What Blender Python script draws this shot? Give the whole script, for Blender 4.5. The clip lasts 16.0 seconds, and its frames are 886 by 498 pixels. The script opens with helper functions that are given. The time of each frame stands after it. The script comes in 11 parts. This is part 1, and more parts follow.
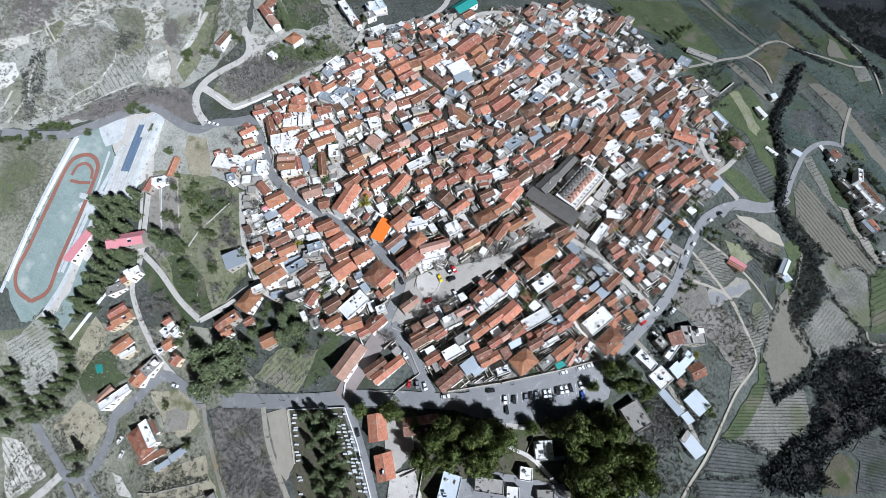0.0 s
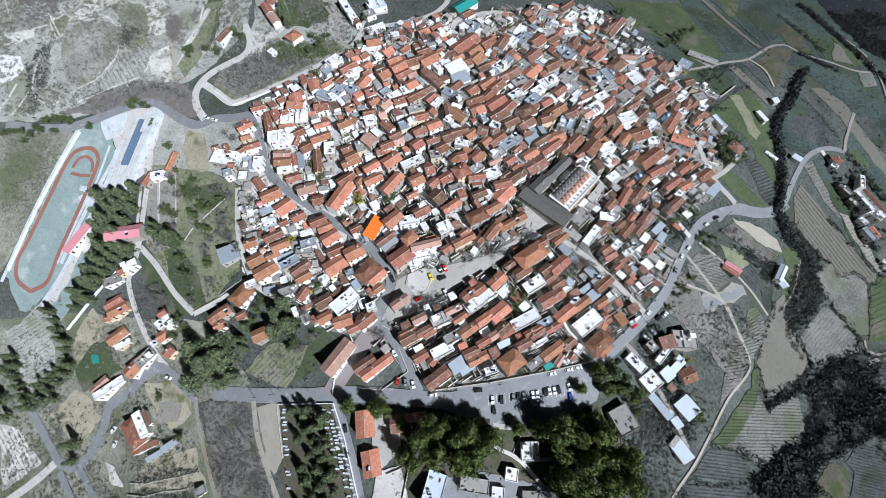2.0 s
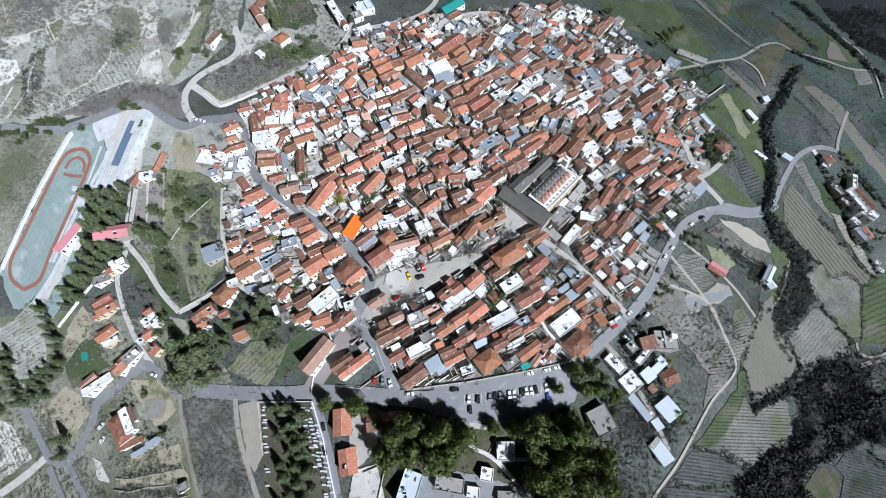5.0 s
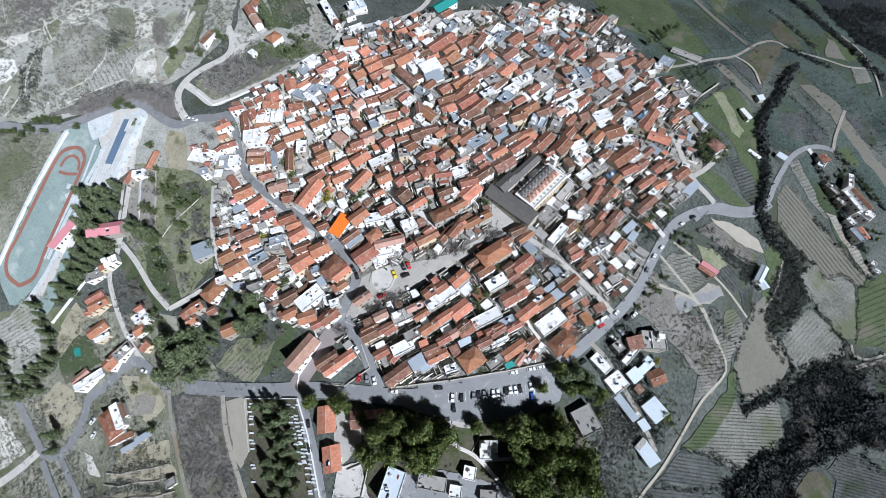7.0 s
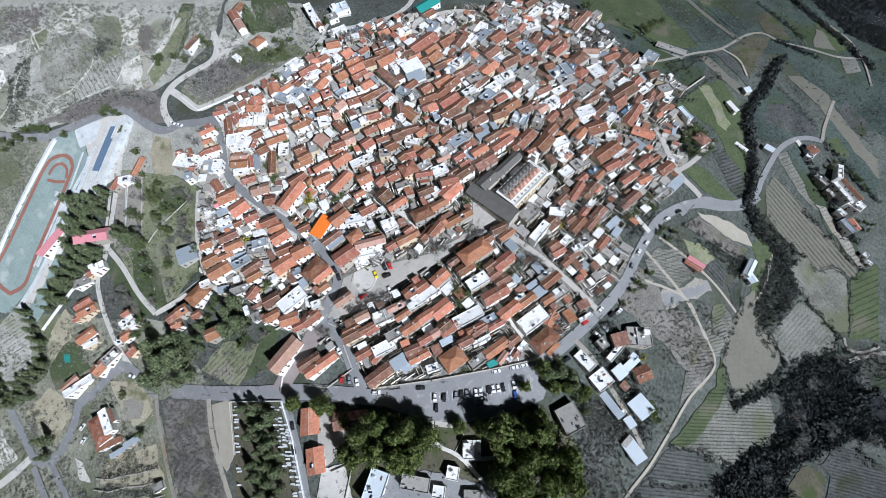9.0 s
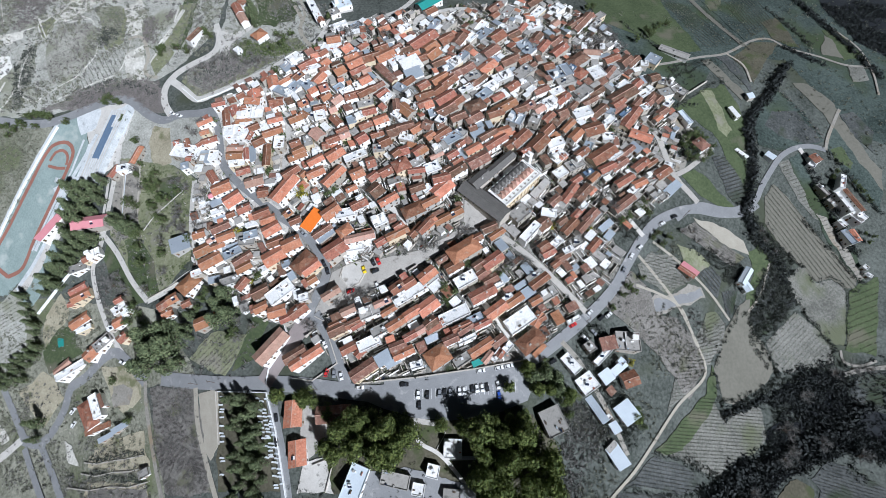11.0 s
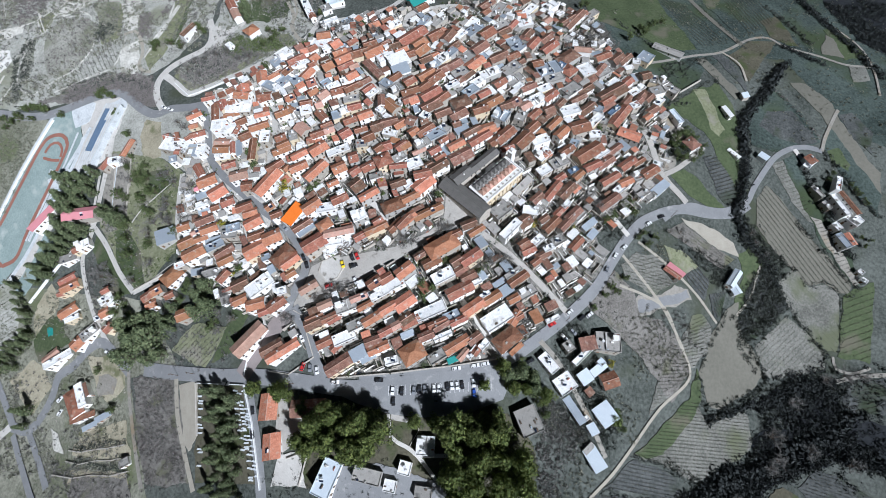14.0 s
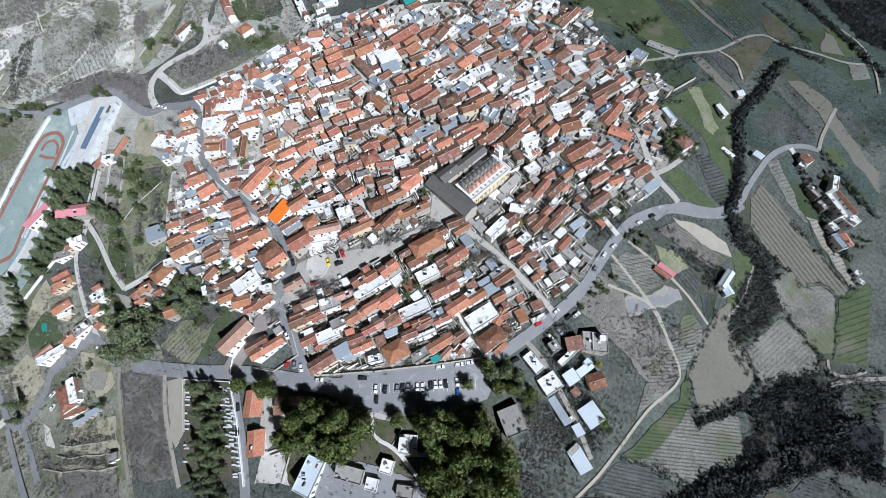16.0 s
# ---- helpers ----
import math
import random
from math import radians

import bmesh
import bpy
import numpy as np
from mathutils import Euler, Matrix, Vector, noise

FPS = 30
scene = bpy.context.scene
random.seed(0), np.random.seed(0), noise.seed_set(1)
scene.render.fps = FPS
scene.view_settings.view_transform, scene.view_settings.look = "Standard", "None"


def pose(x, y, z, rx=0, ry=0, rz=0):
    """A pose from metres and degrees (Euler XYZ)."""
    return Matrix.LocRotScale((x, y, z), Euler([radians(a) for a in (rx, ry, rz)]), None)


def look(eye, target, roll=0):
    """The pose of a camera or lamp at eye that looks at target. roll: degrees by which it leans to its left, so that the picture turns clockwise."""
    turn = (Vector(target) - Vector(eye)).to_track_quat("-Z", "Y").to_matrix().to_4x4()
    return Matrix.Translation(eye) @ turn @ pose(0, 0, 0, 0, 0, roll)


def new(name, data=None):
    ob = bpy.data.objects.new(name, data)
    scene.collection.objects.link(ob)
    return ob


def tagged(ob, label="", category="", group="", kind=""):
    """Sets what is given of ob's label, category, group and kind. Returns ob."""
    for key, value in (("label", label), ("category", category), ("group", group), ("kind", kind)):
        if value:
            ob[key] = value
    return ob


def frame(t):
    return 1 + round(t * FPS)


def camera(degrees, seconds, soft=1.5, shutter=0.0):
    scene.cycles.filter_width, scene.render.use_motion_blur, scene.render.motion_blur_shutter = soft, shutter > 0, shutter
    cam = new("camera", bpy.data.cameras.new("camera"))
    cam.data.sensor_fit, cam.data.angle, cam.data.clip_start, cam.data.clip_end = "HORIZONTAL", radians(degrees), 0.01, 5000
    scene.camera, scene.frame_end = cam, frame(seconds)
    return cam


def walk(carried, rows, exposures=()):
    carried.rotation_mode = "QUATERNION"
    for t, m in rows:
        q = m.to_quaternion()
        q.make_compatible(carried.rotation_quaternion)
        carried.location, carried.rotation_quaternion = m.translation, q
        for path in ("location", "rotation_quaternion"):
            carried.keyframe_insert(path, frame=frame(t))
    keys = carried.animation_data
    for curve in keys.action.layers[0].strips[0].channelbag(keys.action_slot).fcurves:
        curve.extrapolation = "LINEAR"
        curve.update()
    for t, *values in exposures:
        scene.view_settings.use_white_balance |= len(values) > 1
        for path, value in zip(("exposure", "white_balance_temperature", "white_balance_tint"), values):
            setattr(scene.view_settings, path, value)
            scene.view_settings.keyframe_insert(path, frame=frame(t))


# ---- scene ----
cam = camera(98.12, 16.0, soft=0.8)
PATH = [
    (0, (-0.00, 0.01, 210.60), (-0.07, 40.74, 119.27), -0.07),
    (0.5, (1.36, -0.06, 210.58), (0.87, 40.59, 119.22), 0.17),
    (1, (2.42, -0.19, 210.70), (1.44, 40.40, 119.31), 0.54),
    (1.5, (4.52, -0.23, 210.65), (3.33, 40.38, 119.27), 0.00),
    (2, (7.23, -0.41, 210.68), (5.81, 40.23, 119.32), -0.67),
    (2.5, (9.57, -0.56, 210.66), (7.83, 40.12, 119.32), -0.93),
    (3, (12.13, -0.67, 210.68), (10.18, 40.08, 119.38), -1.41),
    (3.5, (14.71, -0.74, 210.64), (12.47, 40.01, 119.35), -1.76),
    (4, (17.12, -0.97, 210.56), (14.52, 39.92, 119.33), -1.98),
    (6.5, (29.75, -1.40, 210.05), (25.56, 39.53, 118.91), -4.18),
    (7, (32.25, -1.67, 209.69), (27.68, 39.28, 118.57), -4.28),
    (7.5, (35.04, -1.68, 209.41), (30.20, 39.43, 118.38), -4.73),
    (8, (38.12, -1.90, 208.91), (33.02, 39.15, 117.87), -5.29),
    (8.5, (41.65, -1.85, 208.54), (36.47, 39.40, 117.59), -6.55),
    (9, (44.10, -2.02, 208.12), (38.50, 39.24, 117.20), -6.65),
    (11.5, (54.87, -2.69, 205.98), (47.37, 38.61, 115.21), -6.67),
    (12, (57.31, -2.74, 205.53), (49.44, 38.60, 114.82), -6.82),
    (12.5, (60.15, -2.82, 205.03), (52.01, 38.48, 114.32), -7.28),
    (13, (62.64, -2.98, 204.55), (54.20, 38.27, 113.84), -7.58),
    (13.5, (64.90, -3.19, 204.01), (56.07, 38.05, 113.34), -7.66),
    (14, (67.43, -3.16, 203.44), (58.27, 38.13, 112.82), -8.11),
    (14.5, (70.24, -3.10, 202.93), (60.69, 38.25, 112.38), -8.64),
    (15, (72.70, -3.08, 202.33), (62.76, 38.17, 111.78), -8.95),
    (15.5, (75.36, -3.02, 201.85), (65.18, 38.23, 111.33), -9.47),
    (16, (77.46, -2.78, 201.49), (66.89, 38.44, 111.00), -9.49),
]
walk(cam, [(t, look(eye, target, roll)) for t, eye, target, roll in PATH], [(0.0, -0.07, 5480.0, 10.0), (7.0, -0.07, 5480.0, 10.0), (9.0, -0.14, 5480.0, 10.0), (16.0, -0.14, 5480.0, 10.0)])

# ---- light ----
SUN_TO = Vector((0.70, -0.71, 0.0)).normalized() * math.cos(radians(39)) + Vector((0, 0, math.sin(radians(39))))
world = bpy.data.worlds.new("sky")
scene.world = world
world.use_nodes = True
wn = world.node_tree
sky = wn.nodes.new("ShaderNodeTexSky")
sky.sky_type, sky.sun_disc = "NISHITA", False
sky.sun_elevation, sky.sun_rotation = radians(39), math.atan2(SUN_TO.x, SUN_TO.y)
sky.altitude = 800
wn.links.new(sky.outputs[0], wn.nodes["Background"].inputs[0])
wn.nodes["Background"].inputs[1].default_value = 0.0042
sun = new("sun", bpy.data.lights.new("sun", "SUN"))
sun.data.energy, sun.data.angle, sun.data.color = 6.3, radians(0.55), (1.0, 0.965, 0.91)
sun.matrix_world = look(SUN_TO * 900, (0, 0, 0))


# ---- materials ----
def mat(name, dark, light, scale=0.3, fine=3.0, rough=0.9, bump=0.15, vary=0.0, contrast=0.25, metal=0.0, island=0.0, spots=None):
    """Two colours mixed by coarse and fine noise in world metres; vary and island shift the value from piece to piece."""
    m = bpy.data.materials.new(name)
    m.use_nodes = True
    nt = m.node_tree
    N, L = nt.nodes.new, nt.links.new
    bsdf = nt.nodes["Principled BSDF"]
    bsdf.inputs["Roughness"].default_value, bsdf.inputs["Metallic"].default_value = rough, metal
    bsdf.inputs["Specular IOR Level"].default_value = 0.25
    geo = N("ShaderNodeNewGeometry")
    coarse, grain = N("ShaderNodeTexNoise"), N("ShaderNodeTexNoise")
    for node, s, d in ((coarse, scale, 4.0), (grain, fine, 6.0)):
        node.inputs["Scale"].default_value, node.inputs["Detail"].default_value = s, d
        node.inputs["Roughness"].default_value = 0.62
        L(geo.outputs["Position"], node.inputs["Vector"])
    add = N("ShaderNodeMath")
    add.operation = "MULTIPLY_ADD"
    L(grain.outputs[0], add.inputs[0])
    add.inputs[1].default_value = 0.55
    half = N("ShaderNodeMath")
    half.operation = "MULTIPLY"
    half.inputs[1].default_value = 0.45
    L(coarse.outputs[0], half.inputs[0])
    L(half.outputs[0], add.inputs[2])
    ramp = N("ShaderNodeMapRange")
    ramp.inputs["From Min"].default_value, ramp.inputs["From Max"].default_value = 0.5 - contrast, 0.5 + contrast
    L(add.outputs[0], ramp.inputs["Value"])
    mix = N("ShaderNodeMix")
    mix.data_type = "RGBA"
    L(ramp.outputs[0], mix.inputs[0])
    mix.inputs[6].default_value, mix.inputs[7].default_value = (*dark, 1), (*light, 1)
    out = mix.outputs[2]
    if spots:
        patch = N("ShaderNodeTexNoise")
        patch.inputs["Scale"].default_value, patch.inputs["Detail"].default_value = spots[1], 5.0
        L(geo.outputs["Position"], patch.inputs["Vector"])
        edge = N("ShaderNodeMapRange")
        edge.inputs["From Min"].default_value, edge.inputs["From Max"].default_value = spots[2], spots[2] + 0.12
        L(patch.outputs[0], edge.inputs["Value"])
        over = N("ShaderNodeMix")
        over.data_type = "RGBA"
        L(edge.outputs[0], over.inputs[0])
        L(out, over.inputs[6])
        over.inputs[7].default_value = (*spots[0], 1)
        out = over.outputs[2]
    if vary or island:
        hsv = N("ShaderNodeHueSaturation")
        for amount, source in ((vary, N("ShaderNodeObjectInfo").outputs["Random"] if vary else None), (island, geo.outputs["Random Per Island"])):
            if amount and source is not None:
                value = N("ShaderNodeMapRange")
                value.inputs["To Min"].default_value, value.inputs["To Max"].default_value = 1 - amount, 1 + amount
                L(source, value.inputs["Value"])
                L(value.outputs[0], hsv.inputs["Value"])
                hue = N("ShaderNodeMapRange")
                hue.inputs["To Min"].default_value, hue.inputs["To Max"].default_value = 0.5 + amount * 0.035, 0.5 - amount * 0.035
                L(source, hue.inputs["Value"])
                L(hue.outputs[0], hsv.inputs["Hue"])
        L(out, hsv.inputs["Color"])
        out = hsv.outputs[0]
    L(out, bsdf.inputs["Base Color"])
    if bump:
        b = N("ShaderNodeBump")
        b.inputs["Strength"].default_value, b.inputs["Distance"].default_value = bump, 0.3
        L(grain.outputs[0], b.inputs["Height"])
        L(b.outputs[0], bsdf.inputs["Normal"])
    return m


ROOF = {
    "o": mat("tile_orange", (0.30, 0.122, 0.068), (0.53, 0.25, 0.15), 0.35, 1.6, 0.85, 0.35, 0.30, contrast=0.14, spots=((0.40, 0.27, 0.20), 0.5, 0.57)),
    "r": mat("tile_red", (0.165, 0.070, 0.046), (0.37, 0.165, 0.108), 0.35, 1.6, 0.85, 0.35, 0.30, contrast=0.14, spots=((0.30, 0.215, 0.165), 0.5, 0.56)),
    "b": mat("tile_brown", (0.105, 0.058, 0.042), (0.27, 0.15, 0.105), 0.35, 1.6, 0.85, 0.35, 0.30, contrast=0.14, spots=((0.29, 0.225, 0.18), 0.5, 0.56)),
    "p": mat("tile_pink", (0.35, 0.205, 0.155), (0.56, 0.35, 0.275), 0.35, 1.6, 0.85, 0.35, 0.2, contrast=0.14, spots=((0.42, 0.31, 0.25), 0.5, 0.56)),
    "l": mat("roof_pale_sheet", (0.52, 0.58, 0.64), (0.68, 0.74, 0.80), 0.2, 1.5, 0.5, 0.05, 0.05),
    "O": mat("sheet_bright_orange", (0.72, 0.17, 0.02), (0.80, 0.21, 0.03), 0.35, 2.2, 0.6, 0.1),
    "w": mat("roof_whitewash", (0.68, 0.675, 0.67), (0.90, 0.895, 0.89), 0.3, 1.2, 0.85, 0.2, 0.10, contrast=0.15, spots=((0.46, 0.445, 0.425), 0.3, 0.58)),
    "c": mat("roof_concrete", (0.24, 0.23, 0.215), (0.42, 0.40, 0.375), 0.3, 1.6, 0.9, 0.2, 0.18, spots=((0.17, 0.165, 0.155), 0.4, 0.57)),
    "m": mat("roof_sheet_metal", (0.33, 0.37, 0.42), (0.47, 0.52, 0.58), 0.2, 1.5, 0.45, 0.05, 0.12, metal=0.3),
    "k": mat("roof_dark_slate", (0.10, 0.095, 0.09), (0.19, 0.18, 0.168), 0.3, 2.4, 0.9, 0.35, 0.06),
    "P": mat("sheet_pink", (0.55, 0.22, 0.245), (0.68, 0.30, 0.33), 0.3, 2.2, 0.6, 0.1),
    "t": mat("sheet_teal", (0.03, 0.22, 0.20), (0.05, 0.30, 0.27), 0.3, 2.2, 0.6, 0.1),
    "B": mat("sheet_blue", (0.10, 0.15, 0.23), (0.16, 0.22, 0.31), 0.3, 2.2, 0.6, 0.1),
}
WALL = {
    "w": mat("plaster_white", (0.70, 0.685, 0.66), (0.90, 0.885, 0.86), 0.3, 2.0, 0.9, 0.1, 0.08, spots=((0.48, 0.45, 0.41), 0.6, 0.64)),
    "y": mat("plaster_cream", (0.55, 0.45, 0.31), (0.72, 0.62, 0.46), 0.3, 2.0, 0.9, 0.1, 0.1, spots=((0.42, 0.35, 0.26), 0.6, 0.62)),
    "s": mat("rubble_limestone", (0.28, 0.25, 0.21), (0.55, 0.51, 0.45), 0.8, 4.0, 0.95, 0.5, 0.12),
    "c": mat("cement_render", (0.32, 0.31, 0.29), (0.47, 0.455, 0.43), 0.3, 2.0, 0.9, 0.1, 0.12),
}
ASPHALT = mat("asphalt", (0.175, 0.178, 0.185), (0.285, 0.288, 0.295), 0.12, 2.0, 0.9, 0.1, spots=((0.33, 0.328, 0.325), 0.25, 0.60))
PAVING = mat("plaza_paving", (0.29, 0.27, 0.245), (0.50, 0.475, 0.44), 0.2, 1.5, 0.9, 0.2, spots=((0.2, 0.185, 0.165), 0.3, 0.62))
REDPAVE = mat("pinkish_paving", (0.24, 0.205, 0.20), (0.33, 0.285, 0.275), 0.2, 1.5, 0.9, 0.1)
CONCRETE = mat("pale_concrete", (0.40, 0.38, 0.35), (0.68, 0.655, 0.62), 0.2, 1.8, 0.9, 0.15, spots=((0.28, 0.26, 0.23), 0.35, 0.6))
VILLAGE = mat("lane_stone", (0.05, 0.048, 0.042), (0.32, 0.305, 0.28), 0.2, 0.9, 0.95, 0.3, contrast=0.15, spots=((0.045, 0.052, 0.032), 0.16, 0.56))
DIRT = mat("dirt_track", (0.28, 0.255, 0.21), (0.44, 0.41, 0.35), 0.2, 1.5, 0.95, 0.3)
GROUND = mat("dry_scrub_ground", (0.036, 0.042, 0.036), (0.135, 0.146, 0.132), 0.03, 0.6, 0.95, 0.6, contrast=0.12, spots=((0.064, 0.072, 0.048), 0.02, 0.54))
GRASS = mat("green_field", (0.042, 0.060, 0.028), (0.105, 0.130, 0.066), 0.05, 0.6, 0.95, 0.4, contrast=0.17, spots=((0.13, 0.125, 0.09), 0.06, 0.57))
OLIVE = mat("olive_grass", (0.125, 0.142, 0.076), (0.285, 0.288, 0.19), 0.05, 0.6, 0.95, 0.4, contrast=0.16, spots=((0.26, 0.245, 0.20), 0.08, 0.56))
SOIL = mat("vineyard_soil", (0.10, 0.101, 0.088), (0.25, 0.246, 0.22), 0.06, 0.8, 0.95, 0.5, contrast=0.13, spots=((0.125, 0.135, 0.085), 0.04, 0.54))
PALE = mat("pale_marl", (0.36, 0.345, 0.305), (0.72, 0.70, 0.65), 0.05, 0.5, 0.95, 0.5, contrast=0.14, spots=((0.22, 0.215, 0.17), 0.07, 0.56))
BEIGE = mat("bare_field", (0.125, 0.122, 0.10), (0.20, 0.19, 0.16), 0.05, 0.6, 0.95, 0.2, contrast=0.22)
# near-black base colour carries the shade of the gully and valley slopes
SHADEGROUND = mat("shade_toned_scrub_ground", (0.009, 0.011, 0.014), (0.030, 0.033, 0.037), 0.05, 0.6, 0.95, 0.6, contrast=0.16)
YELLOWISH = mat("dry_yellow_grass", (0.25, 0.225, 0.16), (0.47, 0.43, 0.325), 0.08, 0.9, 0.95, 0.4, contrast=0.16, spots=((0.16, 0.165, 0.09), 0.09, 0.57))
TRACKGREEN = mat("sport_surface_grey_green", (0.21, 0.27, 0.26), (0.32, 0.385, 0.37), 0.08, 0.9, 0.9, 0.05, contrast=0.14, spots=((0.42, 0.46, 0.44), 0.07, 0.58))
TRACKRED = mat("running_track_red", (0.235, 0.105, 0.08), (0.35, 0.165, 0.125), 0.1, 1.0, 0.9, 0.05)
GLASS = mat("window_glass", (0.02, 0.025, 0.03), (0.05, 0.055, 0.065), 0.5, 2.0, 0.15, 0.0)
FRAME = mat("window_frame", (0.18, 0.11, 0.06), (0.30, 0.2, 0.12), 0.5, 2.0, 0.6, 0.0, 0.4)
DOOR = mat("door_wood", (0.10, 0.06, 0.035), (0.22, 0.13, 0.07), 0.5, 2.0, 0.6, 0.0, 0.4)
TANK = mat("tank_white", (0.70, 0.70, 0.70), (0.82, 0.82, 0.82), 0.5, 2.0, 0.5, 0.0)
PANEL = mat("solar_panel_blue", (0.015, 0.02, 0.035), (0.03, 0.04, 0.07), 0.5, 2.0, 0.2, 0.0)
STONEWALL = mat("field_wall_stone", (0.33, 0.30, 0.26), (0.62, 0.585, 0.53), 0.5, 2.5, 0.95, 0.5)
WHITEPAINT = mat("white_paint", (0.72, 0.72, 0.72), (0.84, 0.84, 0.84), 0.5, 2.0, 0.7, 0.0)
PINE = mat("pine_needles", (0.046, 0.072, 0.022), (0.18, 0.215, 0.06), 0.35, 2.0, 0.8, 0.0, 0.22, contrast=0.18, island=0.5)
CYPRESS = mat("cypress_foliage", (0.06, 0.088, 0.045), (0.19, 0.22, 0.11), 0.4, 2.5, 0.8, 0.0, 0.25, island=0.5)
LEAF = mat("broad_leaves", (0.048, 0.073, 0.028), (0.135, 0.165, 0.064), 0.4, 2.5, 0.7, 0.0, 0.25, island=0.45)
YELLOWLEAF = mat("lemon_tree_leaves", (0.18, 0.18, 0.02), (0.36, 0.32, 0.04), 0.4, 2.5, 0.7, 0.0, 0.2, island=0.4)
TWIG = mat("bare_twigs", (0.10, 0.098, 0.092), (0.235, 0.225, 0.21), 0.3, 2.0, 0.9, 0.0, island=0.4)
SCRUB = mat("grey_green_scrub", (0.11, 0.118, 0.084), (0.27, 0.268, 0.21), 0.3, 2.0, 0.9, 0.0, island=0.4)
DARKSCRUB = mat("dark_green_scrub", (0.036, 0.042, 0.036), (0.098, 0.106, 0.09), 0.3, 2.0, 0.9, 0.0, island=0.45)
BROWNTWIG = mat("brown_bare_twigs", (0.12, 0.108, 0.101), (0.26, 0.238, 0.226), 0.3, 2.0, 0.9, 0.0, island=0.35)
DRYSCRUB = mat("stony_scrub_slope", (0.18, 0.178, 0.152), (0.40, 0.393, 0.35), 0.07, 0.8, 0.95, 0.6, contrast=0.13, spots=((0.20, 0.21, 0.15), 0.05, 0.56))
LITTER = mat("twig_litter", (0.095, 0.088, 0.078), (0.26, 0.245, 0.225), 0.1, 1.2, 0.95, 0.4, contrast=0.13, spots=((0.13, 0.13, 0.085), 0.08, 0.57))
LOWSLOPE = mat("dry_grassy_slope", (0.105, 0.11, 0.078), (0.34, 0.335, 0.275), 0.035, 0.6, 0.95, 0.5, contrast=0.13, spots=((0.13, 0.145, 0.08), 0.03, 0.54))
DARKGREEN = mat("dark_green_grass", (0.026, 0.037, 0.033), (0.088, 0.112, 0.1), 0.03, 0.6, 0.95, 0.5, contrast=0.105, spots=((0.05, 0.068, 0.034), 0.018, 0.54))
STANDWHITE = mat("weathered_white_concrete", (0.43, 0.455, 0.475), (0.68, 0.70, 0.715), 0.2, 1.2, 0.85, 0.1, contrast=0.16, spots=((0.36, 0.375, 0.385), 0.25, 0.6))
# leaf colour darker than real foliage, with the gully's shade mixed in
GULLY = mat("shade_toned_thicket_leaves", (0.017, 0.021, 0.022), (0.052, 0.057, 0.055), 0.3, 2.0, 0.9, 0.0, island=0.45)
HILLSIDE = mat("stony_hillside", (0.245, 0.246, 0.217), (0.50, 0.495, 0.455), 0.06, 0.75, 0.95, 0.7, contrast=0.13, spots=((0.235, 0.24, 0.18), 0.03, 0.57))
WHITEMARL = mat("white_marl", (0.62, 0.60, 0.56), (0.82, 0.81, 0.78), 0.1, 0.8, 0.95, 0.3)
DIRTGREY = mat("trodden_grey_earth", (0.20, 0.185, 0.16), (0.36, 0.34, 0.305), 0.1, 0.8, 0.95, 0.3, contrast=0.2, spots=((0.27, 0.215, 0.15), 0.06, 0.57))
# soil colour darkened for tree shade; open brown fields share it
GARDEN = mat("shade_toned_garden_soil", (0.055, 0.052, 0.036), (0.13, 0.12, 0.085), 0.06, 0.7, 0.95, 0.4, contrast=0.16, spots=((0.06, 0.075, 0.03), 0.08, 0.53))
DARKSOIL = mat("dark_vineyard_soil", (0.034, 0.038, 0.037), (0.125, 0.13, 0.127), 0.06, 0.7, 0.95, 0.5, contrast=0.13, spots=((0.043, 0.055, 0.034), 0.05, 0.54))
VINE = mat("vine_wood", (0.075, 0.074, 0.058), (0.17, 0.165, 0.13), 0.3, 2.0, 0.9, 0.0, island=0.4)
BARK = mat("bark", (0.08, 0.06, 0.045), (0.18, 0.14, 0.11), 1.0, 6.0, 0.95, 0.3)

# ---- ground shape ----
HILL_X, HILL_Y, HILL_R, HILL_BASE = (-320, -200, -80, 40, 160, 280, 400), (-60, 60, 180, 300), 105.0, -20.0
HILL_H = ((-32.5, -6.4, 10.9, 34.9), (-22.6, 13.8, -7.4, 19.2), (-17.5, 15.2, 4, 16.3), (4, 27.1, 12.3, 13.7), (-11.1, 6.3, 5.1, 6.3), (-23.9, -18.7, 10.9, 3.5), (-5.3, -6.1, 6, -5.2))


PLACED, LANES, KEEP, FLATS = [], [], [], []


def ground(x, y):
    z = HILL_BASE
    for n, a in enumerate(HILL_X):
        ex = math.exp(-((x - a) ** 2) / (2 * HILL_R**2))
        if ex > 1e-6:
            for k, b in enumerate(HILL_Y):
                z += HILL_H[n][k] * ex * math.exp(-((y - b) ** 2) / (2 * HILL_R**2))
    return z


def mesh(name, verts, faces, mats, slots=None, smooth=False):
    me = bpy.data.meshes.new(name)
    me.from_pydata(verts, [], faces)
    for m in mats:
        me.materials.append(m)
    if slots:
        me.polygons.foreach_set("material_index", slots)
    if smooth:
        me.polygons.foreach_set("use_smooth", [True] * len(me.polygons))
    me.update()
    return me


def child(name, me, parent, m=None, label=""):
    ob = new(name, me)
    ob.parent = parent
    if m is not None:
        ob.matrix_basis = m
    return tagged(ob, label)


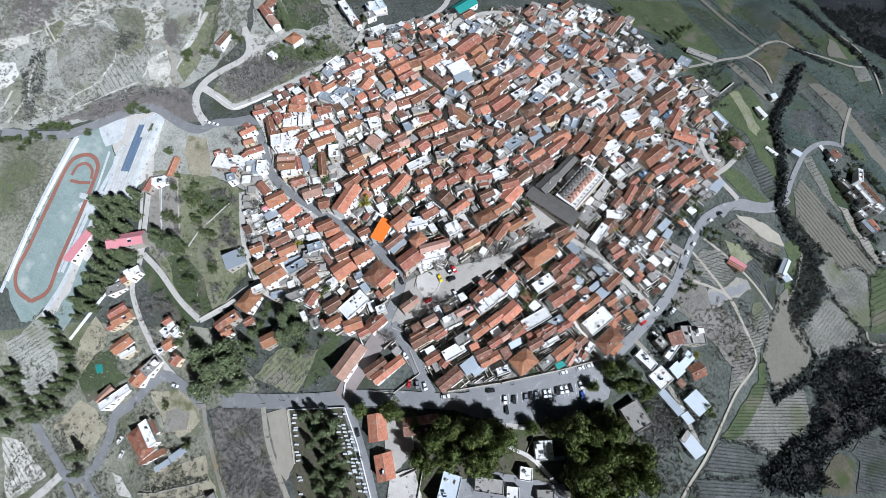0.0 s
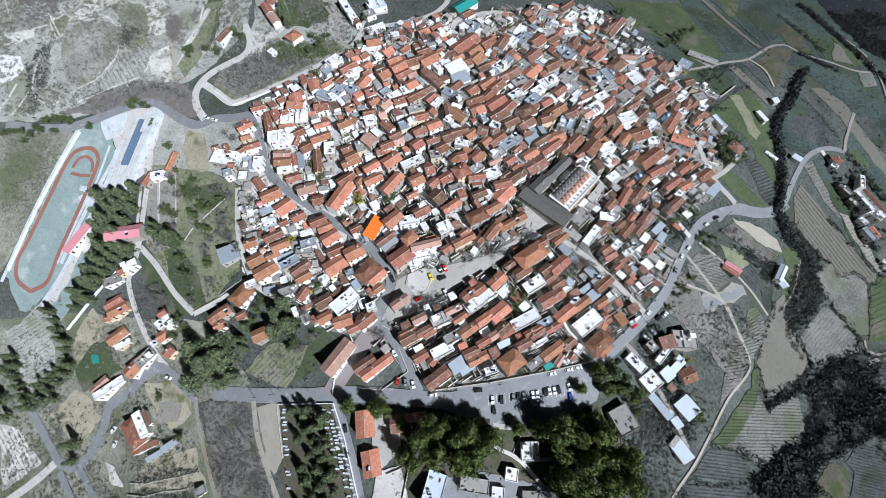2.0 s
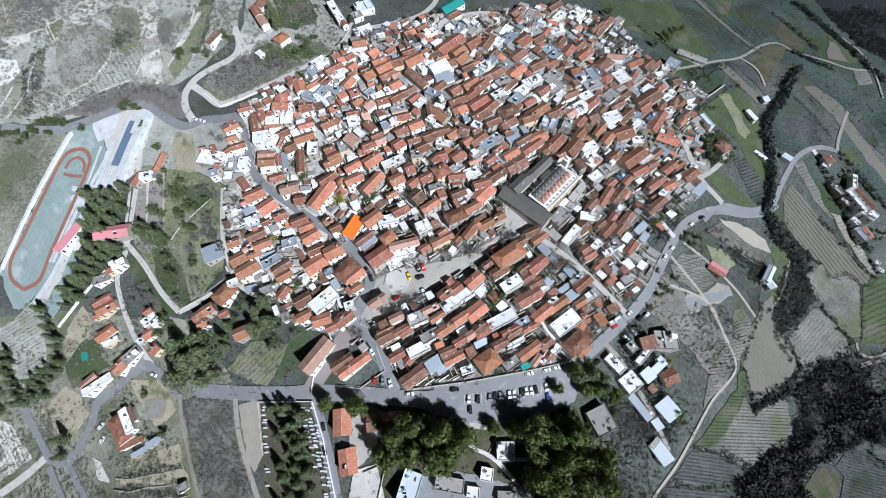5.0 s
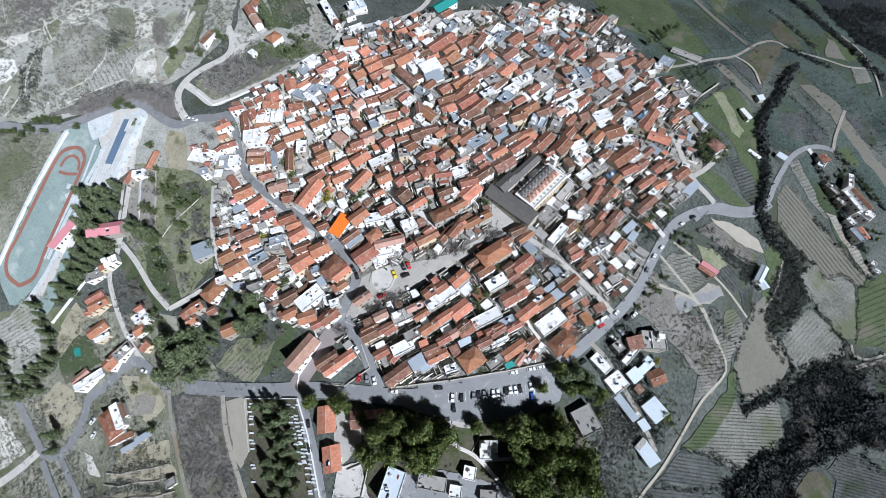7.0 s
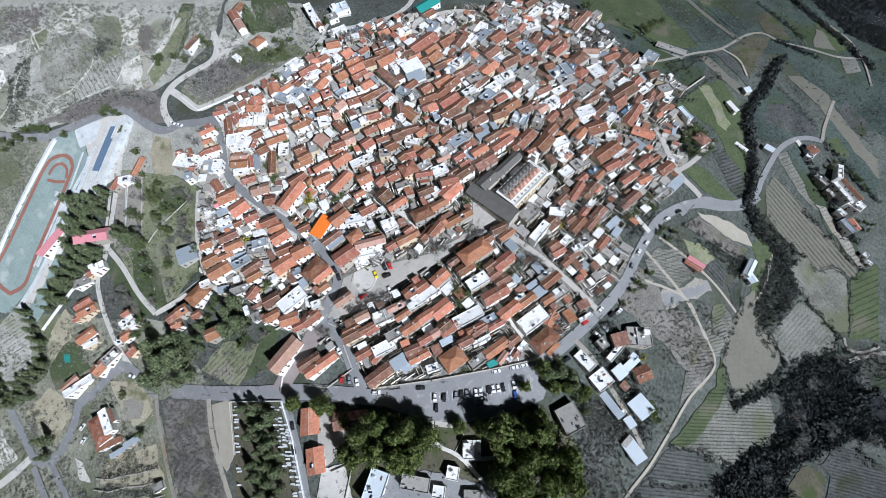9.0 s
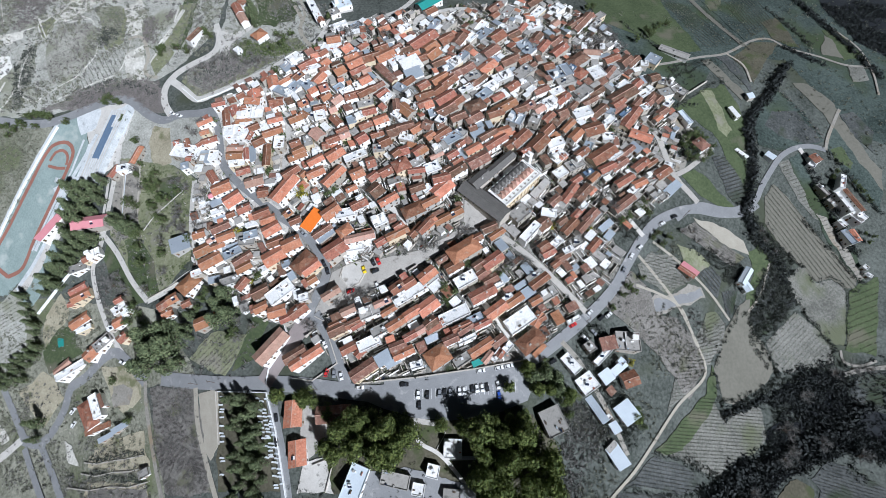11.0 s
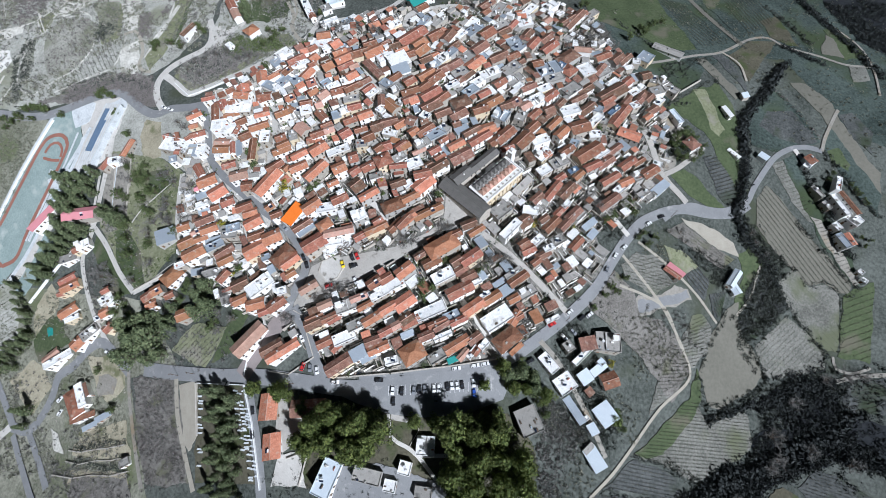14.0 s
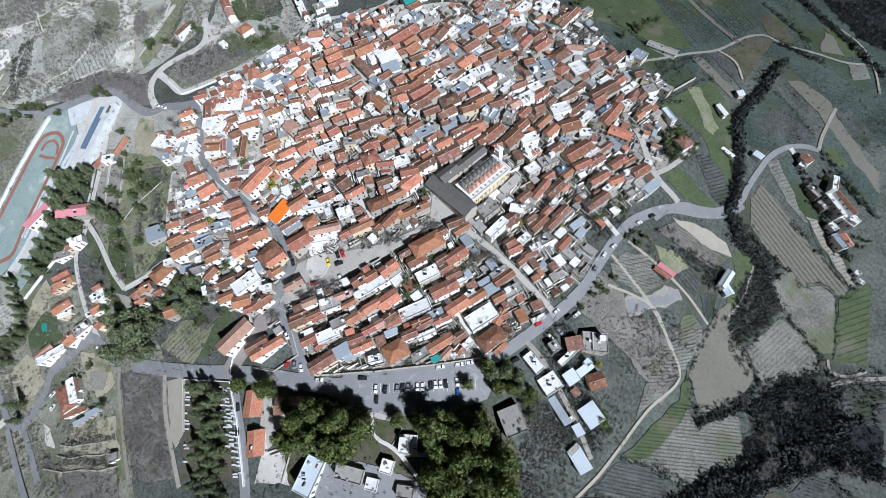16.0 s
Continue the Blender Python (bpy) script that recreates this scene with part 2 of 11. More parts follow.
def box_data(x0, x1, y0, y1, z0, z1, base=0):
    v = [(x, y, z) for z in (z0, z1) for x, y in ((x0, y0), (x1, y0), (x1, y1), (x0, y1))]
    f = [(3, 2, 1, 0), (4, 5, 6, 7), (0, 1, 5, 4), (1, 2, 6, 5), (2, 3, 7, 6), (3, 0, 4, 7)]
    return v, [tuple(i + base for i in q) for q in f]


def boxes(name, sizes, mats, slots=None):
    """One mesh of several boxes (x0, x1, y0, y1, z0, z1)."""
    V, F, S = [], [], []
    for n, s in enumerate(sizes):
        v, f = box_data(*s, base=len(V))
        V += v
        F += f
        S += [slots[n] if slots else 0] * 6
    return mesh(name, V, F, mats, S)


def axis_steps(lo, hi, step):
    inner = list(np.arange(lo, hi + 1, step))
    out, d = [], step
    while (out[-1] if out else 0) < 2800:
        d *= 1.5
        out.append((out[-1] if out else 0) + d)
    return [lo - d for d in reversed(out)] + inner + [hi + d for d in out]


def build_ground():
    xs, ys = axis_steps(-520, 560, 6.0), axis_steps(-200, 640, 6.0)
    V = [(x, y, ground(x, y)) for y in ys for x in xs]
    w = len(xs)
    F = [(j * w + i, j * w + i + 1, (j + 1) * w + i + 1, (j + 1) * w + i) for j in range(len(ys) - 1) for i in range(w - 1)]
    tagged(new("ground", mesh("ground", V, F, [GROUND], smooth=True)), "dry scrub hillside around the village", "ground", kind="structure")


def sheet(name, pts, material, lift=0.15, label="", step=7.0, kind="structure", category="field"):
    """A patch of land, paving or surface draped over the ground."""
    bm = bmesh.new()
    face = bm.faces.new([bm.verts.new((x, y, 0)) for x, y in pts])
    if face.normal.z < 0 or face.calc_area() == 0:
        face.normal_flip()
    bmesh.ops.triangulate(bm, faces=bm.faces[:])
    if category == "field":
        step *= 0.5
    for _ in range(9):
        long = [e for e in bm.edges if e.calc_length() > step]
        if not long:
            break
        bmesh.ops.subdivide_edges(bm, edges=long, cuts=1)
        bmesh.ops.triangulate(bm, faces=bm.faces[:])
    bm.normal_update()
    for f in bm.faces:
        if f.normal.z < 0:
            f.normal_flip()
    for v in bm.verts:
        if category == "field":
            v.co += noise.noise_vector(v.co * 0.11) * 1.8 + noise.noise_vector(v.co * 0.45) * 0.8
        v.co.z = ground(v.co.x, v.co.y) + lift
    rim = [e for e in bm.edges if e.is_boundary]
    for v in [g for g in bmesh.ops.extrude_edge_only(bm, edges=rim)["geom"] if isinstance(g, bmesh.types.BMVert)]:
        v.co.z -= lift + 0.25
    if category == "paved":
        KEEP.append(pts)
    me = bpy.data.meshes.new(name)
    bm.to_mesh(me)
    bm.free()
    me.materials.append(material)
    return tagged(new(name, me), label, category, kind=kind)


def smooth_line(pts, step=3.0):
    """A Catmull-Rom line through the points, in even steps."""
    P = [Vector((*p, 0)) for p in pts]
    P = [2 * P[0] - P[1]] + P + [2 * P[-1] - P[-2]]
    out = []
    for i in range(1, len(P) - 2):
        a, b, c, d = P[i - 1 : i + 3]
        n = max(2, int((c - b).length / step))
        for k in range(n):
            t = k / n
            out.append(0.5 * (2 * b + (c - a) * t + (2 * a - 5 * b + 4 * c - d) * t * t + (3 * b - a - 3 * c + d) * t**3))
    return out + [P[-2]]


def ribbon(name, pts, width, material, lift=0.25, label="", category="road", kerb=0.0):
    """A road along a line; with kerb, raised stone edges of that width on both sides."""
    line = smooth_line(pts)
    V, F, S = [], [], []
    sides = [-1, -0.34, 0.34, 1]
    for i, p in enumerate(line):
        d = (line[min(i + 1, len(line) - 1)] - line[max(i - 1, 0)]).normalized()
        n = Vector((-d.y, d.x, 0))
        wob = 1 + 0.05 * noise.noise(p * 0.05)
        for s in sides:
            q = p - n * s * width / 2 * wob
            V.append((q.x, q.y, ground(q.x, q.y) + lift))
    w = len(sides)
    for i in range(len(line) - 1):
        for k in range(w - 1):
            F.append((i * w + k + 1, i * w + k, (i + 1) * w + k, (i + 1) * w + k + 1))
    ob = new(name, mesh(name, V, F, [material]))
    tagged(ob, label, category, kind="structure")
    LANES.extend((p.x, p.y, width / 2) for p in line)
    return ob


def wall_run(name, pts, high, thick, material, label="", category="wall", lift=0.0, smooth=False):
    """A free-standing wall along a line, from below the ground to its top."""
    line = smooth_line(pts) if smooth else [Vector((*p, 0)) for p in pts]
    dense = []
    for a, b in zip(line, line[1:]):
        n = max(1, int((b - a).length / 4))
        dense += [a.lerp(b, k / n) for k in range(n)]
    line = dense + [line[-1]]
    V, F = [], []
    for i, p in enumerate(line):
        d = (line[min(i + 1, len(line) - 1)] - line[max(i - 1, 0)]).normalized()
        n = Vector((-d.y, d.x, 0)) * thick / 2
        g = ground(p.x, p.y) + lift
        for q, z in ((p + n, g - 0.8), (p - n, g - 0.8), (p - n, g + high), (p + n, g + high)):
            V.append((q.x, q.y, z))
    for i in range(len(line) - 1):
        for k in range(4):
            F.append((i * 4 + k, i * 4 + (k + 1) % 4, i * 4 + 4 + (k + 1) % 4, i * 4 + 4 + k))
    F += [(0, 3, 2, 1), tuple(len(V) - 4 + k for k in range(4))]
    ob = new(name, mesh(name, V, F, [material]))
    bm = bmesh.new()
    bm.from_mesh(ob.data)
    bmesh.ops.recalc_face_normals(bm, faces=bm.faces[:])
    bm.to_mesh(ob.data)
    bm.free()
    return tagged(ob, label, category, kind="structure")


def inside(x, y, pts):
    hit = False
    for (ax, ay), (bx, by) in zip(pts, pts[1:] + pts[:1]):
        if (ay > y) != (by > y) and x < (bx - ax) * (y - ay) / (by - ay) + ax:
            hit = not hit
    return hit


# ---- houses ----
WINDOW = boxes("window", [(-0.5, 0.5, -0.06, 0.06, 0, 1.3), (-0.4, 0.4, -0.08, 0.08, 0.1, 1.2), (-0.6, 0.6, -0.14, 0.1, -0.1, 0)], [FRAME, GLASS, WALL["s"]], [0, 1, 2])
DOORMESH = boxes("door", [(-0.6, 0.6, -0.06, 0.06, 0, 2.15), (-0.48, 0.48, -0.09, 0.09, 0, 2.03)], [FRAME, DOOR], [0, 1])
CHIMNEY = boxes("chimney", [(-0.35, 0.35, -0.3, 0.3, -0.8, 0.9)], [WALL["w"]])
CHIMNEYCAP = boxes("chimney_cap", [(-0.45, 0.45, -0.4, 0.4, 0.903, 1.05)], [WALL["c"]])


def cylinder_mesh(name, r, length, material, n=10):
    """A barrel lying along x."""
    V = [(s * length / 2, r * math.cos(2 * math.pi * k / n), r * math.sin(2 * math.pi * k / n)) for s in (-1, 1) for k in range(n)]
    F = [(k, (k + 1) % n, n + (k + 1) % n, n + k) for k in range(n)] + [tuple(range(n - 1, -1, -1)), tuple(range(n, 2 * n))]
    return mesh(name, V, F, [material])


BARREL = cylinder_mesh("water_tank", 0.42, 1.5, TANK)
COLLECTOR = mesh("solar_panel", *box_data(-0.95, 0.95, -0.6, 0.6, -0.05, 0.05), [PANEL])
ROOFTANK = boxes("roof_tank", [(-0.6, 0.6, -0.6, 0.6, 0.25, 1.35), (-0.5, -0.35, -0.5, 0.5, -0.1, 0.25), (0.35, 0.5, -0.5, 0.5, -0.1, 0.25)], [TANK])
ROOFNAME = {"o": "orange-tiled", "r": "red-tiled", "b": "brown-tiled", "p": "pinkish-tiled", "O": "bright orange sheet", "w": "flat whitewashed", "l": "pale blue sheet", "c": "grey concrete", "m": "grey metal sheet", "k": "dark slate", "P": "pink sheet", "t": "teal sheet", "B": "blue sheet"}
WALLNAME = {"w": "white plaster", "y": "cream plaster", "s": "rubble stone", "c": "grey cement"}
KINDNAME = {"g": "gabled", "h": "hipped", "f": "flat", "s": "lean-to"}


def gable_roof(L, W, h, material, over=0.42, pitch=0.41, thick=0.16):
    """Two tiled slopes with overhang, thickness and a raised ridge of caps."""
    a, b = L / 2 + over * 0.6, W / 2 + over
    top, low = h + pitch * W / 2, h - pitch * over
    prof = [(-b, low), (0, top), (b, low), (b, low + thick), (0, top + thick), (-b, low + thick)]
    V = [(x, y, z) for x in (-a, a) for y, z in prof]
    F = [(k, (k + 1) % 6, 6 + (k + 1) % 6, 6 + k) for k in range(6)] + [(5, 4, 1, 0), (4, 3, 2, 1), (6, 7, 10, 11), (7, 8, 9, 10)]
    return mesh("roof", V, [q[::-1] for q in F], [material])


RIDGES = {}


def ridge_mesh(L, material, over=0.42):
    """The row of cap tiles along a ridge, its foot at z = 0."""
    key = (round(L, 1), material.name)
    if key not in RIDGES:
        a = L / 2 + over * 0.6
        V = [(x, y, z) for x in (-a - 0.02, a + 0.02) for y, z in ((-0.19, -0.05), (-0.12, 0.09), (0, 0.13), (0.12, 0.09), (0.19, -0.05))]
        F = [(k, 5 + k, 6 + k, k + 1) for k in range(4)] + [(0, 1, 2, 3, 4), (9, 8, 7, 6, 5), (0, 4, 9, 5)]
        RIDGES[key] = mesh("ridge_cap", V, F, [material])
    return RIDGES[key]


def hip_roof(L, W, h, material, over=0.35, pitch=0.42, thick=0.16):
    a, b = L / 2 + over, W / 2 + over
    r = max(a - b, 0.01)
    top, low = h + pitch * W / 2, h - pitch * over
    V = [(x, y, z) for z in (low, low + thick) for x, y in ((-a, -b), (a, -b), (a, b), (-a, b))] + [(-r, 0, top + thick), (r, 0, top + thick)]
    F = [(3, 2, 1, 0), (0, 1, 5, 4), (1, 2, 6, 5), (2, 3, 7, 6), (3, 0, 4, 7), (4, 5, 9, 8), (5, 6, 9), (6, 7, 8, 9), (7, 4, 8)]
    return mesh("roof", V, F, [material])


def shed_roof(L, W, h, material, over=0.25, pitch=0.16, thick=0.14):
    """One slope, falling towards -y."""
    a, b = L / 2 + over, W / 2 + over
    z0, z1 = h - pitch * over, h + pitch * (W + over)
    V = [(-a, -b, z0), (a, -b, z0), (a, b, z1), (-a, b, z1)]
    V += [(x, y, z + thick) for x, y, z in V]
    return mesh("roof", V, [(3, 2, 1, 0), (4, 5, 6, 7), (0, 1, 5, 4), (1, 2, 6, 5), (2, 3, 7, 6), (3, 0, 4, 7)], [material])


def flat_roof(L, W, h, material, rim=0.25, high=0.55):
    a, b = L / 2 + 0.1, W / 2 + 0.1
    s = [(-a, a, -b, b, h - 0.1, h + 0.1), (-a, a, -b, -b + rim, h + 0.104, h + high), (-a, a, b - rim, b, h + 0.104, h + high), (-a, -a + rim, -b + rim, b - rim, h + 0.104, h + high), (a - rim, a, -b + rim, b - rim, h + 0.104, h + high)]
    return boxes("roof", s, [material])


def house(x, y, turn, L, W, h, kind="g", roof="r", wall="w", name="house", bare=False, label="", seed=None):
    """A house with its long side along the turn (degrees); its walls go down into the slope."""
    rng = random.Random(int(x * 13 + y * 7) if seed is None else seed)
    z = ground(x, y)
    ob = new(name)
    ob.matrix_basis = pose(x, y, z, 0, 0, turn)
    if name == "house":
        ob.name = {"f": "flat_roofed_house", "s": "shed", "h": "villa"}.get(kind, "cottage" if L * W < 62 else "house")
    tagged(ob, label or f"{WALLNAME[wall]} village {'shed' if kind == 's' else 'house'} with a {KINDNAME[kind]} {ROOFNAME[roof]} roof", "shed" if kind == "s" else "house", "village houses")
    a, b, deep = L / 2, W / 2, -4.0
    PLACED.append((x, y, math.cos(radians(turn)), math.sin(radians(turn)), a, b, turn))
    if kind == "g":
        top = h + 0.41 * b
        V = [(-a, -b, deep), (a, -b, deep), (a, b, deep), (-a, b, deep), (-a, -b, h), (a, -b, h), (a, b, h), (-a, b, h), (-a, 0, top), (a, 0, top)]
        F = [(0, 1, 5, 4), (2, 3, 7, 6), (1, 2, 6, 9, 5), (3, 0, 4, 8, 7), (4, 5, 9, 8), (6, 7, 8, 9)]
        child("wall", mesh("wall", V, F, [WALL[wall]]), ob)
        tiles = child("roof", gable_roof(L, W, h, ROOF[roof]), ob)
        child("ridge_cap", ridge_mesh(L, ROOF["p"] if roof in "orb" else ROOF[roof]), tiles, pose(0, 0, top + 0.16))
    elif kind == "s":
        V = [(-a, -b, deep), (a, -b, deep), (a, b, deep), (-a, b, deep), (-a, -b, h), (a, -b, h), (a, b, h + 0.16 * W), (-a, b, h + 0.16 * W)]
        child("wall", mesh("wall", V, [(4, 5, 6, 7), (0, 1, 5, 4), (1, 2, 6, 5), (2, 3, 7, 6), (3, 0, 4, 7)], [WALL[wall]]), ob)
        child("roof", shed_roof(L, W, h, ROOF[roof]), ob)
    else:
        child("wall", mesh("wall", *box_data(-a, a, -b, b, deep, h), [WALL[wall]]), ob)
        child("roof", (hip_roof if kind == "h" else flat_roof)(L, W, h, ROOF[roof]), ob)
    if bare:
        return ob
    # openings in the walls that face south, east or west
    count, most = 0, 2 if y > 185 else 5
    for face in range(4):
        out = radians(turn + (-90, 0, 90, 180)[face])
        if math.sin(out) > 0.35 or count >= most:
            continue
        run, depth = (L, b) if face in (0, 2) else (W, a)
        m = pose(0, 0, 0, 0, 0, (0, 90, 180, 270)[face])
        spots = max(1, int(run / 3.2))
        doored = False
        for k in range(spots):
            u = (k + 0.5) / spots * run - run / 2 + rng.uniform(-0.3, 0.3)
            if h > 4.6 and count < most and rng.random() < 0.85:
                child("window", WINDOW, ob, m @ pose(u, -depth, h - 2.1))
                count += 1
            if not doored and rng.random() < 0.6:
                if y < 185:
                    child("door", DOORMESH, ob, m @ pose(u, -depth, 0.1))
                doored = True
            elif count < most and rng.random() < 0.7:
                child("window", WINDOW, ob, m @ pose(u, -depth, 1.0))
                count += 1
    pick = rng.random()
    if kind == "f" and L > 7 and W > 5 and h > 3.2 and pick < 0.5:
        u, v = rng.choice((-1, 1)) * a * 0.55, rng.choice((-1, 1)) * b * 0.4
        child("stair_hut", boxes("stair_hut", [(u - 1.3, u + 1.3, v - 1.1, v + 1.1, h + 0.1, h + 2.4), (u - 1.5, u + 1.5, v - 1.3, v + 1.3, h + 2.4, h + 2.55)], [WALL["w"]]), ob)
        child("roof_partition", boxes("roof_partition", [(-u * 0.4 - 0.1, -u * 0.4 + 0.1, -b + 0.4, b - 0.4, h + 0.1, h + 1.0)], [WALL["w"]]), ob)
    if kind == "f":
        FLATS.append((x, y, turn, L, W, h))
        if pick < 0.55:
            child("roof_tank", ROOFTANK, ob, pose(rng.uniform(-a, a) * 0.5, rng.uniform(-b, b) * 0.5, h + 0.2, 0, 0, rng.uniform(0, 90)), "white roof tank")
        if pick > 0.84:
            u, v = rng.uniform(-a, a) * 0.45, rng.uniform(-b, b) * 0.4
            m = pose(u, v, h + 0.75, 38, 0, -turn)
            panel = child("solar_panel", COLLECTOR, ob, m, "dark solar collector")
            child("water_tank", BARREL, panel, m.inverted() @ pose(u, v, h + 1.5, 0, 0, -turn) @ pose(0, 0.9, 0), "white solar boiler")
    elif kind in "gh" and pick < 0.3:
        stack = child("chimney", CHIMNEY, ob, pose(rng.uniform(-a, a) * 0.6, b * 0.35 * rng.choice((-1, 1)), h + 0.41 * b * 0.65))
        child("chimney_cap", CHIMNEYCAP, stack)
    elif kind == "g" and pick > 0.94:
        m = pose(a * 0.3, -b * 0.5, h + 0.41 * b * 0.5 + 0.36, 26, 0, 0)
        panel = child("solar_panel", COLLECTOR, ob, m, "dark solar collector")
        child("water_tank", BARREL, panel, m.inverted() @ pose(a * 0.3, -b * 0.5 + 1.1, h + 0.41 * b * 0.5 + 0.95), "white solar boiler")
    return ob


# ---- trees and scrub ----
def tuft(V, F, rng, c, size, count, flat=1.0, leaf=0.3):
    """Small leaf faces round a point."""
    for _ in range(count):
        d = Vector((rng.gauss(0, 1), rng.gauss(0, 1), rng.gauss(0, 1) * flat)).normalized()
        p = Vector(c) + d * size * rng.uniform(0.45, 1.0)
        u = d.orthogonal().normalized()
        u.rotate(Matrix.Rotation(rng.uniform(0, 6.28), 3, d))
        w = d.cross(u)
        s = size * leaf * rng.uniform(0.7, 1.4)
        tilt = d * s * rng.uniform(-0.5, 0.5)
        n = len(V)
        V += [tuple(p - u * s), tuple(p + w * s * 0.8 + tilt), tuple(p + u * s), tuple(p - w * s * 0.8 - tilt)]
        F.append((n, n + 1, n + 2, n + 3))


def leaves(V, F, rng, centres, sizes, count, flat=1.0, leaf=0.3):
    """Leaf faces round many points at once."""
    if not centres:
        return
    gen = np.random.default_rng(rng.randrange(1 << 30))
    n = len(centres) * count
    d = gen.normal(size=(n, 3)) * (1, 1, flat)
    d /= np.linalg.norm(d, axis=1)[:, None]
    size = np.repeat(np.array(sizes), count)[:, None]
    p = np.repeat(np.array(centres), count, axis=0) + d * size * gen.uniform(0.45, 1.0, (n, 1))
    u = np.cross(d, gen.normal(size=(n, 3)))
    u /= np.linalg.norm(u, axis=1)[:, None] + 1e-9
    w = np.cross(d, u)
    s = size * leaf * gen.uniform(0.7, 1.4, (n, 1))
    tilt = d * s * gen.uniform(-0.5, 0.5, (n, 1))
    base = len(V)
    V += np.stack((p - u * s, p + w * s * 0.8 + tilt, p + u * s, p - w * s * 0.8 - tilt), axis=1).reshape(-1, 3).tolist()
    F += (np.arange(n * 4).reshape(-1, 4) + base).tolist()


def stem(V, F, a, b, r0, r1, n=6):
    a, b = Vector(a), Vector(b)
    d = (b - a).normalized()
    u = d.orthogonal().normalized()
    w = d.cross(u)
    base = len(V)
    for p, r in ((a, r0), (b, r1)):
        V += [tuple(p + (u * math.cos(6.283 * k / n) + w * math.sin(6.283 * k / n)) * r) for k in range(n)]
    F += [(base + k, base + (k + 1) % n, base + n + (k + 1) % n, base + n + k) for k in range(n)]


TREES = {}


def make_tree(kind, variant):
    """Trunk and crown meshes of one tree, about 10 m high for pines and cypresses, 6 m for others."""
    rng = random.Random(f"{kind}{variant}")
    TV, TF, CV, CF = [], [], [], []
    if kind == "pine":
        stem(TV, TF, (0, 0, -1), (0.3, 0.1, 9), 0.32, 0.1)
        for _ in range(30):
            h = rng.uniform(3.2, 10.4)
            r = (1.0 - abs(h - 5.4) / 7.2) * rng.uniform(0.4, 1.0) * 4.2
            t = rng.uniform(0, 6.283)
            c = (r * math.cos(t), r * math.sin(t), h)
            stem(TV, TF, (0.1, 0, h - 1.2), c, 0.1, 0.03, 4)
            tuft(CV, CF, rng, c, rng.uniform(0.9, 1.7), 120, 0.6, 0.135)
        for _ in range(16):
            h = rng.uniform(3.4, 9.0)
            r = rng.uniform(0, 2.6) * (1.15 - abs(h - 5.4) / 6)
            t = rng.uniform(0, 6.283)
            tuft(CV, CF, rng, (r * math.cos(t), r * math.sin(t), h), 1.5, 44, 0.7, 0.30)
        m = PINE
    elif kind == "fir":
        stem(TV, TF, (0, 0, -1), (0, 0, 10), 0.25, 0.05)
        for k in range(46):
            h = 1.2 + 9 * k / 46
            r = (1 - h / 11.2) * 2.5 * rng.uniform(0.45, 1.0)
            t = k * 2.4 + rng.uniform(-0.4, 0.4)
            c = (r * math.cos(t), r * math.sin(t), h)
            stem(TV, TF, (0, 0, h + 0.2), c, 0.06, 0.02, 4)
            tuft(CV, CF, rng, c, rng.uniform(0.6, 1.05), 44, 0.5, 0.215)
        m = CYPRESS
    elif kind == "cypress":
        stem(TV, TF, (0, 0, -1), (0, 0, 9), 0.2, 0.04)
        for k in range(44):
            h = 0.8 + 9.4 * k / 44
            r = 0.75 * math.sin(min(1, h / 3.2) * 1.5) * (1 - (h / 10.8) ** 3) * rng.uniform(0.5, 1.0)
            t = k * 2.4
            tuft(CV, CF, rng, (r * math.cos(t), r * math.sin(t), h), rng.uniform(0.45, 0.75), 13, 1.2)
        m = CYPRESS
    elif kind == "bare":
        stem(TV, TF, (0, 0, -1), (0, 0, 2.2), 0.16, 0.12)
        for _ in range(16):
            t, r, h = rng.uniform(0, 6.283), rng.uniform(0.6, 2.3), rng.uniform(2.6, 5.2)
            c = (r * math.cos(t), r * math.sin(t), h)
            stem(TV, TF, (0, 0, rng.uniform(1.2, 2.2)), c, 0.07, 0.02, 4)
            for _ in range(16):
                e = Vector(c) + Vector((rng.gauss(0, 0.7), rng.gauss(0, 0.7), rng.gauss(0.2, 0.6)))
                stem(CV, CF, c, tuple(e), 0.035, 0.015, 3)
        m = TWIG
    else:
        stem(TV, TF, (0, 0, -1), (0, 0, 3.5), 0.18, 0.08)
        for _ in range(20):
            t, r, h = rng.uniform(0, 6.283), rng.uniform(0.2, 1.9), rng.uniform(1.6, 4.8)
            c = (r * math.cos(t), r * math.sin(t), h)
            stem(TV, TF, (0, 0, 1.2), c, 0.06, 0.02, 4)
            tuft(CV, CF, rng, c, rng.uniform(0.6, 1.0), 48, 0.8, 0.18)
        m = YELLOWLEAF if kind == "lemon" else LEAF
    return mesh("trunk", TV, TF, [BARK]), mesh("crown", CV, CF, [m])


TREENAME = {
    "pine": ("pine_tree", "broad green pine tree with an uneven crown"),
    "fir": ("conifer_tree", "dark green conical conifer in a dense planting"),
    "cypress": ("cypress_tree", "slim dark green cypress with a pointed tip"),
    "bare": ("bare_tree", "leafless winter tree with grey twigs"),
    "leafy": ("leafy_tree", "small evergreen garden tree"),
    "lemon": ("lemon_tree", "yellow-green fruit tree in a garden"),
}


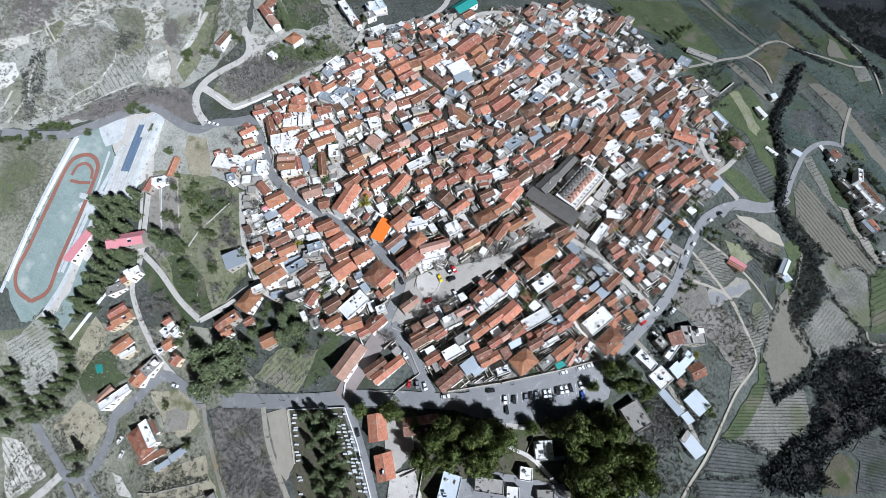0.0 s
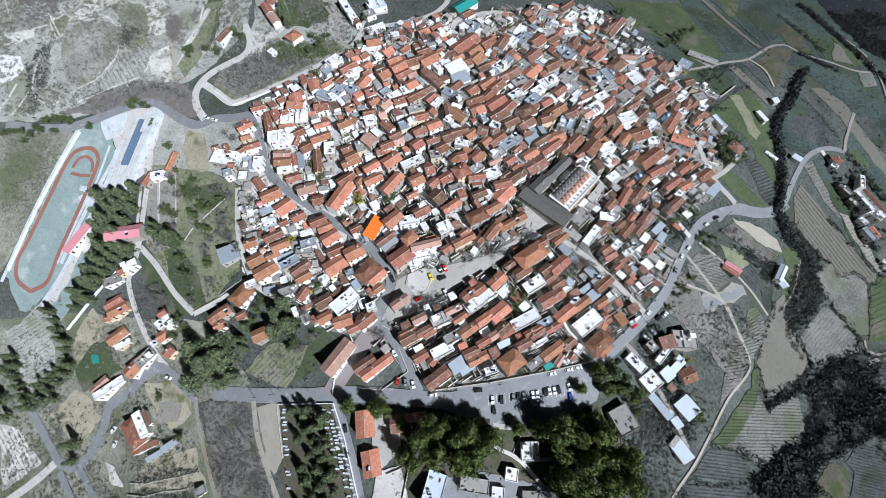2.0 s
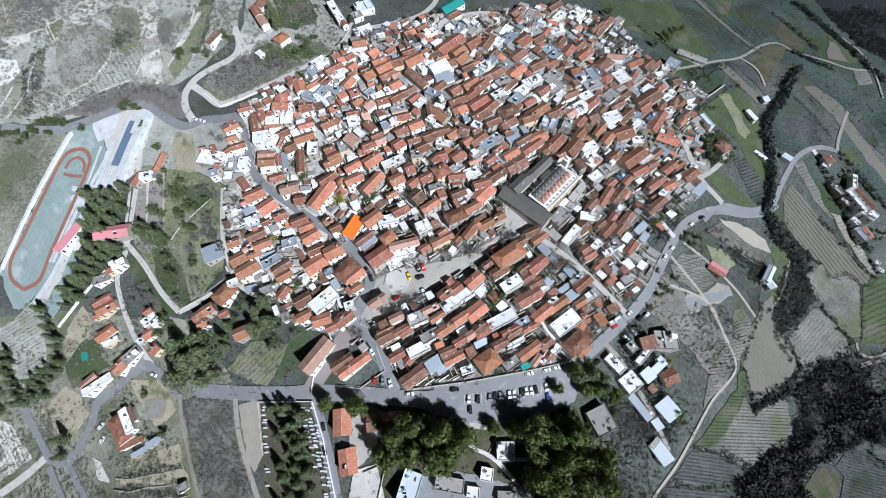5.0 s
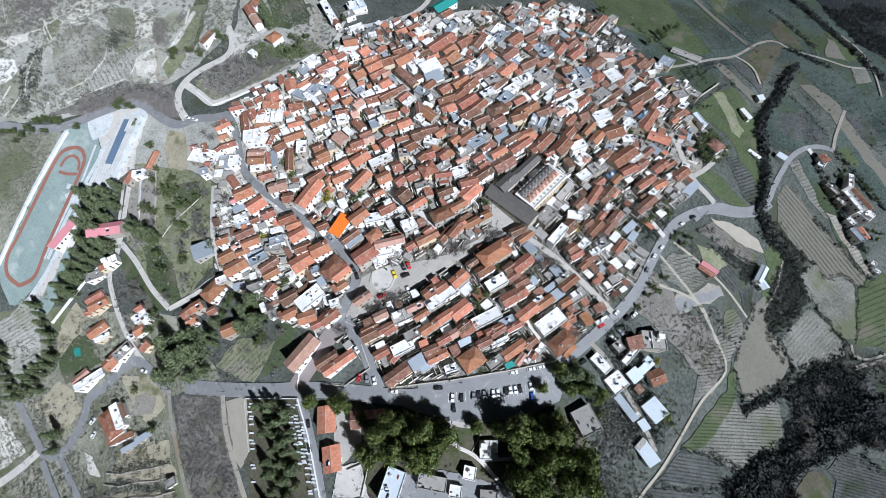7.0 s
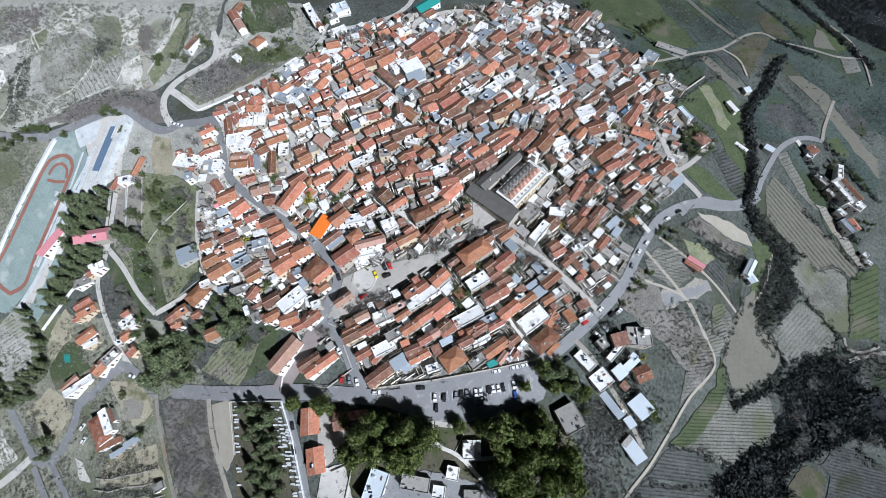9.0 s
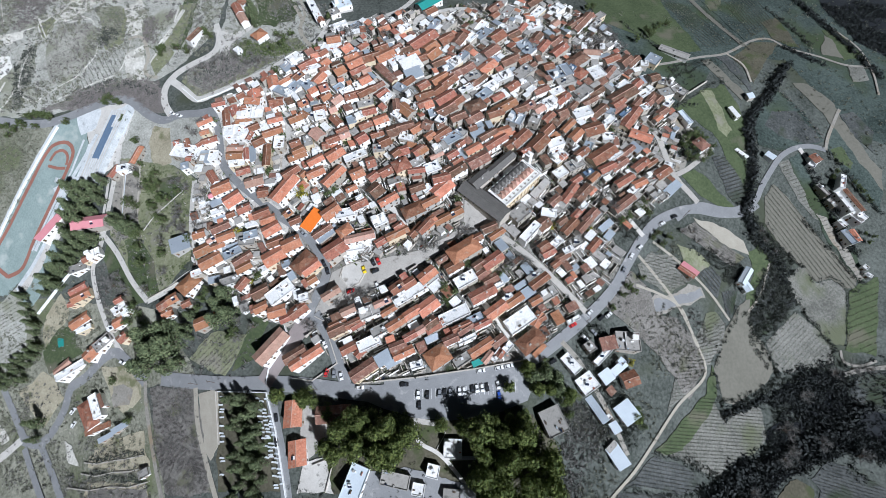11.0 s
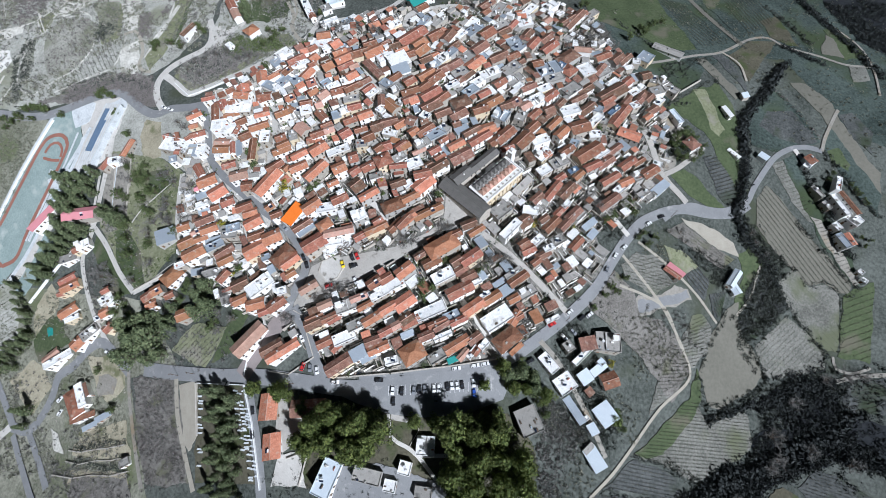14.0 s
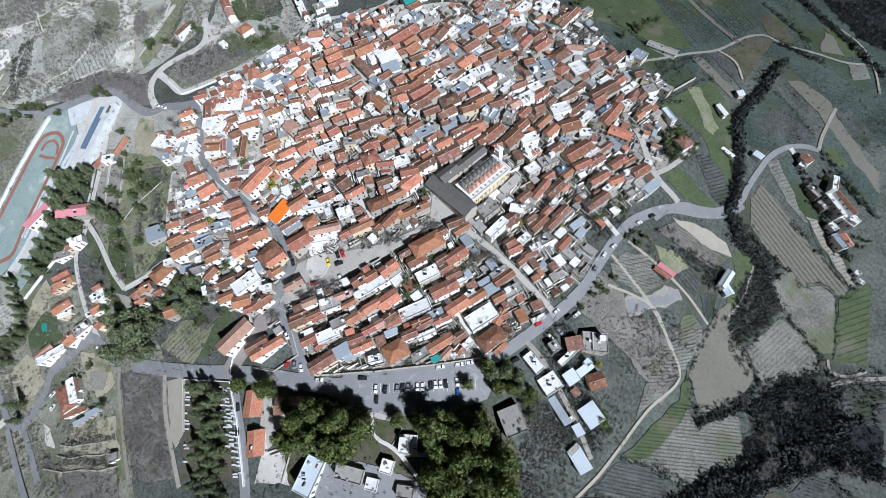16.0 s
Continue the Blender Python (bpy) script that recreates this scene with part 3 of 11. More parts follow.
def tree(kind, x, y, size=1.0, wide=1.0):
    variant = int(abs(x * 3 + y * 5)) % 4
    if (kind, variant) not in TREES:
        TREES[kind, variant] = make_tree(kind, variant)
    name, label = TREENAME[kind]
    ob = new(name)
    ob.matrix_basis = pose(x, y, ground(x, y), 0, 0, (x * 37 + y * 91) % 360) @ Matrix.Diagonal((size * wide, size * wide, size, 1))
    tagged(ob, label, "tree")
    for n, me in zip(("trunk", "crown"), TREES[kind, variant]):
        child(n, me, ob)
    return ob


GRIDS = {}


def blocked(x, y, margin=0.6):
    """True on a road, a paved square or inside a house."""
    if not GRIDS:
        GRIDS["lane"], GRIDS["house"] = {}, {}
        for p in LANES:
            GRIDS["lane"].setdefault((int(p[0] // 8), int(p[1] // 8)), []).append(p)
        for p in PLACED:
            GRIDS["house"].setdefault((int(p[0] // 20), int(p[1] // 20)), []).append(p)
    if any(inside(x, y, k) for k in KEEP):
        return True
    for i in (-1, 0, 1):
        for k in (-1, 0, 1):
            for px, py, w in GRIDS["lane"].get((int(x // 8) + i, int(y // 8) + k), ()):
                if (x - px) ** 2 + (y - py) ** 2 < (w + margin) ** 2:
                    return True
            for p in GRIDS["house"].get((int(x // 20) + i, int(y // 20) + k), ()):
                if abs((x - p[0]) * p[2] + (y - p[1]) * p[3]) < p[4] + margin and abs(-(x - p[0]) * p[3] + (y - p[1]) * p[2]) < p[5] + margin:
                    return True
    return False


def scrub(name, pts, count, size, material, seed, label, blobs=15, grain=0.03, cut=-0.1):
    """Uncountable low bushes over a stretch of land, in drifts."""
    rng = random.Random(seed)
    xs, ys = [p[0] for p in pts], [p[1] for p in pts]
    V, F, C, Z, made, tries = [], [], [], [], 0, 0
    while made < count and tries < count * 12:
        tries += 1
        x, y = rng.uniform(min(xs), max(xs)), rng.uniform(min(ys), max(ys))
        if not inside(x, y, pts) or noise.noise((x * grain, y * grain, seed)) < cut + rng.uniform(-0.15, 0.15) or blocked(x, y):
            continue
        x, y = x + rng.gauss(0, 1.3), y + rng.gauss(0, 1.3)
        s = size * rng.uniform(0.45, 1.25)
        C.append((x, y, ground(x, y) + 0.3 + s * 0.3))
        Z.append(s)
        made += 1
    leaves(V, F, rng, C, Z, blobs, 0.5, 0.24)
    ob = new(name, mesh(name, V, F, [material]))
    return tagged(ob, label, "scrub", kind="stuff")


def vine_rows(name, pts, turn, gap, material, seed, label, size=0.45, pitch=1.6):
    """Pruned vines in rows over a field."""
    rng = random.Random(seed)
    c, s = math.cos(radians(turn)), math.sin(radians(turn))
    us, vs = [x * c + y * s for x, y in pts], [-x * s + y * c for x, y in pts]
    V, F, C, Z = [], [], [], []
    v = min(vs)
    while v < max(vs):
        u = min(us)
        while u < max(us):
            x, y = u * c - v * s + rng.uniform(-0.1, 0.1), u * s + v * c + rng.uniform(-0.1, 0.1)
            if inside(x, y, pts) and rng.random() < 0.92 and not blocked(x, y, 0.2):
                C.append((x, y, ground(x, y) + 0.25 + size * 0.45))
                Z.append(size * 0.72 * rng.uniform(0.75, 1.15))
            u += pitch * 0.6
        v += gap
    leaves(V, F, rng, C, Z, 6, 0.5, 0.42)
    ob = new(name, mesh(name, V, F, [material]))
    return tagged(ob, label, "vineyard", kind="stuff")


# ---- cars ----
def car_paint(name, c):
    m = mat(name, c, tuple(min(1, v * 1.15 + 0.01) for v in c), 1.0, 4.0, 0.3, 0.0)
    return m


PAINT = {"w": car_paint("car_white", (0.75, 0.75, 0.75)), "k": car_paint("car_black", (0.02, 0.02, 0.022)), "g": car_paint("car_grey", (0.22, 0.23, 0.25)), "r": car_paint("car_red", (0.5, 0.03, 0.03)), "b": car_paint("car_blue", (0.03, 0.08, 0.35)), "y": car_paint("car_yellow", (0.75, 0.55, 0.02))}
RUBBER = mat("tyre_rubber", (0.02, 0.02, 0.02), (0.04, 0.04, 0.04), 1.0, 5.0, 0.8, 0.0)
PAINTNAME = {"w": "white", "k": "black", "g": "grey", "r": "red", "b": "blue", "y": "yellow"}
CARS = {}
RIM = cylinder_mesh("rim", 0.19, 0.24, TANK)


def car_meshes(colour):
    prof = [(-2.05, 0.35), (-2.1, 0.75), (-1.95, 0.95), (-1.1, 1.02), (1.0, 1.0), (1.9, 0.85), (2.1, 0.65), (2.05, 0.35)]
    V = [(x, s * 0.86, z) for s in (-1, 1) for x, z in prof]
    n = len(prof)
    F = [tuple(range(n)), tuple(range(2 * n - 1, n - 1, -1))] + [(k, n + k, n + (k + 1) % n, (k + 1) % n) for k in range(n)]
    body = mesh("body", V, F, [PAINT[colour]])
    cabin = mesh("cabin", [(-1.75, -0.8, 0.98), (0.95, -0.8, 0.98), (0.95, 0.8, 0.98), (-1.75, 0.8, 0.98), (-1.35, -0.64, 1.45), (0.3, -0.64, 1.45), (0.3, 0.64, 1.45), (-1.35, 0.64, 1.45)], [(0, 1, 5, 4), (1, 2, 6, 5), (2, 3, 7, 6), (3, 0, 4, 7), (4, 5, 6, 7)], [GLASS])
    top = boxes("car_roof", [(-1.37, 0.32, -0.66, 0.66, 1.45, 1.5)], [PAINT[colour]])
    wheel = cylinder_mesh("wheel", 0.32, 0.22, RUBBER)
    return body, cabin, top, wheel


def car(x, y, turn, colour="w", long=1.0):
    if colour not in CARS:
        CARS[colour] = car_meshes(colour)
    body, cabin, top, wheel = CARS[colour]
    ob = new("car")
    ob.matrix_basis = pose(x, y, ground(x, y) + 0.57, 0, 0, turn) @ Matrix.Diagonal((long, 1, 1, 1))
    tagged(ob, f"parked {PAINTNAME[colour]} car on the asphalt", "car", "parked cars")
    child("body", body, ob)
    child("window", cabin, ob, label="dark car windows")
    child("car_roof", top, ob)
    for u in (-1.3, 1.3):
        for v in (-0.8, 0.8):
            tyre = child("wheel", wheel, ob, pose(u, v, 0.32, 0, 0, 90))
            child("rim", RIM, tyre, label="pale metal wheel rim")
    return ob


def infill(pts, count, seed):
    """Low annexes, lean-tos, terraces and yard walls that fill the gaps between the houses."""
    rng = random.Random(seed)
    xs, ys = [p[0] for p in pts], [p[1] for p in pts]
    mats = [ROOF["w"], ROOF["c"], ROOF["r"], ROOF["b"], ROOF["m"], WALL["w"], WALL["s"], ROOF["o"]]
    V, F, S, cells, lane_cells = [], [], [], {}, {}
    made = sheds = 0
    for p in PLACED:
        cells.setdefault((int(p[0] // 26), int(p[1] // 26)), []).append(p)
    for p in LANES:
        lane_cells.setdefault((int(p[0] // 12), int(p[1] // 12)), []).append(p)
    for _ in range(count * 30):
        if made >= count:
            break
        x, y = rng.uniform(min(xs), max(xs)), rng.uniform(min(ys), max(ys))
        if not inside(x, y, pts):
            continue
        near = [p for i in (-1, 0, 1) for k in (-1, 0, 1) for p in cells.get((int(x // 26) + i, int(y // 26) + k), ())]
        if not near:
            continue
        close = min(near, key=lambda p: (p[0] - x) ** 2 + (p[1] - y) ** 2)
        turn = close[6] + rng.choice((0, 90))
        c, s = math.cos(radians(turn)), math.sin(radians(turn))
        thin = rng.random() < 0.42
        a, b = (rng.uniform(1.2, 4.0), 0.17) if thin else (rng.uniform(1.3, 3.4), rng.uniform(1.1, 2.4))
        grid = [(x + u * a * c - v * b * s, y + u * a * s + v * b * c) for u in (-1, -0.5, 0, 0.5, 1) for v in (-1, 0, 1)]
        if any(abs((px - p[0]) * p[2] + (py - p[1]) * p[3]) < p[4] and abs(-(px - p[0]) * p[3] + (py - p[1]) * p[2]) < p[5] for p in near for px, py in grid):
            continue
        if any(inside(px, py, k) for px, py in grid for k in KEEP):
            continue
        lanes = [p for i in (-1, 0, 1) for k in (-1, 0, 1) for p in lane_cells.get((int(x // 12) + i, int(y // 12) + k), ())]
        if any((px - lx) ** 2 + (py - ly) ** 2 < (r + 0.3) ** 2 for px, py in grid for lx, ly, r in lanes):
            continue
        z = ground(x, y)
        high = rng.uniform(1.4, 2.4) if thin else rng.uniform(2.3, 4.2)
        slope = 0 if thin or rng.random() < 0.5 else rng.uniform(0.3, 0.9)
        roof = 5 if thin else rng.choice((0, 0, 0, 1, 1, 1) if not slope else (2, 2, 3, 3, 4, 7))
        wall = rng.choice((5, 6, 6))
        if thin:
            base = len(V)
            for zz in (-2.0, high):
                for u, v in ((-1, -1), (1, -1), (1, 1), (-1, 1)):
                    V.append((x + u * a * c - v * b * s, y + u * a * s + v * b * c, z + zz))
            for q in ((0, 1, 5, 4), (1, 2, 6, 5), (2, 3, 7, 6), (3, 0, 4, 7), (4, 5, 6, 7)):
                F.append(tuple(base + i for i in q))
                S.append(wall)
        elif sheds < 295:
            sheds += 1
            W = [(-a, -b, -2), (a, -b, -2), (a, b, -2), (-a, b, -2), (-a, -b, high), (a, -b, high), (a, b, high + slope), (-a, b, high + slope)]
            R = [(u * (a + 0.2), v * (b + 0.2), high + t + (slope if v > 0 else 0)) for t in (0.0, 0.14) for u, v in ((-1, -1), (1, -1), (1, 1), (-1, 1))]
            ob = new("annex", mesh("annex", W, [(0, 1, 5, 4), (1, 2, 6, 5), (2, 3, 7, 6), (3, 0, 4, 7), (4, 5, 6, 7)], [mats[wall]]))
            ob.matrix_basis = pose(x, y, z, 0, 0, turn)
            kind = ("flat whitewashed", "flat concrete", "red-tiled lean-to", "brown-tiled lean-to", "metal sheet", "", "", "orange-tiled lean-to")[roof]
            tagged(ob, f"low {'white' if wall == 5 else 'stone'} yard annex with a {kind} roof", "annex", "yard annexes")
            child("roof", mesh("roof", R, [(3, 2, 1, 0), (4, 5, 6, 7), (0, 1, 5, 4), (1, 2, 6, 5), (2, 3, 7, 6), (3, 0, 4, 7)], [mats[roof]]), ob)
        else:
            base = len(V)
            for over, z0, z1, tilt in ((0.0, -2.0, high, 0.0), (0.18, high, high + 0.13, slope)):
                for zz, up in ((z0, 0.0 if over == 0 else tilt), (z1, tilt)):
                    for u, v in ((-1, -1), (1, -1), (1, 1), (-1, 1)):
                        du, dv = u * (a + over), v * (b + over)
                        V.append((x + du * c - dv * s, y + du * s + dv * c, z + zz + (up if v > 0 else 0)))
            for k, slot in ((0, wall), (8, roof)):
                for q in ((0, 1, 5, 4), (1, 2, 6, 5), (2, 3, 7, 6), (3, 0, 4, 7), (4, 5, 6, 7)):
                    F.append(tuple(base + k + i for i in q))
                    S.append(slot)
        cells.setdefault((int(x // 26), int(y // 26)), []).append((x, y, c, s, a + 0.3, b + 0.3, turn))
        made += 1
    tagged(new("yard_walls", mesh("yard_walls", V, F, mats, S)), "low white and stone yard walls and small sheds between the houses", "wall", kind="stuff")


def clutter(pts, count, seed):
    """Pots, crates, low benches and bits of building stuff in the yards and on the flat roofs."""
    rng = random.Random(seed)
    mats = [WALL["w"], WALL["c"], ROOF["r"], BARK, PANEL, ROOF["m"]]
    xs, ys = [p[0] for p in pts], [p[1] for p in pts]
    V, F, S, made = [], [], [], 0
    spots = []
    for x, y, turn, L, W, h in FLATS:
        for _ in range(int(1 + L * W / 24)):
            u, v = rng.uniform(-0.42, 0.42) * L, rng.uniform(-0.42, 0.42) * W
            c, s = math.cos(radians(turn)), math.sin(radians(turn))
            spots.append((x + u * c - v * s, y + u * s + v * c, ground(x, y) + h + 0.1, turn))
    for _ in range(count * 6):
        x, y = rng.uniform(min(xs), max(xs)), rng.uniform(min(ys), max(ys))
        if made < count and inside(x, y, pts) and not blocked(x, y, 0.3):
            spots.append((x, y, ground(x, y) + 0.05, rng.uniform(0, 90)))
            made += 1
    for x, y, z, turn in spots:
        a, b, h = rng.uniform(0.25, 0.9), rng.uniform(0.2, 0.45), rng.uniform(0.25, 0.8)
        c, s = math.cos(radians(turn)), math.sin(radians(turn))
        base, slot = len(V), rng.choice((0, 0, 1, 1, 2, 3, 3, 4, 5))
        for zz, k in ((-0.2, 1.0), (h, 0.9)):
            V += [(x + u * a * k * c - v * b * k * s, y + u * a * k * s + v * b * k * c, z + zz) for u, v in ((-1, -1), (1, -1), (1, 1), (-1, 1))]
        F += [tuple(base + i for i in q) for q in ((0, 1, 5, 4), (1, 2, 6, 5), (2, 3, 7, 6), (3, 0, 4, 7), (4, 5, 6, 7))]
        S += [slot] * 5
    tagged(new("household_clutter", mesh("household_clutter", V, F, mats, S)), "pots, crates and household clutter in yards and on roofs", "clutter", kind="stuff")


def hedge(name, pts, width, material, seed, label, size=1.3, dense=1.4):
    """An uneven line of bushes."""
    rng = random.Random(seed)
    V, F, C, Z = [], [], [], []
    for p in smooth_line(pts, 1.2):
        for _ in range(max(1, int(width * dense / 1.6))):
            if rng.random() < 0.18:
                continue
            x, y = p.x + rng.gauss(0, width * 0.4), p.y + rng.gauss(0, width * 0.4)
            s = size * rng.uniform(0.5, 1.3)
            C.append((x, y, ground(x, y) + 0.3 + s * 0.4))
            Z.append(s)
    leaves(V, F, rng, C, Z, 13, 0.7, 0.26)
    return tagged(new(name, mesh(name, V, F, [material])), label, "hedge", kind="stuff")


def church(x, y, turn, L, W, h):
    """The monastery church: white side terrace, a row of pink and a row of grey pyramid roofs, a cream south-east wall."""
    ob = new("monastery_church")
    ob.matrix_basis = pose(x, y, ground(x, y), 0, 0, turn)
    tagged(ob, "long monastery church with rows of grey and pink pyramid roofs", "church")
    a, b = L / 2, W / 2
    child("wall", mesh("wall", *box_data(-a, a, -b, b, -4, h), [WALL["w"]]), ob)
    child("facade", boxes("facade", [(-a + 0.4, a - 0.4, -b - 0.25, -b - 0.003, -4, h - 1.1)], [WALL["y"]]), ob, label="cream plastered long wall")
    child("cornice", boxes("cornice", [(-a - 0.3, a + 0.3, -b - 0.45, -b + 0.2, h, h + 0.5), (-a - 0.3, a + 0.3, b - 0.3, b + 0.3, h, h + 0.7), (-a - 0.3, -a + 0.3, -b + 0.2, b - 0.3, h, h + 0.7), (a - 0.3, a + 0.3, -b + 0.2, b - 0.3, h, h + 0.7)], [WALL["w"]]), ob)
    for k in range(10):
        u = -a + 0.9 + k * (L - 2.4) / 9
        child("buttress", boxes("buttress", [(u, u + 0.6, -b - 0.7, -b - 0.25, -4, h - 1.6)], [WALL["y"]]), ob)
    for k in range(9):
        u = -a + 1.9 + k * (L - 4.2) / 8
        child("roof_vent", boxes("roof_vent", [(u, u + 0.7, -b + 1.3, -b + 2.0, h, h + 0.9)], [WALL["s"]]), ob)
    n = 9
    step = (L - 2.2) / n
    for v, m, wide, up, z0 in ((-b * 0.10, ROOF["p"], 2.2, 1.9, h + 0.5), (b * 0.26, ROOF["c"], 1.5, 1.5, h + 0.3), (b * 0.66, ROOF["k"], 1.9, 2.2, h + 0.7)):
        child("roof_base", boxes("roof_base", [(-a + 1.0, a - 1.0, v - wide, v + wide, h, z0)], [WALL["w"]]), ob)
        for k in range(n):
            u = -a + 1.1 + (k + 0.5) * step
            V = [(u - step / 2, v - wide, z0 + 0.004), (u + step / 2, v - wide, z0 + 0.004), (u + step / 2, v + wide, z0 + 0.004), (u - step / 2, v + wide, z0 + 0.004), (u, v, z0 + up)]
            child("pyramid_roof", mesh("pyramid_roof", V, [(0, 1, 4), (1, 2, 4), (2, 3, 4), (3, 0, 4), (3, 2, 1, 0)], [m]), ob)
    for k in range(8):
        child("window", WINDOW, ob, pose(-a + 2.4 + k * (L - 4.8) / 7, -b - 0.25, h - 3.6))
    tower = boxes("bell_tower", [(a + 1.2, a + 4.2, b - 3.0, b, -4, h + 4.0), (a + 0.9, a + 4.5, b - 3.3, b + 0.3, h + 4.0, h + 4.4), (a + 1.9, a + 3.5, b - 2.3, b - 0.7, h + 4.4, h + 5.6)], [WALL["w"]])
    child("bell_tower", tower, ob)
    return ob


GRAVE = boxes("slab", [(-0.42, 0.42, -0.9, 0.9, -0.2, 0.45)], [STANDWHITE])
HEADSTONE = boxes("headstone", [(-0.4, 0.4, 0.8, 0.95, 0.45, 1.5), (-0.1, 0.1, 0.8, 0.94, 1.5, 1.9)], [STANDWHITE])


def grave(x, y, turn):
    ob = new("grave")
    ob.matrix_basis = pose(x, y, ground(x, y) + 0.32, 0, 0, turn)
    tagged(ob, "white marble grave with a headstone", "grave", "cemetery graves")
    child("slab", GRAVE, ob)
    child("headstone", HEADSTONE, ob)


def pergola(x, y, turn, L=6.0, W=3.6):
    """A timber frame with slats over cafe tables."""
    ob = new("pergola")
    ob.matrix_basis = pose(x, y, ground(x, y) + 0.2, 0, 0, turn)
    tagged(ob, "brown timber pergola on the paved square", "pergola")
    for u in (-L / 2 + 0.1, L / 2 - 0.1):
        for v in (-W / 2 + 0.1, W / 2 - 0.1):
            child("post", boxes("post", [(u - 0.08, u + 0.08, v - 0.08, v + 0.08, -0.4, 2.5)], [BARK]), ob)
    for v in (-W / 2 + 0.1, W / 2 - 0.1):
        child("beam", boxes("beam", [(-L / 2, L / 2, v - 0.08, v + 0.08, 2.5, 2.7)], [BARK]), ob)
    for k in range(9):
        u = -L / 2 + 0.2 + k * (L - 0.4) / 8
        child("slat", boxes("slat", [(u - 0.09, u + 0.09, -W / 2, W / 2, 2.7, 2.82)], [BARK]), ob)


def pole(x, y, high=8.0):
    ob = new("utility_pole")
    ob.matrix_basis = pose(x, y, ground(x, y), 0, 0, (x * 7) % 180)
    tagged(ob, "tall wooden utility pole beside the road", "pole", "utility poles")
    V, F = [], []
    stem(V, F, (0, 0, -1), (0, 0, high), 0.16, 0.1, 8)
    child("post", mesh("post", V, F, [BARK]), ob)
    child("crossarm", boxes("crossarm", [(-0.9, 0.9, -0.06, 0.06, high - 0.7, high - 0.55)], [BARK]), ob)


build_ground()


# ---- land and roads ----
sheet('village_ground', [(-128.0, 177.8), (-84.3, 211.9), (-56.4, 236.9), (-18.6, 257.6), (42.2, 280.1), (112.2, 293.3), (142.9, 265.7), (157.6, 231.0), (181.4, 194.4), (177.7, 151.1), (164.1, 126.0), (130.5, 99.2), (140.1, 84.5), (106.5, 52.8), (83.9, 28.7), (52.0, 20.3), (1.8, 11.8), (-29.4, 35.1), (-63.0, 43.8), (-90.0, 59.5), (-109.3, 73.0), (-118.3, 100.3), (-118.5, 137.3)], VILLAGE, 0.100, 'pale stone lanes and yards between the houses')
sheet('car_park', [(-12.7, 10.3), (7.5, 12.0), (29.8, 15.4), (57.7, 20.8), (82.3, 26.5), (87.3, 20.4), (83.6, 10.3), (66.3, 2.3), (46.8, -1.1), (30.3, -1.3), (13.6, 2.0), (-0.8, 6.6)], ASPHALT, 0.582, 'grey asphalt car park', category='paved')
sheet('plaza', [(-21.2, 57.4), (-19.3, 65.5), (-12.0, 69.5), (4.5, 72.4), (24.9, 77.6), (41.0, 86.5), (48.5, 94.9), (48.5, 108.0), (42.3, 110.9), (51.6, 110.0), (66.9, 96.5), (68.3, 91.9), (57.6, 93.1), (46.1, 86.8), (33.9, 75.0), (22.3, 68.7), (11.0, 60.9), (-3.4, 54.0), (-16.4, 46.2), (-25.3, 42.9), (-26.5, 46.8)], PAVING, 0.224, 'pale stone-paved village square', category='paved')
sheet('sports_ground', [(-270.7, 57.4), (-282.1, 78.7), (-260.2, 133.0), (-241.6, 169.2), (-230.6, 181.2), (-219.8, 173.0), (-214.4, 159.0), (-216.6, 132.0), (-234.0, 92.3), (-247.1, 71.4), (-261.6, 57.5)], TRACKGREEN, 0.306, 'worn grey-green sports ground')
sheet('stand_terrace', [(-230.6, 181.2), (-190.5, 187.3), (-184.0, 180.8), (-187.9, 142.4), (-209.3, 128.0), (-219.3, 99.0), (-230.1, 81.6), (-249.9, 55.7), (-261.4, 55.7), (-244.8, 71.3), (-232.6, 92.3), (-214.4, 131.9), (-213.4, 158.2), (-220.0, 174.3)], CONCRETE, 0.358, 'pale concrete spectator terraces')
sheet('field', [(-328.2, 49.2), (-231.4, 55.6), (-127.8, 48.4), (-95.9, 9.9), (-135.3, 5.5), (-109.0, -50.6), (-99.7, -68.1), (-287.5, -84.4)], LOWSLOPE, 0.090, 'dry grassy lower slope')
sheet('field', [(-428.1, 347.1), (-144.7, 307.0), (-140.2, 248.8), (-161.2, 213.6), (-180.9, 200.2), (-215.7, 189.4), (-250.6, 177.1), (-320.8, 176.4)], HILLSIDE, 0.112, 'stony hillside')
sheet('field', [(-319.6, 170.4), (-244.1, 168.8), (-263.5, 125.7), (-284.7, 82.3), (-305.6, 71.4)], LOWSLOPE, 0.114, 'dry grassy ground')
sheet('field', [(-151.2, 197.2), (-137.0, 186.1), (-105.3, 199.3), (-75.7, 220.0), (-57.9, 245.9), (-82.2, 286.6), (-140.5, 292.1), (-134.3, 232.8)], HILLSIDE, 0.116, 'stony slope above the village')
sheet('field', [(147.2, 288.7), (343.3, 372.6), (446.5, 378.4), (357.9, 170.7), (302.7, 202.0), (277.7, 257.1), (231.0, 250.1), (184.5, 199.7), (157.6, 231.0)], DARKGREEN, 0.058, 'dark green fields beyond the village')
sheet('field', [(-186.9, 186.4), (-166.4, 173.0), (-148.1, 174.9), (-125.8, 177.2), (-115.3, 125.5), (-145.8, 139.7), (-186.2, 146.2)], HILLSIDE, 0.122, 'stony ground between gardens')
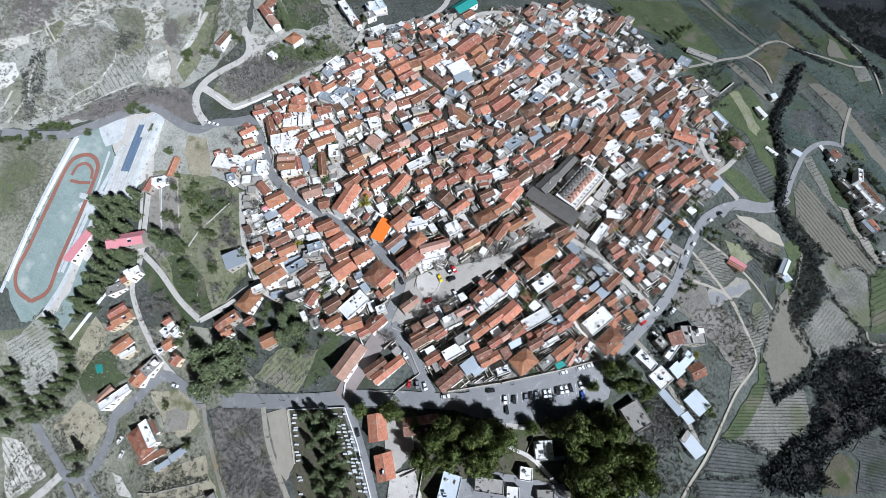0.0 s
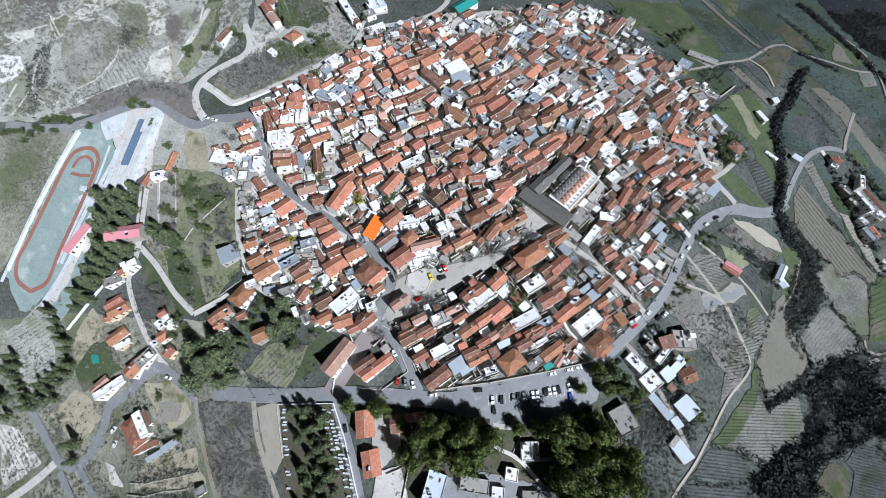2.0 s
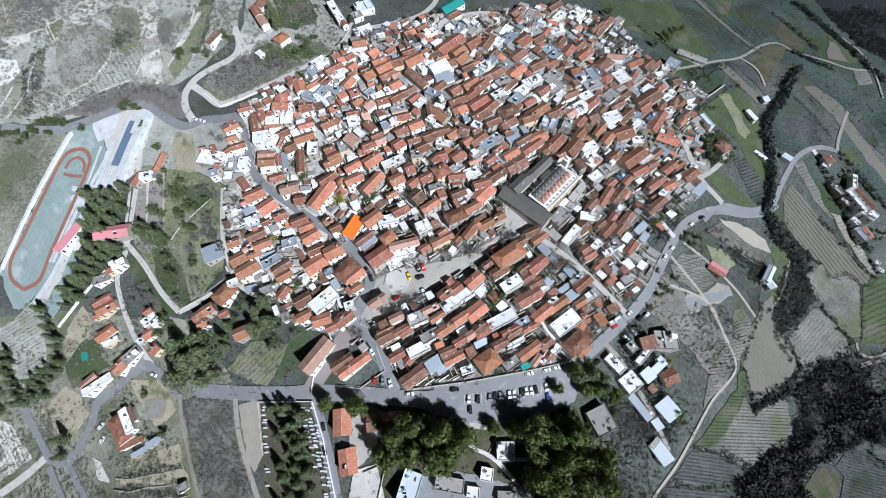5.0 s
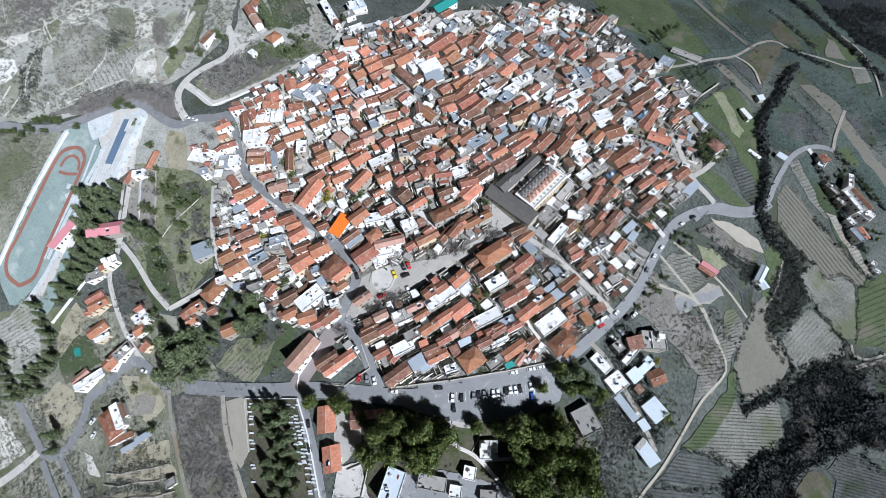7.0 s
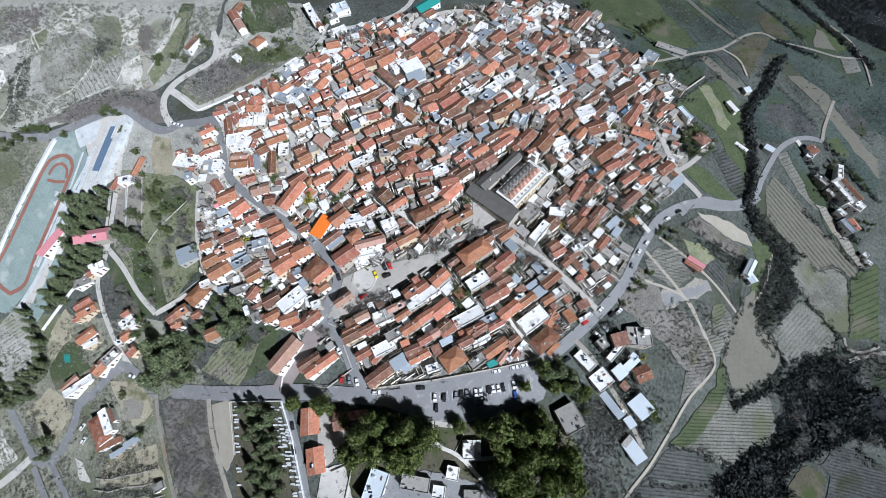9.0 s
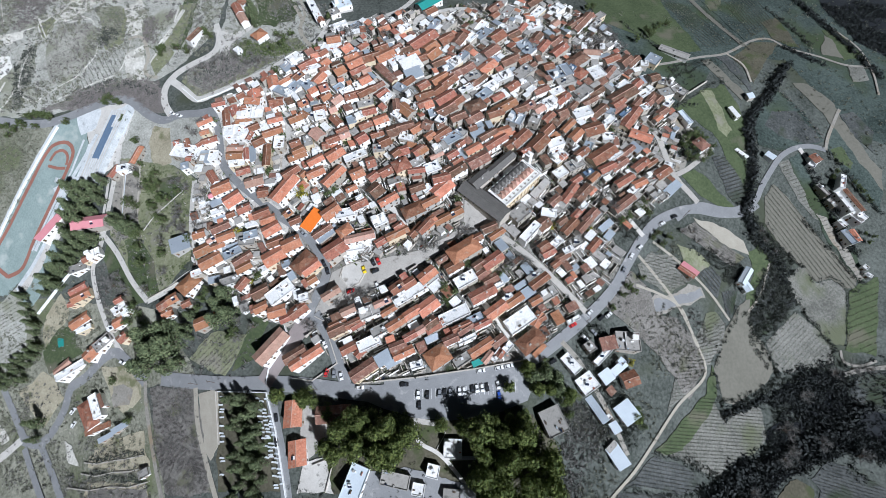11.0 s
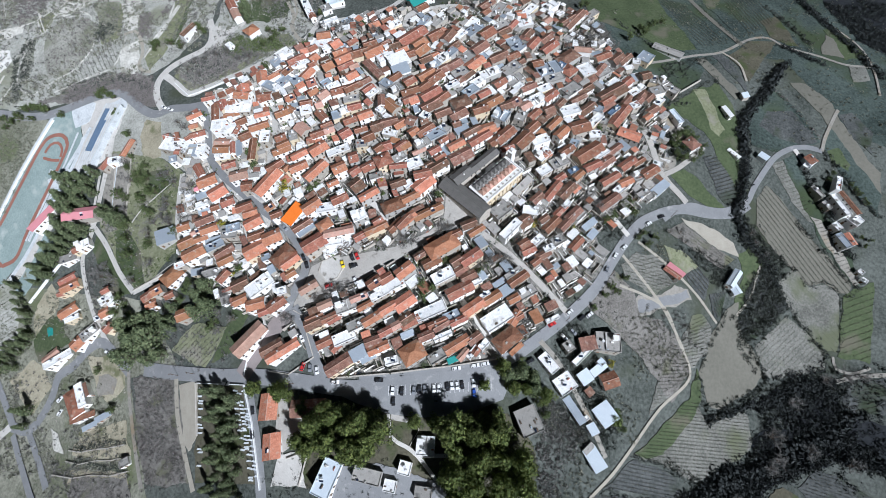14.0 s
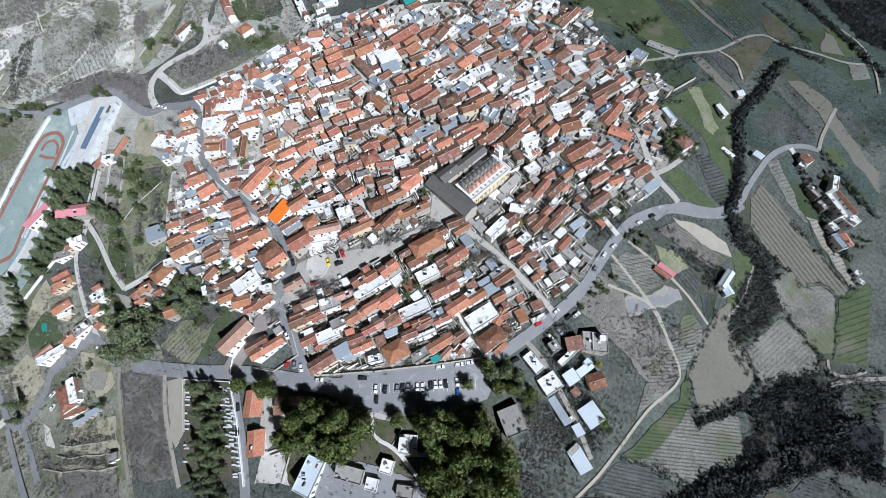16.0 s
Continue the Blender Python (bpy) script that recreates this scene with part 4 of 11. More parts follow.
sheet('lane_paving', [(-126.6, 177.3), (-100.1, 190.4), (-66.6, 202.6), (-45.2, 216.5), (-25.9, 128.7), (-35.0, 94.3), (-48.3, 93.4), (-57.6, 58.3), (-90.6, 64.1), (-107.0, 76.0), (-115.5, 100.1), (-115.6, 137.1)], CONCRETE, 0.184, 'whitewashed lanes between the upper houses')
sheet('field', [(-257.7, 181.1), (-236.5, 190.5), (-212.7, 194.9), (-195.6, 201.1), (-172.6, 200.1), (-161.9, 193.1), (-160.5, 179.9), (-172.3, 180.4), (-191.2, 190.7), (-205.9, 191.6), (-226.8, 183.2)], LITTER, 0.146, 'shrubby bank above the road')
sheet('field', [(-154.9, 204.2), (-150.2, 214.4), (-134.7, 225.1), (-126.8, 227.4), (-85.9, 219.7), (-103.5, 206.0), (-125.0, 195.2), (-138.0, 190.6)], OLIVE, 0.148, 'grassy knoll inside the road bend')
sheet('quarry', [(-313.7, 224.9), (-290.9, 222.8), (-287.4, 214.1), (-294.5, 204.6), (-307.3, 200.9)], WHITEMARL, 0.230, 'white quarry floor')
sheet('field', [(-267.8, 262.5), (-255.4, 278.2), (-237.9, 279.3), (-241.3, 264.6), (-248.4, 257.8), (-255.0, 256.0), (-263.2, 257.8)], PALE, 0.232, 'pale bare field')
sheet('field', [(-278.6, 258.2), (-266.4, 258.2), (-263.0, 253.2), (-266.6, 242.3), (-273.1, 247.1)], PALE, 0.234, 'pale bare field')
sheet('field', [(-318.2, 238.3), (-287.0, 243.4), (-284.3, 237.6), (-314.2, 226.3)], PALE, 0.236, 'pale terraces')
sheet('field', [(-228.3, 260.1), (-216.1, 267.7), (-207.7, 246.1), (-209.0, 233.3), (-218.0, 228.2), (-225.0, 240.1)], OLIVE, 0.238, 'rough grassy slope')
sheet('field', [(-215.4, 266.7), (-207.2, 279.2), (-199.2, 268.1), (-195.5, 246.8), (-202.8, 241.4), (-209.4, 251.0)], PALE, 0.240, 'stony pale plot')
sheet('vineyard', [(-263.0, 187.1), (-238.8, 201.7), (-228.7, 221.4), (-203.9, 237.4), (-201.0, 234.2), (-202.9, 215.6), (-207.5, 208.8), (-233.4, 195.5), (-252.6, 187.9)], HILLSIDE, 0.262, 'pale vineyard on the slope')
sheet('field', [(-203.4, 227.0), (-190.9, 234.6), (-181.9, 204.6), (-196.3, 204.6)], PALE, 0.244, 'stony pale plot')
sheet('field', [(-173.3, 285.9), (-164.1, 286.8), (-160.3, 253.8), (-163.6, 232.9), (-171.4, 248.1)], GRASS, 0.246, 'green strip')
sheet('field', [(-183.5, 220.6), (-171.9, 232.8), (-166.6, 228.0), (-174.7, 209.1)], OLIVE, 0.248, 'grass beside the path')
sheet('field', [(-187.5, 146.3), (-145.8, 139.7), (-119.9, 125.9), (-112.6, 76.4), (-129.2, 57.9), (-141.1, 53.6), (-180.5, 93.8)], OLIVE, 0.200, 'overgrown green garden terraces')
sheet('field', [(-185.8, 144.2), (-172.6, 142.3), (-159.8, 92.7), (-172.3, 89.9), (-180.4, 95.6)], DIRTGREY, 0.232, 'trodden grey garden plot')
sheet('field', [(-165.4, 168.7), (-152.4, 166.7), (-143.7, 139.6), (-158.7, 140.7), (-166.7, 156.4)], YELLOWISH, 0.234, 'dry bare plot')
sheet('field', [(-181.1, 90.3), (-172.3, 80.9), (-156.3, 63.8), (-142.6, 52.6), (-153.3, 49.1), (-170.6, 62.7), (-182.4, 80.0)], GRASS, 0.256, 'green garden strip')
sheet('field', [(-168.7, 89.7), (-158.5, 92.6), (-140.8, 78.0), (-133.3, 58.1), (-141.3, 55.2), (-156.3, 68.7)], GRASS, 0.258, 'green strip')
sheet('field', [(-226.4, 44.6), (-215.5, 58.8), (-206.6, 50.1), (-206.7, 43.4), (-215.1, 36.1), (-222.9, 23.3), (-226.5, 30.0)], YELLOWISH, 0.260, 'dry yellow slope')
sheet('field', [(-225.2, 23.2), (-215.1, 36.1), (-199.3, 40.0), (-197.9, 28.4), (-188.1, 23.6), (-203.4, 16.9), (-218.7, 9.9)], GRASS, 0.282, 'green lawn with a small pool')
sheet('field', [(-242.0, -2.8), (-223.6, 11.5), (-212.7, 6.8), (-202.4, -2.8), (-215.1, -21.5), (-223.1, -16.7), (-233.6, -10.5)], YELLOWISH, 0.264, 'dry yellow patch')
sheet('field', [(-123.2, 293.1), (-97.0, 294.0), (-86.5, 275.9), (-81.1, 259.3), (-101.2, 253.9), (-113.9, 272.6)], GRASS, 0.216, 'green field')
sheet('field', [(132.9, 310.8), (196.9, 323.8), (215.2, 256.6), (205.1, 251.8), (184.7, 257.4), (161.1, 269.5), (142.7, 276.4)], GRASS, 0.218, 'green field beyond the village')
sheet('field', [(197.1, 328.3), (215.9, 331.7), (245.4, 268.0), (233.7, 259.1), (216.0, 256.1), (199.8, 299.3)], DARKGREEN, 0.240, 'dark fallow field')
ribbon('road', [(-226.7, -34.7), (-215.7, -46.8), (-202.5, -59.5), (-190.1, -70.0), (-183.1, -74.9)], 4.2, ASPHALT, 0.753, 'grey road running on downhill')
sheet('field', [(-167.7, -51.5), (-124.1, -47.2), (-117.4, -57.0), (-109.9, -69.5), (-163.2, -77.7)], LITTER, 0.423, 'overgrown lower terrace')
ribbon('walkway', [(-208.3, 163.7), (-213.7, 148.9), (-219.0, 136.8), (-225.8, 122.1), (-233.4, 104.2), (-241.6, 85.6)], 2.6, STANDWHITE, 0.723, 'white walkway beside the track')
ribbon('walkway', [(-217.5, 160.0), (-220.6, 145.3), (-223.6, 134.0), (-230.5, 118.6), (-238.1, 99.7), (-244.3, 85.6)], 1.6, STANDWHITE, 0.726, 'white kerb strip beside the track')
ribbon('walkway', [(-200.3, 163.5), (-203.5, 148.6), (-205.8, 139.0), (-209.1, 129.7)], 2.4, STANDWHITE, 0.729, 'white steps beside the stand')
ribbon('walkway', [(-234.5, 132.5), (-221.1, 129.4), (-217.6, 133.8)], 3.4, STANDWHITE, 0.732, 'white cross walkway')
sheet('white_terrace', [(-234.3, 126.1), (-225.7, 131.1), (-220.9, 128.6), (-221.2, 120.5), (-230.8, 120.8)], STANDWHITE, 0.388, 'white terrace beside the track')
sheet('field', [(-190.8, 144.1), (-181.3, 143.6), (-176.7, 126.1), (-175.3, 107.6), (-181.4, 107.9), (-187.5, 124.8)], DIRTGREY, 0.391, 'trodden grey garden strip')
sheet('field', [(-177.5, 135.6), (-166.7, 134.9), (-159.1, 99.4), (-164.3, 99.7), (-172.3, 105.6)], DIRTGREY, 0.394, 'tilled grey garden strip')
sheet('field', [(-157.7, 132.4), (-140.0, 136.7), (-126.9, 127.8), (-121.9, 116.2), (-131.6, 108.0), (-141.6, 96.4), (-154.8, 99.1), (-159.9, 115.6)], OLIVE, 0.397, 'weedy green garden')
sheet('field', [(-148.8, 129.8), (-136.5, 130.6), (-128.1, 120.4), (-136.8, 113.1), (-146.1, 113.9)], GRASS, 0.400, 'bright green garden patch')
ribbon('path', [(-190.8, 132.6), (-189.4, 117.5), (-188.5, 99.4), (-186.6, 83.5)], 2.0, CONCRETE, 0.735, 'straight pale garden path')
ribbon('path', [(-178.8, 139.6), (-176.2, 124.2), (-173.2, 105.6)], 0.8, STANDWHITE, 0.738, 'white garden wall strip')
ribbon('path', [(-153.2, 95.5), (-147.3, 103.9), (-138.1, 111.8), (-129.2, 119.8)], 1.0, CONCRETE, 0.741, 'pale garden path')
sheet('field', [(-172.2, -34.0), (-151.5, -31.6), (-130.4, -27.3), (-125.5, -32.8), (-124.9, -36.7), (-151.4, -42.1), (-170.8, -40.0)], YELLOWISH, 0.403, 'dry straw-coloured terrace')
sheet('field', [(126.1, 60.6), (141.9, 81.1), (151.3, 76.1), (158.2, 59.9), (171.0, 59.8), (184.2, 48.7), (189.0, 36.6), (175.2, 17.6), (162.4, 34.5), (146.3, 47.9)], LITTER, 0.363, 'rough brown ground round the sheds')
sheet('field', [(-276.3, 248.4), (-269.4, 255.0), (-262.4, 252.9), (-264.2, 243.3), (-267.4, 235.9), (-272.7, 243.9)], OLIVE, 0.265, 'ringed plot on the slope')
sheet('field', [(-264.1, 235.1), (-260.1, 247.2), (-236.5, 251.9), (-226.3, 245.1), (-224.2, 228.8), (-230.7, 215.4), (-243.2, 205.2), (-252.8, 198.8), (-260.5, 214.8)], DRYSCRUB, 0.268, 'scrubby brown-grey slope')
sheet('field', [(-269.2, 264.7), (-242.1, 266.7), (-248.4, 255.8), (-257.4, 251.7), (-263.9, 257.7)], PALE, 0.271, 'pale bare field')
sheet('field', [(-237.5, 267.2), (-218.6, 269.5), (-210.1, 244.7), (-216.1, 233.9), (-226.0, 247.1)], LOWSLOPE, 0.274, 'grassy grey-green strip')
sheet('field', [(-174.8, 275.2), (-164.6, 276.4), (-163.5, 253.8), (-165.7, 238.3), (-174.6, 219.9), (-181.8, 217.0), (-178.7, 229.0), (-173.2, 243.9)], OLIVE, 0.277, 'long green strip of rough grass')
sheet('field', [(-237.0, 192.2), (-208.5, 203.8), (-181.0, 205.5), (-171.2, 201.3), (-179.3, 192.7), (-205.7, 189.0), (-224.2, 184.6)], DRYSCRUB, 0.280, 'dark scrubby bank above the road')
sheet('field', [(-283.9, 214.2), (-279.2, 229.0), (-271.9, 231.3), (-269.0, 214.5), (-270.3, 194.5), (-273.9, 181.0), (-280.1, 182.8)], DRYSCRUB, 0.283, 'dark eroded gully sides')
sheet('field', [(-114.4, 276.9), (-86.8, 282.4), (-80.6, 269.0), (-94.4, 252.8), (-110.5, 256.2)], GRASS, 0.286, 'green meadow above the village')
sheet('field', [(-117.8, 238.5), (-95.7, 236.0), (-77.0, 238.8), (-66.9, 228.6), (-78.8, 223.7), (-98.1, 221.4), (-113.7, 220.0), (-123.6, 226.2)], OLIVE, 0.289, 'green shrubby ground above the village')
sheet('field', [(-147.6, 201.1), (-152.4, 211.1), (-145.5, 220.5), (-123.9, 232.3), (-114.8, 226.0), (-90.6, 224.2), (-115.0, 205.5), (-130.2, 194.3)], DRYSCRUB, 0.292, 'brown overgrown knoll inside the road bend')
sheet('yard', [(-136.1, 243.5), (-119.0, 249.3), (-120.8, 241.7), (-128.3, 234.3), (-133.7, 237.4)], CONCRETE, 0.295, 'pale open yard beside the uphill road')
ribbon('road', [(-83.5, 282.5), (-75.7, 263.9), (-75.2, 249.2), (-66.8, 234.1), (-61.9, 232.8)], 1.8, DIRT, 0.623, 'winding footpath above the houses')
ribbon('road', [(-61.9, 232.8), (-57.8, 244.2), (-56.6, 255.2), (-52.0, 264.2), (-40.1, 268.6)], 2.6, CONCRETE, 0.626, 'pale lane to the upper houses')
ribbon('road', [(-128.5, 235.3), (-119.6, 243.8), (-111.7, 253.9)], 2.6, CONCRETE, 0.629, 'pale drive to the upper house')
ribbon('terrace_bank', [(-276.3, 248.4), (-269.4, 255.0), (-262.4, 252.9), (-264.2, 243.3), (-267.4, 235.9), (-273.2, 242.9), (-276.3, 248.4)], 0.9, PALE, 0.632, 'pale stony terrace bank')
ribbon('terrace_bank', [(-260.1, 247.2), (-249.6, 251.8), (-237.2, 254.8), (-233.0, 250.3)], 0.9, PALE, 0.635, 'pale stony terrace bank')
ribbon('terrace_bank', [(-314.8, 236.4), (-302.6, 239.4), (-289.9, 241.8), (-277.8, 246.5)], 1.2, PALE, 0.638, 'pale stony terrace bank')
ribbon('terrace_bank', [(-312.3, 228.3), (-296.8, 233.8), (-285.6, 238.2)], 1.0, PALE, 0.641, 'pale stony terrace bank')
ribbon('terrace_bank', [(-289.5, 202.1), (-293.7, 192.4), (-298.5, 184.7), (-299.2, 177.2)], 1.6, PALE, 0.644, 'pale eroded bank')
ribbon('terrace_bank', [(-279.8, 197.5), (-283.2, 189.7), (-289.7, 180.5)], 1.4, PALE, 0.647, 'pale eroded bank')
ribbon('terrace_bank', [(-175.0, 269.3), (-174.1, 247.8), (-178.9, 229.9), (-182.1, 218.7)], 1.2, PALE, 0.650, 'pale stony terrace bank')
ribbon('terrace_bank', [(-316.9, 266.1), (-308.7, 252.4), (-305.3, 245.0), (-306.1, 239.5)], 1.2, DIRTGREY, 0.653, 'hill track')
sheet('field', [(184.2, 196.7), (205.2, 215.0), (223.9, 224.6), (231.4, 204.2), (232.1, 179.6), (227.0, 150.6), (219.5, 145.7), (211.6, 171.6), (207.5, 182.5), (196.5, 189.6)], GRASS, 0.203, 'green meadow below the village edge')
sheet('field', [(205.2, 215.0), (213.4, 217.3), (218.2, 202.3), (222.3, 186.9), (218.3, 179.8), (212.6, 184.6), (210.7, 198.8)], OLIVE, 0.206, 'worn brownish strip across the meadow')
sheet('gravel_yard', [(171.0, 181.9), (182.5, 188.0), (190.0, 184.4), (198.8, 178.9), (188.4, 167.8), (184.2, 150.9), (175.2, 148.5), (171.4, 159.4)], DIRTGREY, 0.209, 'pale gravel yard with a grey court')
sheet('yard', [(171.4, 177.5), (180.0, 175.6), (184.8, 161.8), (177.8, 156.5), (171.9, 164.8)], ASPHALT, 0.212, 'worn grey paved court')
sheet('vineyard', [(205.1, 164.0), (213.1, 166.4), (219.4, 157.3), (226.1, 144.7), (220.2, 133.8), (213.3, 138.0), (207.9, 151.7)], DARKSOIL, 0.215, 'small brown dormant vineyard')
sheet('field', [(181.4, 146.5), (190.7, 152.8), (201.0, 147.5), (210.7, 137.6), (217.4, 131.9), (204.6, 130.8), (192.8, 135.6)], GRASS, 0.218, 'green slope below the lane')
sheet('field', [(248.7, 217.8), (260.9, 225.6), (267.3, 222.2), (278.2, 203.9), (286.6, 186.6), (272.5, 181.8), (254.2, 174.8), (239.0, 178.4), (238.2, 193.6)], DARKGREEN, 0.221, 'dark rough field inside the road bend')
sheet('field', [(255.3, 206.0), (271.0, 208.8), (279.9, 194.8), (284.4, 186.4), (272.7, 182.7), (254.7, 186.8), (246.7, 193.8)], DARKSOIL, 0.224, 'rough grey field with dry stalks')
sheet('field', [(275.3, 233.8), (286.4, 235.1), (300.8, 218.9), (303.8, 204.5), (313.6, 181.0), (321.6, 168.1), (318.7, 155.0), (309.1, 165.7), (298.7, 186.8), (291.3, 208.1), (283.0, 220.0)], BEIGE, 0.227, 'bare tan strip of land')
sheet('field', [(303.7, 208.3), (313.4, 213.1), (323.2, 196.8), (318.9, 182.3), (308.8, 190.3)], DARKSOIL, 0.230, 'grey fallow plot')
sheet('field', [(287.2, 180.6), (295.9, 197.7), (302.8, 183.7), (312.1, 166.7), (318.7, 155.0), (315.6, 138.6), (306.4, 148.5), (295.7, 165.6)], DARKGREEN, 0.233, 'dark green bank below the tan strip')
sheet('field', [(288.9, 180.8), (297.8, 183.3), (303.3, 172.3), (300.6, 167.5), (291.1, 172.6)], GRASS, 0.236, 'green patch by the lane')
sheet('field', [(250.6, 167.4), (258.1, 169.4), (269.6, 145.8), (275.6, 131.3), (269.7, 132.6), (258.0, 150.4)], SOIL, 0.239, 'narrow pale terrace strip')
sheet('field', [(258.3, 170.3), (267.0, 176.2), (273.3, 155.8), (287.9, 132.2), (297.1, 112.6), (300.7, 95.0), (297.8, 93.5), (278.3, 120.5), (269.0, 141.9)], DARKGREEN, 0.242, 'dark bank between terraces')
sheet('vineyard', [(244.9, 152.0), (253.8, 145.4), (263.5, 132.1), (277.8, 116.9), (296.9, 95.5), (294.0, 90.1), (287.5, 90.8), (279.5, 96.7), (269.1, 93.2), (259.8, 101.2), (244.6, 113.9), (236.0, 126.2), (238.3, 142.5)], BEIGE, 0.245, 'striped dormant vineyard')
sheet('vineyard', [(272.9, 134.8), (279.2, 133.4), (301.1, 98.6), (298.0, 94.9), (285.2, 112.0)], DIRTGREY, 0.248, 'narrow vineyard terrace')
sheet('field', [(249.9, 94.4), (259.8, 101.5), (269.1, 92.5), (279.5, 96.0), (287.5, 90.1), (287.0, 70.0), (283.2, 56.1), (275.1, 58.4), (262.6, 70.3), (253.5, 80.9)], SOIL, 0.251, 'ploughed grey field')
sheet('field', [(232.8, 54.3), (253.6, 74.7), (268.7, 63.8), (277.7, 55.2), (271.1, 47.1), (252.6, 41.1), (237.6, 36.9)], SOIL, 0.254, 'ploughed grey field')
sheet('field', [(290.4, 88.9), (309.9, 99.6), (303.4, 52.8), (284.5, 54.1)], GRASS, 0.257, 'dark green field in rows')
sheet('field', [(222.5, 106.1), (232.6, 112.6), (239.9, 102.8), (236.3, 97.2), (228.0, 79.2), (220.6, 70.1), (219.3, 78.3), (226.1, 92.6)], GRASS, 0.260, 'green strip beside the barn')
sheet('field', [(231.7, 93.3), (241.0, 101.2), (248.4, 91.5), (253.4, 79.8), (239.0, 63.4), (223.2, 55.5), (220.8, 68.5)], DARKSOIL, 0.263, 'dark scrubby hollow')
sheet('field', [(202.6, 37.7), (206.1, 52.0), (216.1, 68.0), (220.9, 65.8), (223.2, 52.2), (234.1, 39.3), (222.1, 26.4), (208.8, 21.8)], BEIGE, 0.266, 'bare olive-beige field')
sheet('vineyard', [(151.8, 88.4), (167.7, 95.5), (176.7, 89.5), (180.1, 83.4), (168.4, 73.4), (159.1, 79.8)], SOIL, 0.269, 'dormant vineyard soil')
sheet('vineyard', [(176.0, 110.5), (187.9, 118.7), (201.8, 110.3), (220.3, 101.6), (212.7, 95.2), (195.7, 101.8)], LITTER, 0.272, 'brown dormant vineyard')
sheet('field', [(187.3, 120.8), (207.1, 118.8), (221.1, 112.2), (223.1, 104.0), (210.6, 106.6), (197.9, 112.5)], DIRT, 0.275, 'pale earth strip')
sheet('vineyard', [(187.2, 87.0), (194.8, 94.8), (204.0, 86.6), (198.5, 75.3)], DARKSOIL, 0.278, 'small dark vineyard')
sheet('vineyard', [(202.3, 79.0), (213.8, 82.7), (210.6, 69.1), (205.0, 64.9)], DARKSOIL, 0.281, 'small dormant vineyard')
sheet('field', [(172.6, 103.0), (184.7, 100.8), (195.6, 93.9), (187.3, 87.7), (178.7, 92.5)], OLIVE, 0.284, 'weedy terrace above the vineyard')
sheet('yard', [(154.5, 69.7), (172.5, 73.9), (179.8, 80.8), (188.8, 79.3), (189.9, 74.2), (181.0, 69.2), (171.8, 67.5), (165.6, 62.9), (156.6, 59.4), (150.0, 63.5)], DIRTGREY, 0.287, 'pale trodden building yard')
sheet('yard', [(155.8, 67.3), (172.3, 72.6), (187.9, 78.5), (189.1, 74.8), (182.8, 70.8), (171.8, 68.1), (165.0, 64.1), (157.6, 61.3)], ASPHALT, 0.290, 'wet grey ground of the yard')
sheet('vineyard', [(192.2, 64.8), (197.6, 67.3), (203.8, 61.5), (204.6, 53.8), (196.6, 44.2), (188.4, 49.1), (183.3, 51.7)], SOIL, 0.293, 'dormant vineyard soil')
ribbon('road', [(174.5, 117.3), (185.2, 126.2), (194.0, 129.8), (204.4, 129.3), (215.0, 130.1), (224.1, 134.3), (231.9, 139.0), (236.7, 148.0), (244.6, 159.8), (253.4, 171.0), (264.2, 178.4), (275.7, 181.3), (286.1, 179.7)], 3.4, ASPHALT, 0.453, 'narrow asphalt road across the valley')
ribbon('road', [(286.1, 179.7), (289.1, 188.2), (295.0, 199.0), (301.7, 210.1), (304.1, 213.2)], 2.2, DIRTGREY, 0.456, 'concrete farm track')
ribbon('road', [(166.0, 174.8), (169.5, 167.3), (172.3, 155.5), (175.1, 147.7), (179.6, 140.9), (185.4, 135.8), (190.4, 130.7)], 4.0, PAVING, 0.459, 'pale lane at the eastern edge')
ribbon('road', [(176.3, 145.6), (185.0, 151.1), (195.2, 160.0), (205.5, 170.6)], 3.0, PAVING, 0.462, 'pale lane to the lone house')
ribbon('road', [(157.5, 100.6), (167.7, 95.5), (177.5, 89.7), (193.7, 78.0), (207.0, 63.8)], 1.6, DIRT, 0.465, 'dirt track between vineyards')
ribbon('road', [(147.5, 91.0), (155.9, 83.2), (165.2, 74.2), (173.5, 64.8), (181.6, 51.5), (184.3, 46.2)], 1.8, DIRT, 0.468, 'dirt track past the yard')
ribbon('road', [(238.0, 100.9), (234.7, 93.6), (229.9, 81.1), (220.6, 70.1)], 1.5, DIRT, 0.471, 'grassy track')
ribbon('road', [(267.6, 178.8), (270.6, 173.6), (274.2, 167.0)], 3.0, CONCRETE, 0.474, 'farm drive')
ribbon('road', [(227.5, 171.4), (233.3, 171.4), (233.5, 163.2), (229.0, 147.0), (225.1, 138.1)], 1.4, DIRTGREY, 0.477, 'path beside the stream')
ribbon('road', [(281.4, 54.0), (282.7, 47.6), (292.1, 45.7), (302.8, 49.4)], 1.6, DIRTGREY, 0.480, 'pale farm road')
sheet('field', [(227.2, 333.7), (286.3, 343.3), (285.0, 298.7), (259.8, 276.9), (253.7, 271.3)], DARKGREEN, 0.252, 'dark fallow field')
sheet('field', [(234.8, 337.7), (256.7, 341.3), (241.6, 311.6), (235.5, 308.9)], GRASS, 0.294, 'bright green field')
sheet('field', [(273.6, 299.9), (288.4, 309.9), (294.8, 272.3), (286.1, 273.6), (275.2, 281.4)], GARDEN, 0.276, 'brown-grey field')
sheet('field', [(237.5, 254.1), (258.3, 272.7), (277.7, 275.7), (263.6, 255.1), (246.9, 229.9)], GARDEN, 0.268, 'grassy field')
